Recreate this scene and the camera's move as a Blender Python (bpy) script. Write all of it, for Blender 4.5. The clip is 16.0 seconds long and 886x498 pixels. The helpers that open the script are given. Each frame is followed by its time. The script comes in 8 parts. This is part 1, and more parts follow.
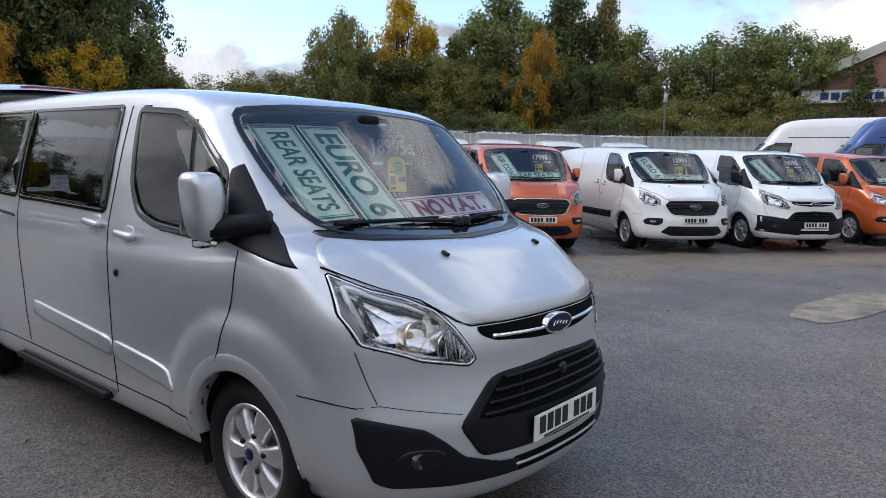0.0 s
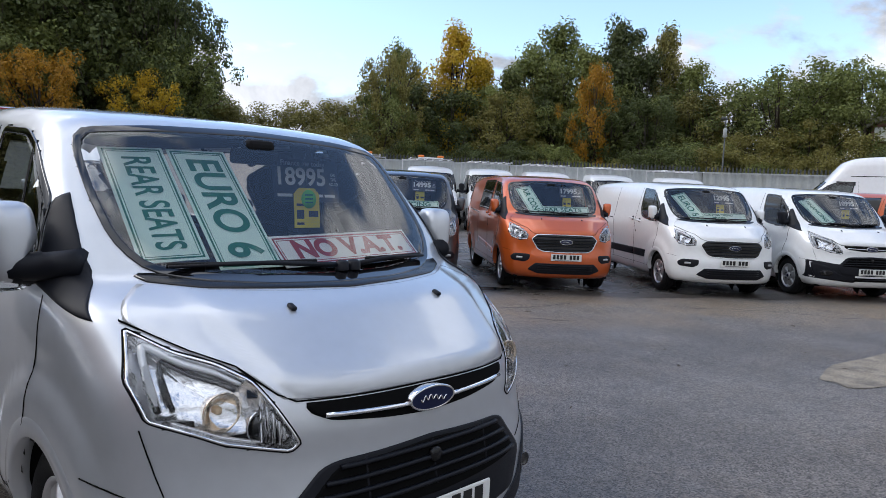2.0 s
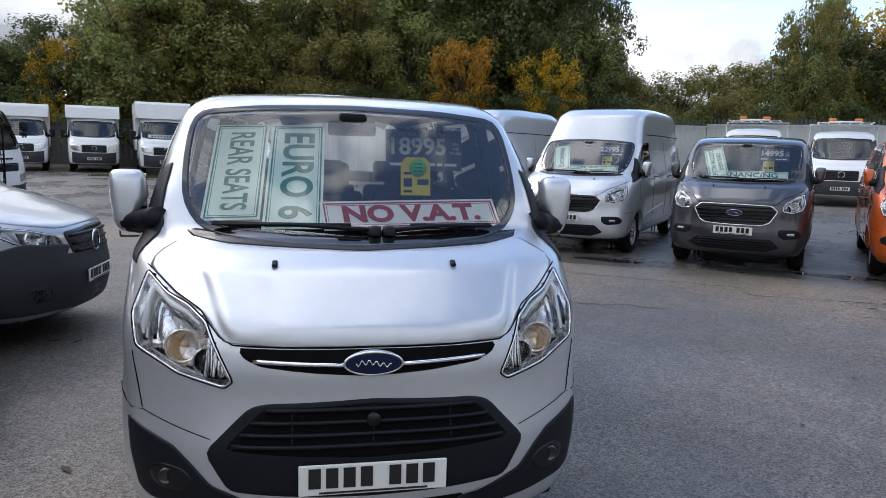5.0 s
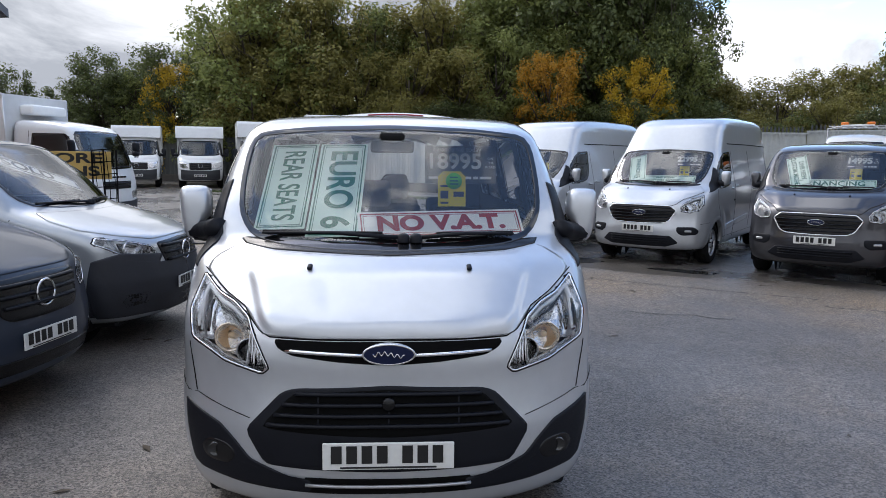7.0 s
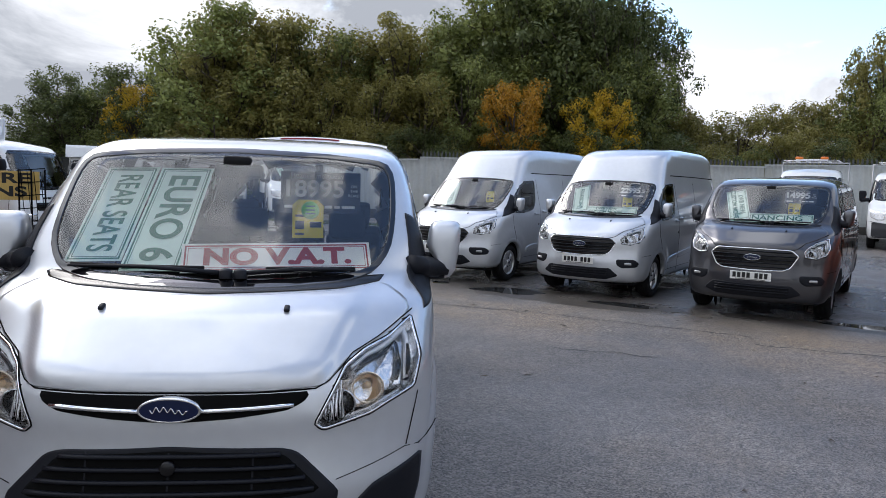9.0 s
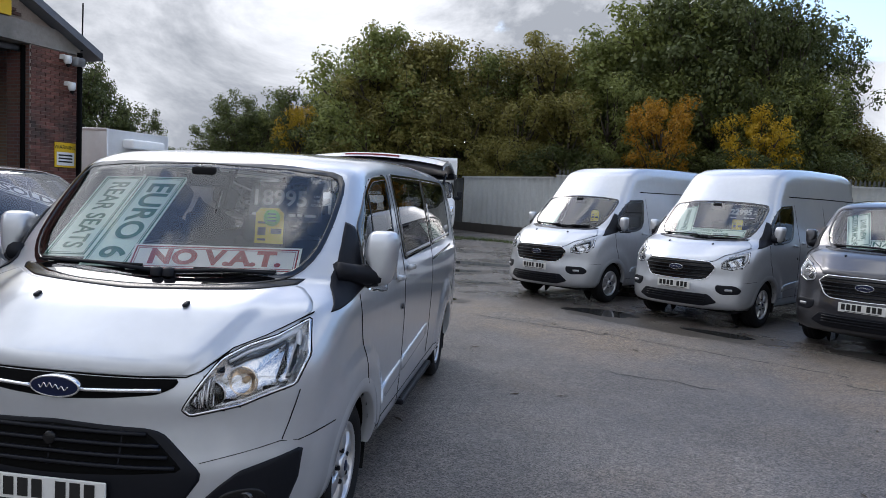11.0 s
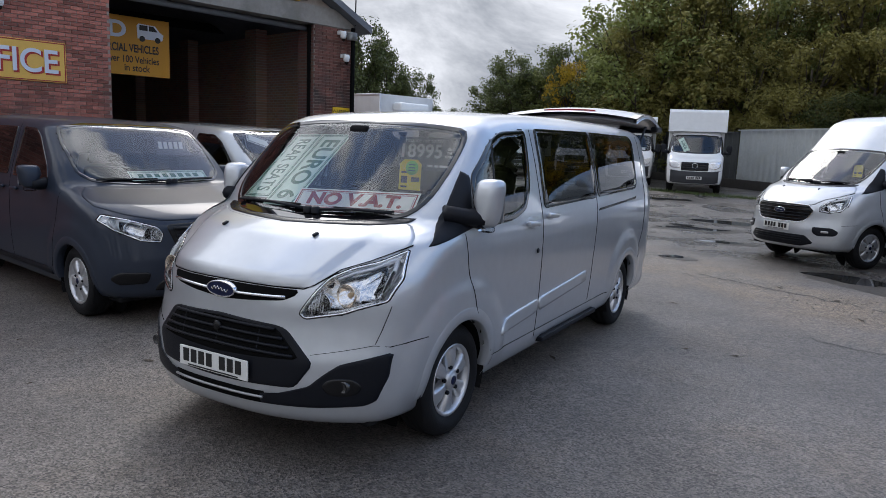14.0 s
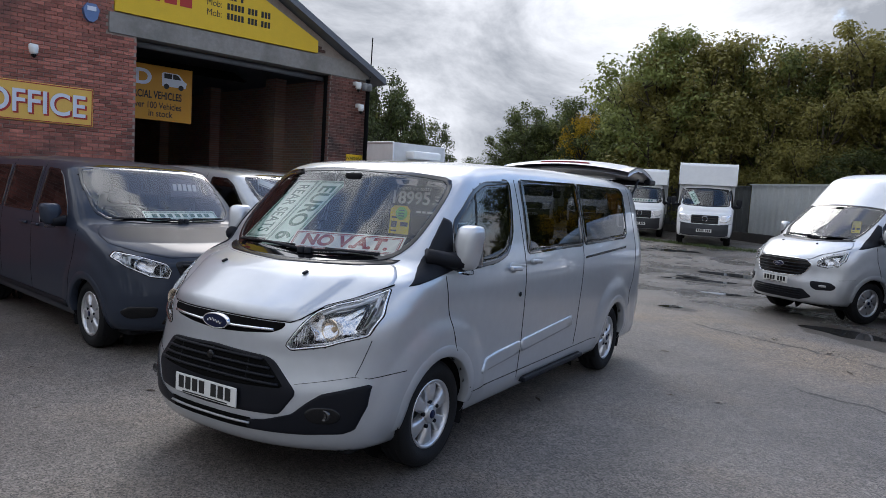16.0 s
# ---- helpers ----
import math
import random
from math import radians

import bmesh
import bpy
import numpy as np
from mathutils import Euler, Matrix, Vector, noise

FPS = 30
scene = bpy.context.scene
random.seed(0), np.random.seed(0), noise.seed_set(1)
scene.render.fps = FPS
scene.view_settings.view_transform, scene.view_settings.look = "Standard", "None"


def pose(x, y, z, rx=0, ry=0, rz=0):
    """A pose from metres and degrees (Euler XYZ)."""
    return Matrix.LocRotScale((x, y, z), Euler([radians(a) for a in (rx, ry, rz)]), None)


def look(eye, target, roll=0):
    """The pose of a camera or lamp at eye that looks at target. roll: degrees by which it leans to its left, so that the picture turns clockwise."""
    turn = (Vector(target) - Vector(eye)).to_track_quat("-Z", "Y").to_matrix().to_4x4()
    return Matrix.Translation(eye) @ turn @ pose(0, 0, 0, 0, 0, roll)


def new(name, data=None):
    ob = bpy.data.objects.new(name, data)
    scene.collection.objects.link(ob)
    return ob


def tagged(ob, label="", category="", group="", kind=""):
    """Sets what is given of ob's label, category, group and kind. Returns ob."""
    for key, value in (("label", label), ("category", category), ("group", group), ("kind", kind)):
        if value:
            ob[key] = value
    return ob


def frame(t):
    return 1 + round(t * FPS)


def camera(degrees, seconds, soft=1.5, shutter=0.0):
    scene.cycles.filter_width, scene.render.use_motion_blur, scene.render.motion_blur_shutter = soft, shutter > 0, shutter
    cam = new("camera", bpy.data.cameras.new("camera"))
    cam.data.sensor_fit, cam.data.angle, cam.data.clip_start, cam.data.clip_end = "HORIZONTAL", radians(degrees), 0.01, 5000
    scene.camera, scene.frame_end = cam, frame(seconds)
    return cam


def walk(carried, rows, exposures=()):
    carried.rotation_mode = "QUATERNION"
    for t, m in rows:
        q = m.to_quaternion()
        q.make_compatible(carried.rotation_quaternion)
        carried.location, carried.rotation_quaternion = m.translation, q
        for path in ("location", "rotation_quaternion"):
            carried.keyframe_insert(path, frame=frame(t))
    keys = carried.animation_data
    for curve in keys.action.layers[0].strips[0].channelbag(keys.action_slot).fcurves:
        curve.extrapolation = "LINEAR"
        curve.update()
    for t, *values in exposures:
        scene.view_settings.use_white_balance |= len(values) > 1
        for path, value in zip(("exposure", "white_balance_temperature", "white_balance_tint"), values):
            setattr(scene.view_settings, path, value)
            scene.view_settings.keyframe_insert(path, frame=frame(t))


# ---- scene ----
cam = camera(64.4, 16.0, soft=0.75)
PATH = [
    (0, (-2.626, -1.456, 1.578), (-1.1, -0.186, 1.332), 1.2),
    (0.5, (-2.423, -1.429, 1.593), (-0.899, -0.154, 1.359), 1.8),
    (1, (-2.188, -1.561, 1.606), (-0.813, -0.127, 1.378), 0.7),
    (1.5, (-1.952, -1.694, 1.619), (-0.619, -0.216, 1.42), 1.2),
    (2, (-1.697, -1.639, 1.617), (-0.284, -0.234, 1.452), 2.5),
    (2.5, (-1.476, -1.712, 1.634), (-0.089, -0.279, 1.486), -0.4),
    (3, (-1.22, -1.926, 1.653), (-0.023, -0.329, 1.528), -0.3),
    (3.5, (-1.008, -1.985, 1.629), (0.15, -0.365, 1.447), -0.4),
    (4, (-0.718, -1.96, 1.636), (0.358, -0.292, 1.392), 3.8),
    (4.5, (-0.489, -2.08, 1.618), (0.333, -0.27, 1.395), 2.8),
    (5, (-0.242, -2.321, 1.656), (0.147, -0.38, 1.37), 1.6),
    (5.2, (-0.222, -2.381, 1.643), (0.086, -0.427, 1.349), 1.7),
    (7.3, (0.097, -2.661, 1.675), (0.221, -0.681, 1.422), 0.6),
    (7.5, (0.138, -2.614, 1.669), (0.276, -0.634, 1.417), 1.0),
    (8, (0.29, -2.446, 1.656), (0.521, -0.471, 1.442), 4.4),
    (8.2, (0.363, -2.408, 1.676), (0.607, -0.433, 1.473), 2.9),
    (10.3, (1.392, -2.348, 1.707), (1.432, -0.351, 1.601), 2.3),
    (10.5, (1.523, -2.389, 1.711), (1.471, -0.392, 1.622), 2.5),
    (11, (1.834, -2.405, 1.705), (1.568, -0.428, 1.559), 2.8),
    (11.5, (2.061, -2.329, 1.699), (1.746, -0.359, 1.559), 3.8),
    (12, (2.255, -2.162, 1.712), (1.794, -0.219, 1.6), 3.1),
    (12.5, (2.512, -2.123, 1.689), (1.708, -0.295, 1.579), 4.3),
    (13, (2.726, -2.178, 1.705), (1.735, -0.457, 1.469), 3.7),
    (13.5, (2.775, -2.375, 1.698), (1.769, -0.666, 1.439), 3.5),
    (14, (2.89, -2.526, 1.72), (1.892, -0.82, 1.42), 2.2),
    (14.5, (3.118, -2.605, 1.724), (2.091, -0.906, 1.482), 3.8),
    (15, (3.214, -2.643, 1.741), (2.134, -0.973, 1.529), 2.6),
    (15.5, (3.238, -2.66, 1.732), (2.15, -0.992, 1.546), 2.1),
    (16, (3.222, -2.667, 1.734), (2.17, -0.975, 1.564), 3.4),
]
walk(cam, [(t, look(eye, target, roll)) for t, eye, target, roll in PATH], exposures=[(0.0, 0.58, 6080, 12), (3.5, 0.65, 6080, 12), (7.5, 0.78, 6150, 12), (11.0, 0.58, 6120, 12), (12.5, 0.51, 6120, 12), (14.5, 0.57, 6120, 12), (16.0, 0.55, 6100, 12)])

# ---- world ----
SUN_EL, SUN_AZ = 38.0, 38.0          # sun height, and its turn from +y towards -x, in degrees
world = bpy.data.worlds.new("world")
scene.world = world
world.use_nodes = True


def wnode(kind, **kw):
    n = world.node_tree.nodes.new(kind)
    for k, v in kw.items():
        n.inputs[k].default_value = v
    return n


wl = world.node_tree.links.new
background = world.node_tree.nodes["Background"]
sky = wnode("ShaderNodeTexSky")
sky.sky_type, sky.sun_disc = "NISHITA", False
sky.sun_elevation, sky.sun_rotation = radians(SUN_EL), radians(-SUN_AZ)
sky.air_density, sky.dust_density, sky.ozone_density = 1.0, 1.0, 1.0
wcoord, wmap = wnode("ShaderNodeTexCoord"), wnode("ShaderNodeMapping")
wmap.inputs["Scale"].default_value = (1.0, 1.0, 1.9)
wmap.inputs["Location"].default_value = (0.35, 0.2, 0.1)
wl(wcoord.outputs["Generated"], wmap.inputs["Vector"])
puff = wnode("ShaderNodeTexNoise", Scale=1.7, Detail=9.0, Roughness=0.55, Distortion=0.25)
wl(wmap.outputs["Vector"], puff.inputs["Vector"])
cover = wnode("ShaderNodeMapRange")
cover.interpolation_type = "SMOOTHSTEP"
cover.inputs["From Min"].default_value, cover.inputs["From Max"].default_value = 0.265, 0.345
# the cloud breaks up towards the sky over the parked row
clear_way = wnode("ShaderNodeVectorMath")
clear_way.operation = "DOT_PRODUCT"
clear_way.inputs[1].default_value = (0.76, 0.42, 0.42)
wl(wcoord.outputs["Generated"], clear_way.inputs[0])
breaking = wnode("ShaderNodeMath")
breaking.operation = "MULTIPLY_ADD"
breaking.inputs[1].default_value = -0.20
wl(clear_way.outputs["Value"], breaking.inputs[0])
height = wnode("ShaderNodeSeparateXYZ")
wl(wcoord.outputs["Generated"], height.inputs[0])


def rise(value, lo, hi, top):
    n = wnode("ShaderNodeMapRange")
    n.interpolation_type = "SMOOTHSTEP"
    for k, v in zip(("From Min", "From Max", "To Min", "To Max"), (lo, hi, 0.0, top)):
        n.inputs[k].default_value = v
    wl(value, n.inputs["Value"])
    return n.outputs["Result"]


rough_edge = wnode("ShaderNodeMath")
rough_edge.operation = "MULTIPLY_ADD"
rough_edge.inputs[1].default_value, rough_edge.inputs[2].default_value = 1.7, -0.35
wl(puff.outputs["Fac"], rough_edge.inputs[0])
thinning = wnode("ShaderNodeMath")
thinning.operation = "SUBTRACT"
wl(rough_edge.outputs[0], thinning.inputs[0])
wl(rise(height.outputs["Z"], 0.35, 0.85, 0.15), thinning.inputs[1])
wl(thinning.outputs[0], breaking.inputs[2])
wl(breaking.outputs[0], cover.inputs["Value"])
grey = wnode("ShaderNodeTexNoise", Scale=2.6, Detail=8.0, Roughness=0.62, Distortion=0.6)
wl(wmap.outputs["Vector"], grey.inputs["Vector"])
cloud = wnode("ShaderNodeValToRGB")
cloud.color_ramp.elements[0].position, cloud.color_ramp.elements[0].color = 0.43, (2.35, 2.45, 2.6, 1)
cloud.color_ramp.elements[1].position, cloud.color_ramp.elements[1].color = 0.65, (6.0, 6.0, 6.0, 1)
wl(grey.outputs["Fac"], cloud.inputs["Fac"])
# clouds shine towards the veiled sun, where they are thin overhead
_a, _e = radians(SUN_AZ), radians(SUN_EL)
SUN_WAY = (-math.sin(_a) * math.cos(_e), math.cos(_a) * math.cos(_e), math.sin(_e))
towards = wnode("ShaderNodeVectorMath")
towards.operation = "DOT_PRODUCT"
towards.inputs[1].default_value = SUN_WAY
wl(wcoord.outputs["Generated"], towards.inputs[0])
veil = wnode("ShaderNodeMath")
veil.operation = "MULTIPLY"
wl(rise(towards.outputs["Value"], -0.1, 0.95, 1.0), veil.inputs[0])
wl(rise(height.outputs["Z"], 0.22, 0.65, 0.45), veil.inputs[1])
shine = wnode("ShaderNodeMath")
shine.operation = "ADD"
wl(veil.outputs[0], shine.inputs[0])
lifted = wnode("ShaderNodeMath")
lifted.operation = "ADD"
lifted.inputs[1].default_value = 0.66
wl(rise(height.outputs["Z"], 0.28, 0.7, 0.55), lifted.inputs[0])
wl(lifted.outputs[0], shine.inputs[1])
lit_cloud = wnode("ShaderNodeVectorMath")
lit_cloud.operation = "SCALE"
wl(cloud.outputs["Color"], lit_cloud.inputs[0])
wl(shine.outputs[0], lit_cloud.inputs["Scale"])
wmix = wnode("ShaderNodeMix")
wmix.data_type = "RGBA"
wl(cover.outputs["Result"], wmix.inputs[0])
wl(sky.outputs["Color"], wmix.inputs[6])
wl(lit_cloud.outputs["Vector"], wmix.inputs[7])
wl(wmix.outputs[2], background.inputs["Color"])
background.inputs["Strength"].default_value = 0.19

sun_lamp = bpy.data.lights.new("sun", "SUN")
sun_lamp.energy, sun_lamp.angle, sun_lamp.color = 0.62, radians(24), (1.0, 0.94, 0.85)
sun = new("sun", sun_lamp)
sun.matrix_world = look(tuple(30 * q for q in SUN_WAY), (0, 0, 0))

# ---- materials ----
MATS = {}


def mat(name, color, rough=0.5, metal=0.0, var=0.0, scale=6.0, bump=0.0, bscale=60.0, coat=0.0, dirt=None, dscale=1.3, emit=0.0, transmission=0.0, per_object=0.0, spec=0.5):
    """A procedural material: base colour varied by noise at two scales, with fine relief and optional stains."""
    if name in MATS:
        return MATS[name]
    m = MATS[name] = bpy.data.materials.new(name)
    m.use_nodes = True
    nt, ln = m.node_tree, m.node_tree.links.new
    b = nt.nodes["Principled BSDF"]
    b.inputs["Base Color"].default_value = (*color, 1)
    b.inputs["Roughness"].default_value, b.inputs["Metallic"].default_value = rough, metal
    b.inputs["Coat Weight"].default_value, b.inputs["Coat Roughness"].default_value = coat, 0.04
    b.inputs["Transmission Weight"].default_value = transmission
    b.inputs["Specular IOR Level"].default_value = spec
    if emit:
        b.inputs["Emission Color"].default_value, b.inputs["Emission Strength"].default_value = (*color, 1), emit
    co = nt.nodes.new("ShaderNodeTexCoord")
    out = None
    if var or dirt:
        n1, n2 = nt.nodes.new("ShaderNodeTexNoise"), nt.nodes.new("ShaderNodeTexNoise")
        n1.inputs["Scale"].default_value, n1.inputs["Detail"].default_value = scale, 6
        n2.inputs["Scale"].default_value, n2.inputs["Detail"].default_value = scale * 9, 5
        for n in (n1, n2):
            ln(co.outputs["Object"], n.inputs["Vector"])
        add = nt.nodes.new("ShaderNodeMath")
        add.operation = "ADD"
        ln(n1.outputs["Fac"], add.inputs[0]), ln(n2.outputs["Fac"], add.inputs[1])
        ramp = nt.nodes.new("ShaderNodeMapRange")
        ramp.inputs["From Min"].default_value, ramp.inputs["From Max"].default_value = 0.6, 1.4
        ramp.inputs["To Min"].default_value, ramp.inputs["To Max"].default_value = 1 - var, 1 + var
        ln(add.outputs[0], ramp.inputs["Value"])
        mul = nt.nodes.new("ShaderNodeMix")
        mul.data_type, mul.blend_type = "RGBA", "MULTIPLY"
        mul.inputs[0].default_value = 1
        mul.inputs[6].default_value = (*color, 1)
        ln(ramp.outputs["Result"], mul.inputs[7])
        out = mul.outputs[2]
        if dirt:
            n3, mr, mx = nt.nodes.new("ShaderNodeTexNoise"), nt.nodes.new("ShaderNodeMapRange"), nt.nodes.new("ShaderNodeMix")
            n3.inputs["Scale"].default_value, n3.inputs["Detail"].default_value, n3.inputs["Roughness"].default_value = dscale, 8, 0.65
            ln(co.outputs["Object"], n3.inputs["Vector"])
            mr.inputs["From Min"].default_value, mr.inputs["From Max"].default_value = 0.48, 0.66
            ln(n3.outputs["Fac"], mr.inputs["Value"])
            mx.data_type = "RGBA"
            ln(mr.outputs["Result"], mx.inputs[0]), ln(out, mx.inputs[6])
            mx.inputs[7].default_value = (*dirt, 1)
            out = mx.outputs[2]
    if per_object:
        info, mr, mul2 = nt.nodes.new("ShaderNodeObjectInfo"), nt.nodes.new("ShaderNodeMapRange"), nt.nodes.new("ShaderNodeMix")
        mr.inputs["To Min"].default_value, mr.inputs["To Max"].default_value = 1 - per_object, 1 + per_object
        ln(info.outputs["Random"], mr.inputs["Value"])
        mul2.data_type, mul2.blend_type = "RGBA", "MULTIPLY"
        mul2.inputs[0].default_value, mul2.inputs[6].default_value = 1, (*color, 1)
        if out:
            ln(out, mul2.inputs[6])
        ln(mr.outputs["Result"], mul2.inputs[7])
        out = mul2.outputs[2]
    if out:
        ln(out, b.inputs["Base Color"])
    if bump:
        nb, bp = nt.nodes.new("ShaderNodeTexNoise"), nt.nodes.new("ShaderNodeBump")
        nb.inputs["Scale"].default_value, nb.inputs["Detail"].default_value = bscale, 4
        ln(co.outputs["Object"], nb.inputs["Vector"])
        bp.inputs["Strength"].default_value, bp.inputs["Distance"].default_value = bump, 0.01
        ln(nb.outputs["Fac"], bp.inputs["Height"]), ln(bp.outputs["Normal"], b.inputs["Normal"])
    return m


def paint(name, color, metal=0.0, rough=0.35):
    """Clear-coated car paint with a faint flake and road film."""
    return mat(name, color, rough, metal, var=0.05, scale=1.5, coat=1.0)


def glass(name, tint, ior=1.5):
    """A pane: clear with a tint, and mirror-like by its Fresnel."""
    if name in MATS:
        return MATS[name]
    m = MATS[name] = bpy.data.materials.new(name)
    m.use_nodes = True
    nt, ln = m.node_tree, m.node_tree.links.new
    nt.nodes.remove(nt.nodes["Principled BSDF"])
    tr, gl, fr, mx = (nt.nodes.new(k) for k in ("ShaderNodeBsdfTransparent", "ShaderNodeBsdfGlossy", "ShaderNodeFresnel", "ShaderNodeMixShader"))
    tr.inputs["Color"].default_value = (*tint, 1)
    gl.inputs["Roughness"].default_value = 0.02
    fr.inputs["IOR"].default_value = ior
    ln(fr.outputs["Fac"], mx.inputs[0]), ln(tr.outputs["BSDF"], mx.inputs[1]), ln(gl.outputs["BSDF"], mx.inputs[2])
    ln(mx.outputs["Shader"], nt.nodes["Material Output"].inputs["Surface"])
    return m


SILVER = paint("silver_paint", (0.555, 0.575, 0.605), 0.6, 0.35)
BLACK_PLASTIC = mat("black_plastic", (0.006, 0.007, 0.011), 0.5, spec=0.22, var=0.15, scale=8, bump=0.08, bscale=300)
GLOSS_BLACK = mat("gloss_black", (0.006, 0.006, 0.007), 0.25, spec=0.35)
DARK = mat("interior_dark", (0.010, 0.010, 0.011), 0.85, var=0.2, spec=0.2)
SEAT = mat("seat_fabric", (0.02, 0.021, 0.024), 0.9, var=0.2, bump=0.2, bscale=200)
RUBBER = mat("tyre_rubber", (0.008, 0.008, 0.009), 0.8, spec=0.3, var=0.25, scale=12, bump=0.2, bscale=120)
ALLOY = mat("alloy", (0.62, 0.62, 0.63), 0.35, 0.8, var=0.06)
STEEL = mat("steel_wheel", (0.45, 0.45, 0.46), 0.4, 0.7, var=0.08)
CHROME = mat("chrome", (0.75, 0.76, 0.78), 0.1, 1.0)
WINDSCREEN = glass("windscreen_glass", (0.93, 0.95, 0.94), 2.0)
FRIT = mat("printed_glass_edge", (0.004, 0.004, 0.005), 0.03, spec=0.9)
TINTED = glass("tinted_glass", (0.10, 0.105, 0.11), 1.7)
CLEAR = glass("lamp_lens", (0.93, 0.94, 0.95), 1.45)
LAMP_BOWL = mat("lamp_reflector", (0.80, 0.80, 0.81), 0.14, 0.9, bump=0.3, bscale=45)
BROW = mat("lamp_brow", (0.82, 0.83, 0.85), 0.3, 0.25)
LENS_DARK = mat("projector_glass", (0.01, 0.011, 0.013), 0.05, coat=1.0)
# reflector colour tinted with the warm reflection seen in the bowl
GLOW_TINT_BOWL = mat("glow_tinted_reflector", (0.92, 0.80, 0.66), 0.16, 0.88, bump=0.2, bscale=40)
BULB_GLOW = mat("indicator_bulb", (0.88, 0.66, 0.42), 0.3, var=0.1)
PLATE_WHITE = mat("plate_white", (0.75, 0.75, 0.72), 0.35, var=0.05)
INK = mat("black_ink", (0.012, 0.012, 0.012), 0.5)
BADGE_BLUE = mat("badge_blue", (0.006, 0.011, 0.045), 0.4, 0.0, coat=0.1, spec=0.25)
SEAM = mat("panel_gap", (0.004, 0.004, 0.004), 0.9, spec=0.08)
WHITE_PAINT = paint("white_paint", (0.78, 0.79, 0.79))


# ---- van shape: a smooth field that is negative inside the body ----
def curve(knots, soft=0.02):
    """A softened piecewise-linear curve through (at, value) pairs."""
    at = np.array([k[0] for k in knots], float)
    val = np.array([k[1] for k in knots], float)
    g = np.arange(at[0] - 0.3, at[-1] + 0.3, 0.004)
    v = np.interp(g, at, val)
    lo, hi = (val[1] - val[0]) / (at[1] - at[0]), (val[-1] - val[-2]) / (at[-1] - at[-2])
    v = np.where(g < at[0], val[0] + lo * (g - at[0]), np.where(g > at[-1], val[-1] + hi * (g - at[-1]), v))
    n = max(1, int(3 * soft / 0.004))
    w = np.exp(-0.5 * (np.arange(-n, n + 1) * 0.004 / soft) ** 2)
    v[n:-n] = np.convolve(v, w / w.sum(), "valid")
    return lambda x: np.interp(x, g, v)


def smax(a, b, k):
    h = np.clip(0.5 + 0.5 * (a - b) / k, 0, 1)
    return b + (a - b) * h + k * h * (1 - h)


class Shape:
    def __init__(self, front, bow, roof, wide, taper, length, low=0.24, axles=(1.02, 4.32), arch=0.41, lean=0.1, tail=1.0, flare=0.018, crown=0.05, crease=0.0):
        self.front, self.bow, self.roof = curve(front), curve(bow, 0.05), curve(roof, 0.06)
        self.wide, self.taper = curve(wide, 0.02), curve(taper, 0.08)
        self.length, self.low, self.axles, self.arch, self.lean, self.tail, self.flare, self.crown, self.crease = length, low, axles, arch, lean, tail, flare, crown, crease

    def __call__(self, p):
        x, y, z = np.abs(p[..., 0]), p[..., 1], p[..., 2]
        side = x - self.wide(z) * self.taper(y)
        for a in self.axles:
            r = np.hypot(y - a, z - 0.34)
            side = side - self.flare * np.clip((0.60 - r) / 0.10, 0, 1) ** 0.7 * np.clip((1.0 - z) / 0.12, 0, 1) * np.clip((z - 0.3) / 0.12, 0, 1)
        slope = (self.front(z + 0.01) - self.front(z - 0.01)) / 0.02
        lift = 0.0
        if self.crease:
            edge = 0.50 + 0.55 * (z - 0.96)
            lift = self.crease / (1 + np.exp(np.clip((x - edge) / 0.012, -40, 40))) * np.clip((z - 0.95) / 0.06, 0, 1) * np.clip((1.27 - z) / 0.05, 0, 1)
        front = (self.front(z) + self.bow(z) * (x / 0.98) ** 2.6 - lift - y) / np.sqrt(1 + slope**2)
        top = z - self.roof(y) + self.crown * (x / 0.8) ** 2
        rear = y - self.length + self.lean * np.clip(z - self.tail, 0, 9) + 0.07 * (x / 0.98) ** 4
        f = smax(side, top, 0.13)
        f = smax(f, front, 0.10)
        f = smax(f, rear, 0.12)
        return smax(f, self.low - z, 0.06)

    def cast(self, eye, way, near=0.0, far=3.0, steps=60):
        """Where rays that start outside first meet the body: a march, then halving."""
        eye, way = np.broadcast_arrays(np.asarray(eye, float), np.asarray(way, float))
        ts = np.linspace(near, far, steps)
        vals = np.stack([self(eye + way * t) for t in ts])
        hit = vals < 0
        k = np.where(hit.any(0), hit.argmax(0), steps - 1)
        hi = ts[k]
        lo = ts[np.maximum(k - 1, 0)]
        for _ in range(22):
            mid = (lo + hi) / 2
            inn = self(eye + way * mid[..., None]) < 0
            hi, lo = np.where(inn, mid, hi), np.where(inn, lo, mid)
        return eye + way * hi[..., None]

    def normal(self, p):
        e = 0.003
        g = np.stack([self(p + d) - self(p - d) for d in np.eye(3) * e], -1)
        return g / (np.linalg.norm(g, axis=-1, keepdims=True) + 1e-9)


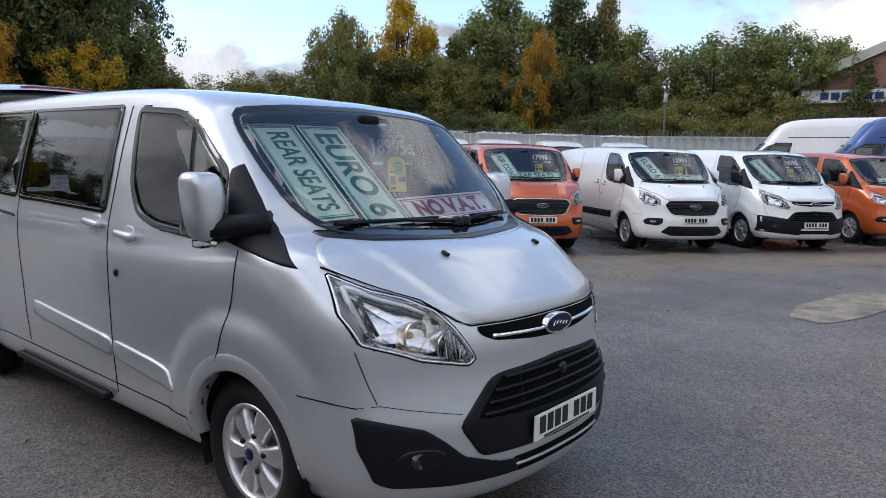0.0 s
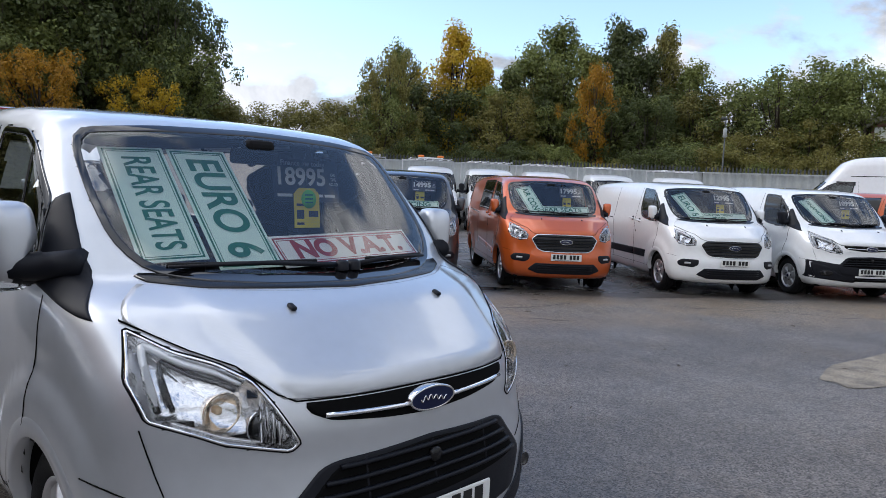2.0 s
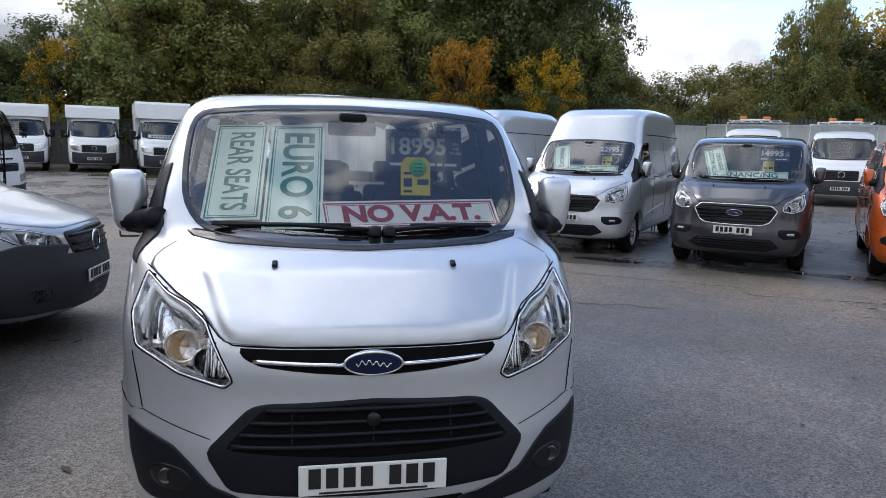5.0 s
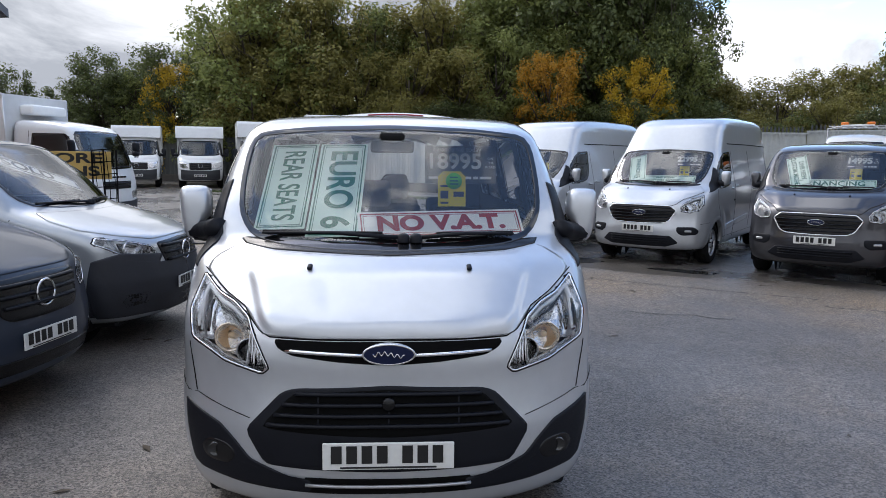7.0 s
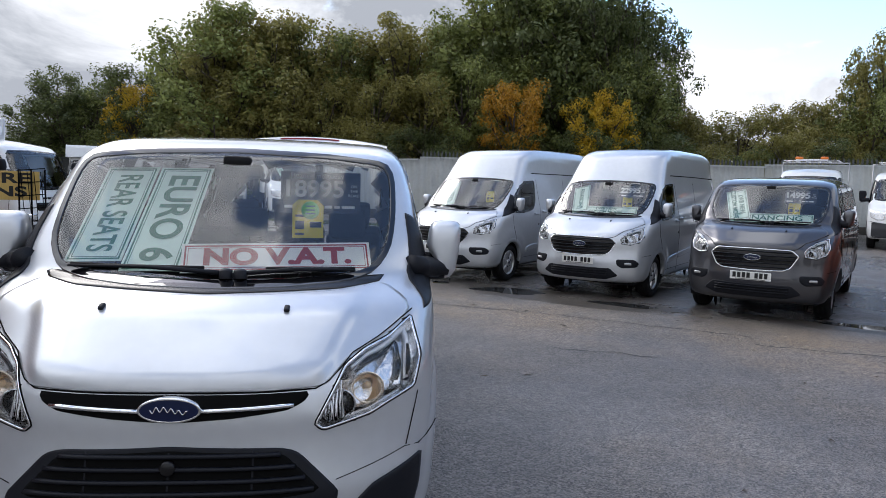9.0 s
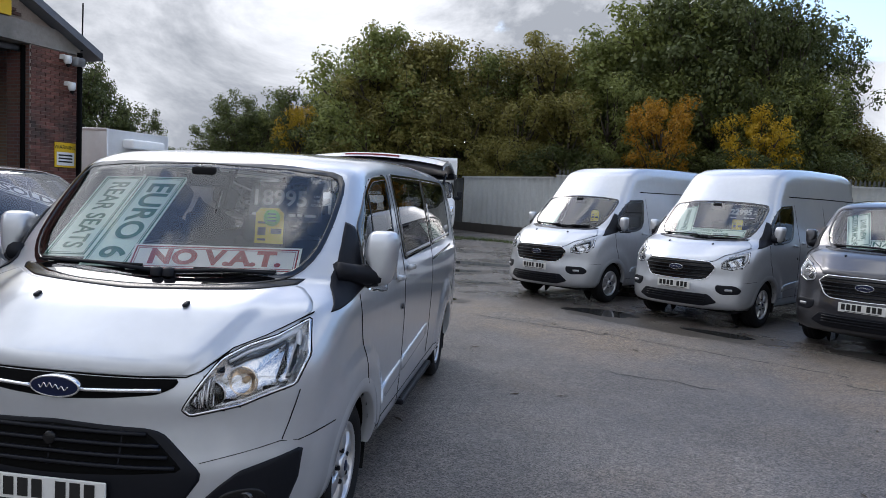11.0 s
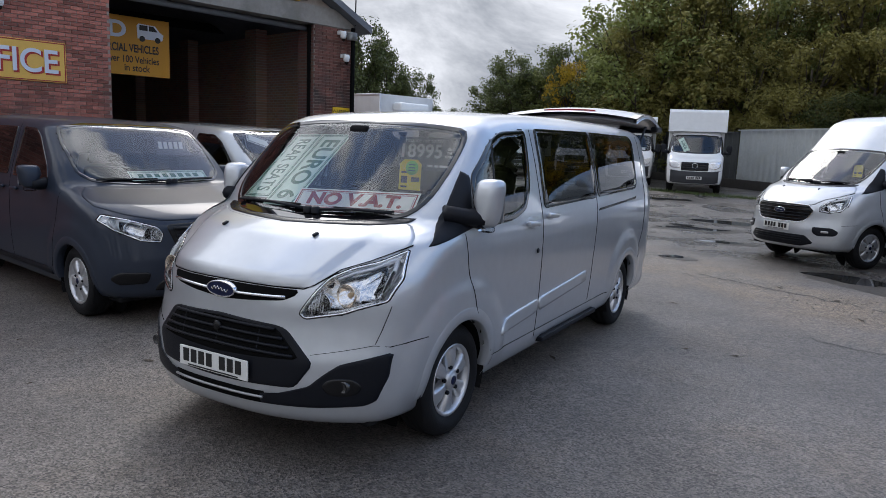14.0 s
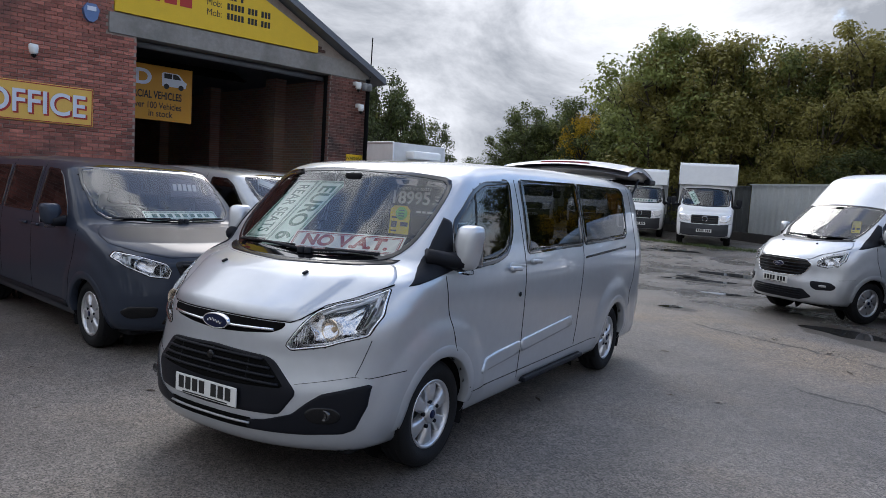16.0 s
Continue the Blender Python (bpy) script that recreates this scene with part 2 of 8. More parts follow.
CUSTOM = Shape(
    front=[(0.2, 0.12), (0.26, 0.06), (0.33, 0.03), (0.45, 0.02), (0.58, 0.025), (0.66, 0.05), (0.76, 0.07), (0.86, 0.075), (0.94, 0.10), (1.0, 0.15), (1.19, 0.44), (1.265, 0.70), (1.5, 0.95), (1.83, 1.31), (1.90, 1.48), (1.95, 1.8), (1.98, 2.4)],
    bow=[(0.2, 0.45), (0.95, 0.45), (1.15, 0.36), (1.4, 0.22), (2.0, 0.2)],
    roof=[(0.0, 1.94), (1.2, 1.94), (1.6, 1.955), (2.2, 1.985), (3.2, 1.99), (4.4, 1.98), (5.1, 1.95), (5.4, 1.92)],
    wide=[(0.2, 0.90), (0.34, 0.955), (0.6, 0.975), (0.9, 0.985), (1.1, 0.985), (1.22, 0.972), (1.34, 0.945), (1.6, 0.89), (1.9, 0.81), (2.05, 0.77)],
    taper=[(-0.2, 0.86), (0.3, 0.93), (0.8, 0.985), (1.4, 1.0), (4.2, 1.0), (5.0, 0.985), (5.4, 0.97)],
    length=5.34, crease=0.034, flare=0.024, low=0.215)


# ---- mesh helpers ----
def empty(name, m=None):
    ob = new(name)
    if m is not None:
        ob.matrix_world = m
    return ob


def mk(name, verts, faces, material, parent=None, label="", smooth=True, mats=None, idx=None):
    me = bpy.data.meshes.new(name)
    me.from_pydata([tuple(map(float, v)) for v in verts], [], [tuple(map(int, f)) for f in faces])
    for m in mats or [material]:
        me.materials.append(m)
    if idx is not None:
        me.polygons.foreach_set("material_index", np.asarray(idx, np.int32))
    if smooth:
        me.polygons.foreach_set("use_smooth", np.ones(len(me.polygons), bool))
    ob = new(name, me)
    if parent:
        ob.parent = parent
    if label:
        ob["label"] = label
    return ob


def part(name, bm, material, parent=None, label="", smooth=False):
    me = bpy.data.meshes.new(name)
    bm.normal_update()
    bm.to_mesh(me)
    bm.free()
    me.materials.append(material)
    if smooth:
        me.polygons.foreach_set("use_smooth", np.ones(len(me.polygons), bool))
    ob = new(name, me)
    if parent:
        ob.parent = parent
    if label:
        ob["label"] = label
    return ob


def box_bm(x0, y0, z0, x1, y1, z1, bevel=0.0, seg=2, bm=None, turn=None):
    own = bm is None
    bm = bm or bmesh.new()
    r = bmesh.ops.create_cube(bm, size=1.0)
    vs = r["verts"]
    for v in vs:
        v.co = Vector((x0 + (v.co.x + 0.5) * (x1 - x0), y0 + (v.co.y + 0.5) * (y1 - y0), z0 + (v.co.z + 0.5) * (z1 - z0)))
    if bevel:
        es = list({e for v in vs for e in v.link_edges})
        r = bmesh.ops.bevel(bm, geom=es, offset=bevel, segments=seg, affect="EDGES", profile=0.5)
        vs = list({v for f in r["faces"] for v in f.verts} | {v for v in vs if v.is_valid})
    if turn is not None:
        bmesh.ops.transform(bm, matrix=turn, verts=[v for v in (bm.verts if own else vs)])
    return bm


def tube(points, r, sides=8, closed=False, flat=1.0):
    """A round bar along points: verts and faces."""
    P = np.array(points, float)
    n = len(P)
    T = np.gradient(P, axis=0)
    T /= np.linalg.norm(T, axis=1, keepdims=True) + 1e-9
    up = np.array([0.0, 0.0, 1.0]) if abs(T[:, 2]).mean() < 0.8 else np.array([1.0, 0.0, 0.0])
    A = np.cross(T, up)
    A /= np.linalg.norm(A, axis=1, keepdims=True) + 1e-9
    B = np.cross(T, A)
    rs = np.broadcast_to(np.asarray(r, float), (n,))
    a = np.linspace(0, 2 * np.pi, sides, endpoint=False)
    V = P[:, None] + rs[:, None, None] * (np.cos(a)[None, :, None] * A[:, None] + flat * np.sin(a)[None, :, None] * B[:, None])
    F = [(i * sides + j, i * sides + (j + 1) % sides, (i + 1) * sides + (j + 1) % sides, (i + 1) * sides + j) for i in range(n - 1) for j in range(sides)]
    F += [tuple(range(sides))[::-1], tuple((n - 1) * sides + j for j in range(sides))]
    return V.reshape(-1, 3), F


def lathe(profile, sides=32, axis="x"):
    """A turned solid from (along, radius) pairs."""
    a = np.linspace(0, 2 * np.pi, sides, endpoint=False)
    V, F = [], []
    for h, r in profile:
        for t in a:
            c, s = r * math.cos(t), r * math.sin(t)
            V.append((h, c, s) if axis == "x" else (c, h, s) if axis == "y" else (c, s, h))
    for i in range(len(profile) - 1):
        for j in range(sides):
            F.append((i * sides + j, i * sides + (j + 1) % sides, (i + 1) * sides + (j + 1) % sides, (i + 1) * sides + j))
    return np.array(V), F


def rounded(outline, turns=3, n=72):
    """A closed outline with its corners rounded (turns 1 to 3: small to large radius), resampled evenly."""
    r = (0.0, 0.012, 0.03, 0.06)[turns]
    P = np.array(outline, float)
    out = []
    for a, b, c in zip(np.roll(P, 1, 0), P, np.roll(P, -1, 0)):
        da, dc = np.linalg.norm(a - b), np.linalg.norm(c - b)
        p0, p2 = b + (a - b) * min(r / da, 0.42), b + (c - b) * min(r / dc, 0.42)
        for t in np.linspace(0, 1, 6):
            out.append((1 - t) ** 2 * p0 + 2 * t * (1 - t) * b + t * t * p2)
    return evenly(np.array(out), n)


def evenly(P, n):
    C = np.vstack([P, P[:1]])
    s = np.r_[0, np.cumsum(np.linalg.norm(np.diff(C, axis=0), axis=1))]
    g = np.linspace(0, s[-1], n, endpoint=False)
    return np.stack([np.interp(g, s, C[:, k]) for k in (0, 1)], 1)


def shrink(P, d):
    """The outline moved inwards by d."""
    T = np.roll(P, -1, 0) - np.roll(P, 1, 0)
    N = np.stack([-T[:, 1], T[:, 0]], 1)
    N /= np.linalg.norm(N, axis=1, keepdims=True) + 1e-9
    area = np.sum(P[:, 0] * np.roll(P[:, 1], -1) - np.roll(P[:, 0], -1) * P[:, 1])
    return P + N * d * (1 if area > 0 else -1)


def inside(P, q):
    """Which of the points q lie in the outline P."""
    x, y = q[:, 0], q[:, 1]
    r = np.zeros(len(q), bool)
    for (x1, y1), (x2, y2) in zip(P, np.roll(P, -1, 0)):
        c = (y1 > y) != (y2 > y)
        r ^= c & (x < (x2 - x1) * (y - y1) / (y2 - y1 + 1e-12) + x1)
    return r


def on_body(S, q, proj, off, side=1):
    """Points of a flat outline laid on the body, off metres proud of it."""
    q = np.asarray(q, float)
    z = np.zeros(len(q))
    if proj == "front":
        eye, way = np.stack([q[:, 0], z - 0.6, q[:, 1]], 1), (0, 1, 0)
    elif proj == "side":
        eye, way = np.stack([z + 1.5 * side, q[:, 0], q[:, 1]], 1), (-side, 0, 0)
    elif proj == "rear":
        eye, way = np.stack([q[:, 0], z + S.length + 0.6, q[:, 1]], 1), (0, -1, 0)
    else:
        eye, way = np.stack([q[:, 0], q[:, 1], z + 3.4], 1), (0, 0, -1)
    p = S.cast(eye, np.broadcast_to(np.array(way, float), eye.shape), 0, 3.4, 48)
    return p + S.normal(p) * np.reshape(off, (-1, 1))


def patch(S, outline, proj, off=0.005, inner=None, rings=6, side=1, sunk=0.02):
    """A panel that follows the body inside an outline (or between it and an inner one), with edges that turn into the body."""
    n = len(outline)
    c = outline.mean(0)
    inn = inner if inner is not None else np.repeat(c[None], n, 0)
    levels = [(outline, -sunk), (outline, off * 0.6), (outline + (inn - outline) * min(0.06, 0.01 / (np.linalg.norm(outline - inn, axis=1).mean() + 1e-6)), off)]
    for k in range(1, rings + 1):
        levels.append((outline + (inn - outline) * (k / rings), off))
    if inner is not None:
        levels.append((inn, -sunk))
    V = np.vstack([on_body(S, q, proj, np.full(n, o), side) for q, o in levels])
    F = [(i * n + j, i * n + (j + 1) % n, (i + 1) * n + (j + 1) % n, (i + 1) * n + j) for i in range(len(levels) - 1) for j in range(n)]
    p, m = V[2 * n : 3 * n].mean(0), S.normal(V[2 * n : 2 * n + 1])[0]
    i = 2 * n
    f = F[i]
    nn = np.cross(V[f[1]] - V[f[0]], V[f[3]] - V[f[0]])
    if nn @ S.normal(V[f[0]][None])[0] < 0:
        F = [t[::-1] for t in F]
    return V, F


def ribbon(S, line, proj, width=0.006, off=0.0015, side=1):
    """A narrow strip along a line on the body."""
    P = np.array(line, float)
    s = np.r_[0, np.cumsum(np.linalg.norm(np.diff(P, axis=0), axis=1))]
    g = np.linspace(0, s[-1], max(4, int(s[-1] / 0.05)))
    P = np.stack([np.interp(g, s, P[:, k]) for k in (0, 1)], 1)
    T = np.gradient(P, axis=0)
    N = np.stack([-T[:, 1], T[:, 0]], 1) / (np.linalg.norm(T, axis=1, keepdims=True) + 1e-9)
    V = np.vstack([on_body(S, P + N * o, proj, np.full(len(P), q), side) for o, q in ((-width / 2, -0.004), (-width / 2, off), (width / 2, off), (width / 2, -0.004))])
    n = len(P)
    F = [(k * n + i, k * n + i + 1, (k + 1) * n + i + 1, (k + 1) * n + i) for k in range(3) for i in range(n - 1)]
    return V, F


_fonts = {}


def lettering(name, text, size, material, m, parent=None, depth=0.0, align="CENTER", label="", stretch=1.0, bold=0.0):
    """Letters as a mesh of their own, in the built-in font, lying in the local xy plane of m."""
    key = (text, size, align, stretch, bold)
    if key not in _fonts:
        cu = bpy.data.curves.new(name, "FONT")
        cu.body, cu.size, cu.align_x, cu.align_y, cu.resolution_u = text, size, align, "CENTER", 7 if size > 0.1 else 3
        cu.offset, cu.extrude = bold, depth
        tmp = new("tmp", cu)
        me = bpy.data.meshes.new_from_object(tmp.evaluated_get(bpy.context.evaluated_depsgraph_get()))
        bpy.data.objects.remove(tmp)
        bpy.data.curves.remove(cu)
        co = np.zeros(len(me.vertices) * 3)
        me.vertices.foreach_get("co", co)
        co = co.reshape(-1, 3)
        co[:, 0] *= stretch
        me.vertices.foreach_set("co", co.ravel())
        _fonts[key] = me
    me = _fonts[key].copy()
    me.materials.clear()
    me.materials.append(material)
    ob = new(name, me)
    ob.matrix_basis = m
    if parent:
        ob.parent = parent
    if label:
        ob["label"] = label
    return ob


# ---- vans ----
def shell(S, inset=0.0, nf=56, nm=110, nr=26, around=150, holes=()):
    """The body as a grid of rays from a line inside it; faces inside the holes are left out."""
    y0 = min(1.45, S.length / 2)
    y1 = max(y0 + 0.02, S.length - 1.2)
    rows = [(y0, a) for a in np.linspace(0.012, np.pi / 2, nf)] + [(y, np.pi / 2) for y in np.linspace(y0, y1, nm)[1:-1]] + [(y1, a) for a in np.linspace(np.pi / 2, np.pi - 0.012, nr)]
    t = np.linspace(0, 2 * np.pi, around, endpoint=False)
    zc = 0.95
    eye = np.array([[(0, y, zc)] * around for y, _ in rows], float)
    way = np.array([[(math.sin(a) * math.sin(u), -math.cos(a), math.sin(a) * math.cos(u)) for u in t] for _, a in rows])
    lo, hi = np.zeros(eye.shape[:2]), np.full(eye.shape[:2], 3.2)
    for _ in range(26):
        mid = (lo + hi) / 2
        inn = S(eye + way * mid[..., None]) < -inset
        lo, hi = np.where(inn, mid, lo), np.where(inn, hi, mid)
    V = (eye + way * lo[..., None]).reshape(-1, 3)
    n, m = len(rows), around
    F = np.array([(i * m + j, i * m + (j + 1) % m, (i + 1) * m + (j + 1) % m, (i + 1) * m + j) for i in range(n - 1) for j in range(m)])
    C = V[F].mean(1)
    keep = np.ones(len(F), bool)
    for kind, P in holes:
        if kind == "front":
            keep &= ~(inside(P, C[:, [0, 2]]) & (C[:, 1] < 2.2))
        elif kind == "side":
            keep &= ~(inside(P, C[:, [1, 2]]) & (np.abs(C[:, 0]) > 0.55))
        elif kind == "rear":
            keep &= ~(inside(P, C[:, [0, 2]]) & (C[:, 1] > S.length - 0.7))
        else:
            keep &= ~((np.hypot(C[:, 1] - P, C[:, 2] - 0.34) < S.arch - 0.035) & (np.abs(C[:, 0]) > 0.62) & (C[:, 2] < 1.0))
    F = [tuple(f) for f in F[keep]]
    F += [tuple(range(m))[::-1], tuple((n - 1) * m + j for j in range(m))]
    return V, F


_wheels = {}


def wheel(parent, x, y, z, out, r=0.335, style="alloy"):
    """Tyre, rim with spokes, hub and bolts. out: the way the face looks, +1 or -1 along x."""
    w = empty("wheel")
    w.parent = parent
    w.matrix_basis = pose(x, y, z, 0, 0, 0 if out > 0 else 180) @ pose(0, 0, 0, 17 * y + 9 * x, 0, 0)
    key = (style, round(r, 3))
    if key not in _wheels:
        made = []
        rim = 0.215 if style != "big" else 0.235
        prof = [(-0.215, rim), (-0.215, r - 0.05), (-0.20, r - 0.018), (-0.175, r - 0.004), (-0.15, r), (-0.14, r - 0.007), (-0.125, r - 0.007), (-0.12, r), (-0.085, r), (-0.08, r - 0.007), (-0.065, r - 0.007), (-0.06, r), (-0.035, r - 0.004), (-0.012, r - 0.02), (0.004, r - 0.05), (0.006, r - 0.075), (0.0, r - 0.09), (-0.012, rim + 0.005), (-0.03, rim)]
        V, F = lathe(prof, 48)
        made.append(("tyre", V, F, RUBBER, True))
        V, F = lathe([(-0.20, rim + 0.004), (-0.012, rim + 0.006), (-0.008, rim - 0.004), (-0.02, rim - 0.018), (-0.06, rim - 0.022), (-0.14, rim - 0.03)], 40)
        made.append(("rim", V, F, ALLOY if style != "dark" else GLOSS_BLACK, True))
        # added near-black disc: its colour gives the shade behind the spokes
        V, F = lathe([(-0.135, rim - 0.025), (-0.14, 0.02)], 40)
        made.append(("wheel_back", V, F, SEAM, False))
        # spokes: wide blades from the hub to the rim
        count = 5 if style == "steel" else 7 if style == "twin" else 6
        for k in range(count):
            a = 2 * math.pi * k / count
            ribs = [(0.045, 0.034, -0.022), (0.085, 0.044, -0.014), (0.125, 0.058, -0.012), (0.165, 0.072, -0.018), (rim - 0.004, 0.092, -0.030)] if style != "steel" else [(0.045, 0.05, -0.02), (0.1, 0.07, -0.012), (0.15, 0.085, -0.016), (rim - 0.006, 0.10, -0.03)]
            SV, SF, base = [], [], 0
            for rr, hw, h in ribs:
                for sx, sh in ((-1, -0.055), (-1, -0.008), (-0.55, 0.0), (0, -0.006), (0.55, 0.0), (1, -0.008), (1, -0.055)):
                    u, v = rr, hw * sx * (0.66 if style in ("alloy", "dark") else 0.9)
                    SV.append((h + sh, u * math.cos(a) - v * math.sin(a), u * math.sin(a) + v * math.cos(a)))
            for i in range(len(ribs) - 1):
                for j in range(6):
                    SF.append((base + i * 7 + j, base + i * 7 + j + 1, base + (i + 1) * 7 + j + 1, base + (i + 1) * 7 + j)[::-1])
            made.append(("spoke", np.array(SV), SF, STEEL if style == "steel" else GLOSS_BLACK if style == "dark" else ALLOY, True))
        V, F = lathe([(-0.06, 0.06), (-0.014, 0.062), (-0.006, 0.05), (-0.004, 0.036), (-0.002, 0.034), (-0.002, 0.0005)], 24)
        made.append(("hub_cap", V, F, ALLOY if style != "dark" else GLOSS_BLACK, True))
        V, F = lathe([(-0.002, 0.028), (0.0015, 0.026), (0.002, 0.0005)], 20)
        made.append(("hub_badge", V, F, BADGE_BLUE, True))
        for k in range(5):
            a = 2 * math.pi * k / 5
            V, F = lathe([(-0.03, 0.013), (-0.012, 0.013), (-0.008, 0.008), (-0.008, 0.0005)], 8)
            made.append(("wheel_nut", V + (0, 0.08 * math.cos(a), 0.08 * math.sin(a)), F, BLACK_PLASTIC, False))
        V, F = lathe([(-0.115, 0.0005), (-0.115, 0.15), (-0.105, 0.15), (-0.105, 0.0005)], 32)
        made.append(("brake_disc", V, F, STEEL, False))
        _wheels[key] = [mk(*row[:4], w, smooth=row[4]) for row in made]
    else:
        for o in _wheels[key]:
            c = o.copy()
            scene.collection.objects.link(c)
            c.parent = w
    return w


def bar_plate(parent, y, z, w=0.52, h=0.111, tilt=0, x=0, mounts=True):
    """A white number plate with plain dark bars for its characters."""
    p = part("number_plate", box_bm(-w / 2, -0.004, -h / 2, w / 2, 0.006, h / 2, 0.004), PLATE_WHITE, parent, "white number plate with black characters")
    p.matrix_basis = pose(x, y, z, tilt, 0, 0)
    bm = bmesh.new()
    xs = [-0.205, -0.145, -0.085, -0.025, 0.075, 0.135, 0.195]
    for q in xs:
        box_bm(q - 0.021, -0.0075, -0.028, q + 0.021, -0.003, 0.044, bm=bm)
    box_bm(-0.19, -0.0075, -0.048, 0.19, -0.003, -0.042, bm=bm)
    part("plate_lettering", bm, INK, p)
    return p


def mirror(parent, x, y, z, side, housing, size=(0.21, 0.13, 0.27), arm=True, reach=False):
    """A door mirror: shaped housing, glass, lower lens and a black arm."""
    w, d, h = size
    m = empty("door_mirror")
    m.parent = parent
    m.matrix_basis = pose(x * side, y, z, 0, 0, -8 * side)
    bm = bmesh.new()
    bmesh.ops.create_cube(bm, size=1.0)
    bmesh.ops.subdivide_edges(bm, edges=bm.edges[:], cuts=6, use_grid_fill=True)
    for v in bm.verts:
        a, b, c = v.co * 2
        k = 1 / max(1e-6, (abs(a) ** 5 + abs(b) ** 5 + abs(c) ** 5) ** 0.2)
        a, b, c = a * k, b * k, c * k
        if a * side < 0 and c < -0.05:
            a *= 1 - 0.75 * min(1, (-0.05 - c) / 0.25)
        sh = 1 - 0.16 * max(0, -c) ** 2 - 0.28 * max(0, -b) ** 2
        v.co = Vector((a * w / 2 * sh + 0.012 * c * side, b * d / 2 + 0.02 * c * 0.6, c * h / 2 * (1 - 0.16 * max(0, -b) ** 2)))
    part("mirror_housing", bm, housing, m, smooth=True)
    part("mirror_glass", box_bm(-w * 0.42, d / 2 - 0.002, -h * 0.40, w * 0.42, d / 2 + 0.004, h * 0.42, 0.003), CHROME, m, "mirror glass")
    if reach:
        V, F = tube([(-side * (w * 0.5 + 0.05), -0.24, -h * 0.20), (-side * (w * 0.5 + 0.01), -0.15, -h * 0.26), (-side * w * 0.25, -0.07, -h * 0.30), (side * w * 0.15, -0.04, -h * 0.34)], [0.05, 0.052, 0.05, 0.035], 10)
        mk("mirror_base", V, F, BLACK_PLASTIC, m, "black mirror base")
    part("mirror_lens", box_bm(-w * 0.30, -0.03, -h / 2 - 0.028, w * 0.25, 0.035, -h / 2 + 0.01, 0.012), CLEAR, m)
    if arm:
        V, F = tube([(side * w * 0.1, -0.04, -h * 0.34), (-side * (w * 0.2), -0.04, -h * 0.33), (-side * (w * 0.5), -0.04, -h * 0.31), (-side * (w * 0.5 + 0.055), -0.04, -h * 0.28)], [0.045, 0.056, 0.056, 0.065], 10)
        mk("mirror_arm", V, F, BLACK_PLASTIC, m)
    return m


def wipers(parent, S, y0=1.275, far=True):
    for k, (x0, x1) in enumerate(((0.06, -0.62), (0.12, 0.60))):
        w = empty("wiper")
        w.parent = parent
        a, b = on_body(S, [(x0, y0)], "front", [0.022])[0], on_body(S, [(x1, y0 + 0.012 + 0.0)], "front", [0.025])[0]
        V, F = tube([a, (a + b) / 2 + (0, -0.005, 0.012), b], [0.012, 0.009, 0.006], 6)
        mk("wiper_arm", V, F, BLACK_PLASTIC, w)
        P = on_body(S, [(q, y0 + 0.028) for q in np.linspace(x0 - 0.1 * (1 - 2 * k), x1, 8)], "front", np.full(8, 0.012))
        V, F = tube(P, 0.008, 5)
        mk("wiper_blade", V, F, RUBBER, w)
        V, F = lathe([(-0.02, 0.03), (0.012, 0.028), (0.02, 0.015), (0.02, 0.0005)], 14, "z")
        mk("wiper_pivot", V + a, F, BLACK_PLASTIC, w)


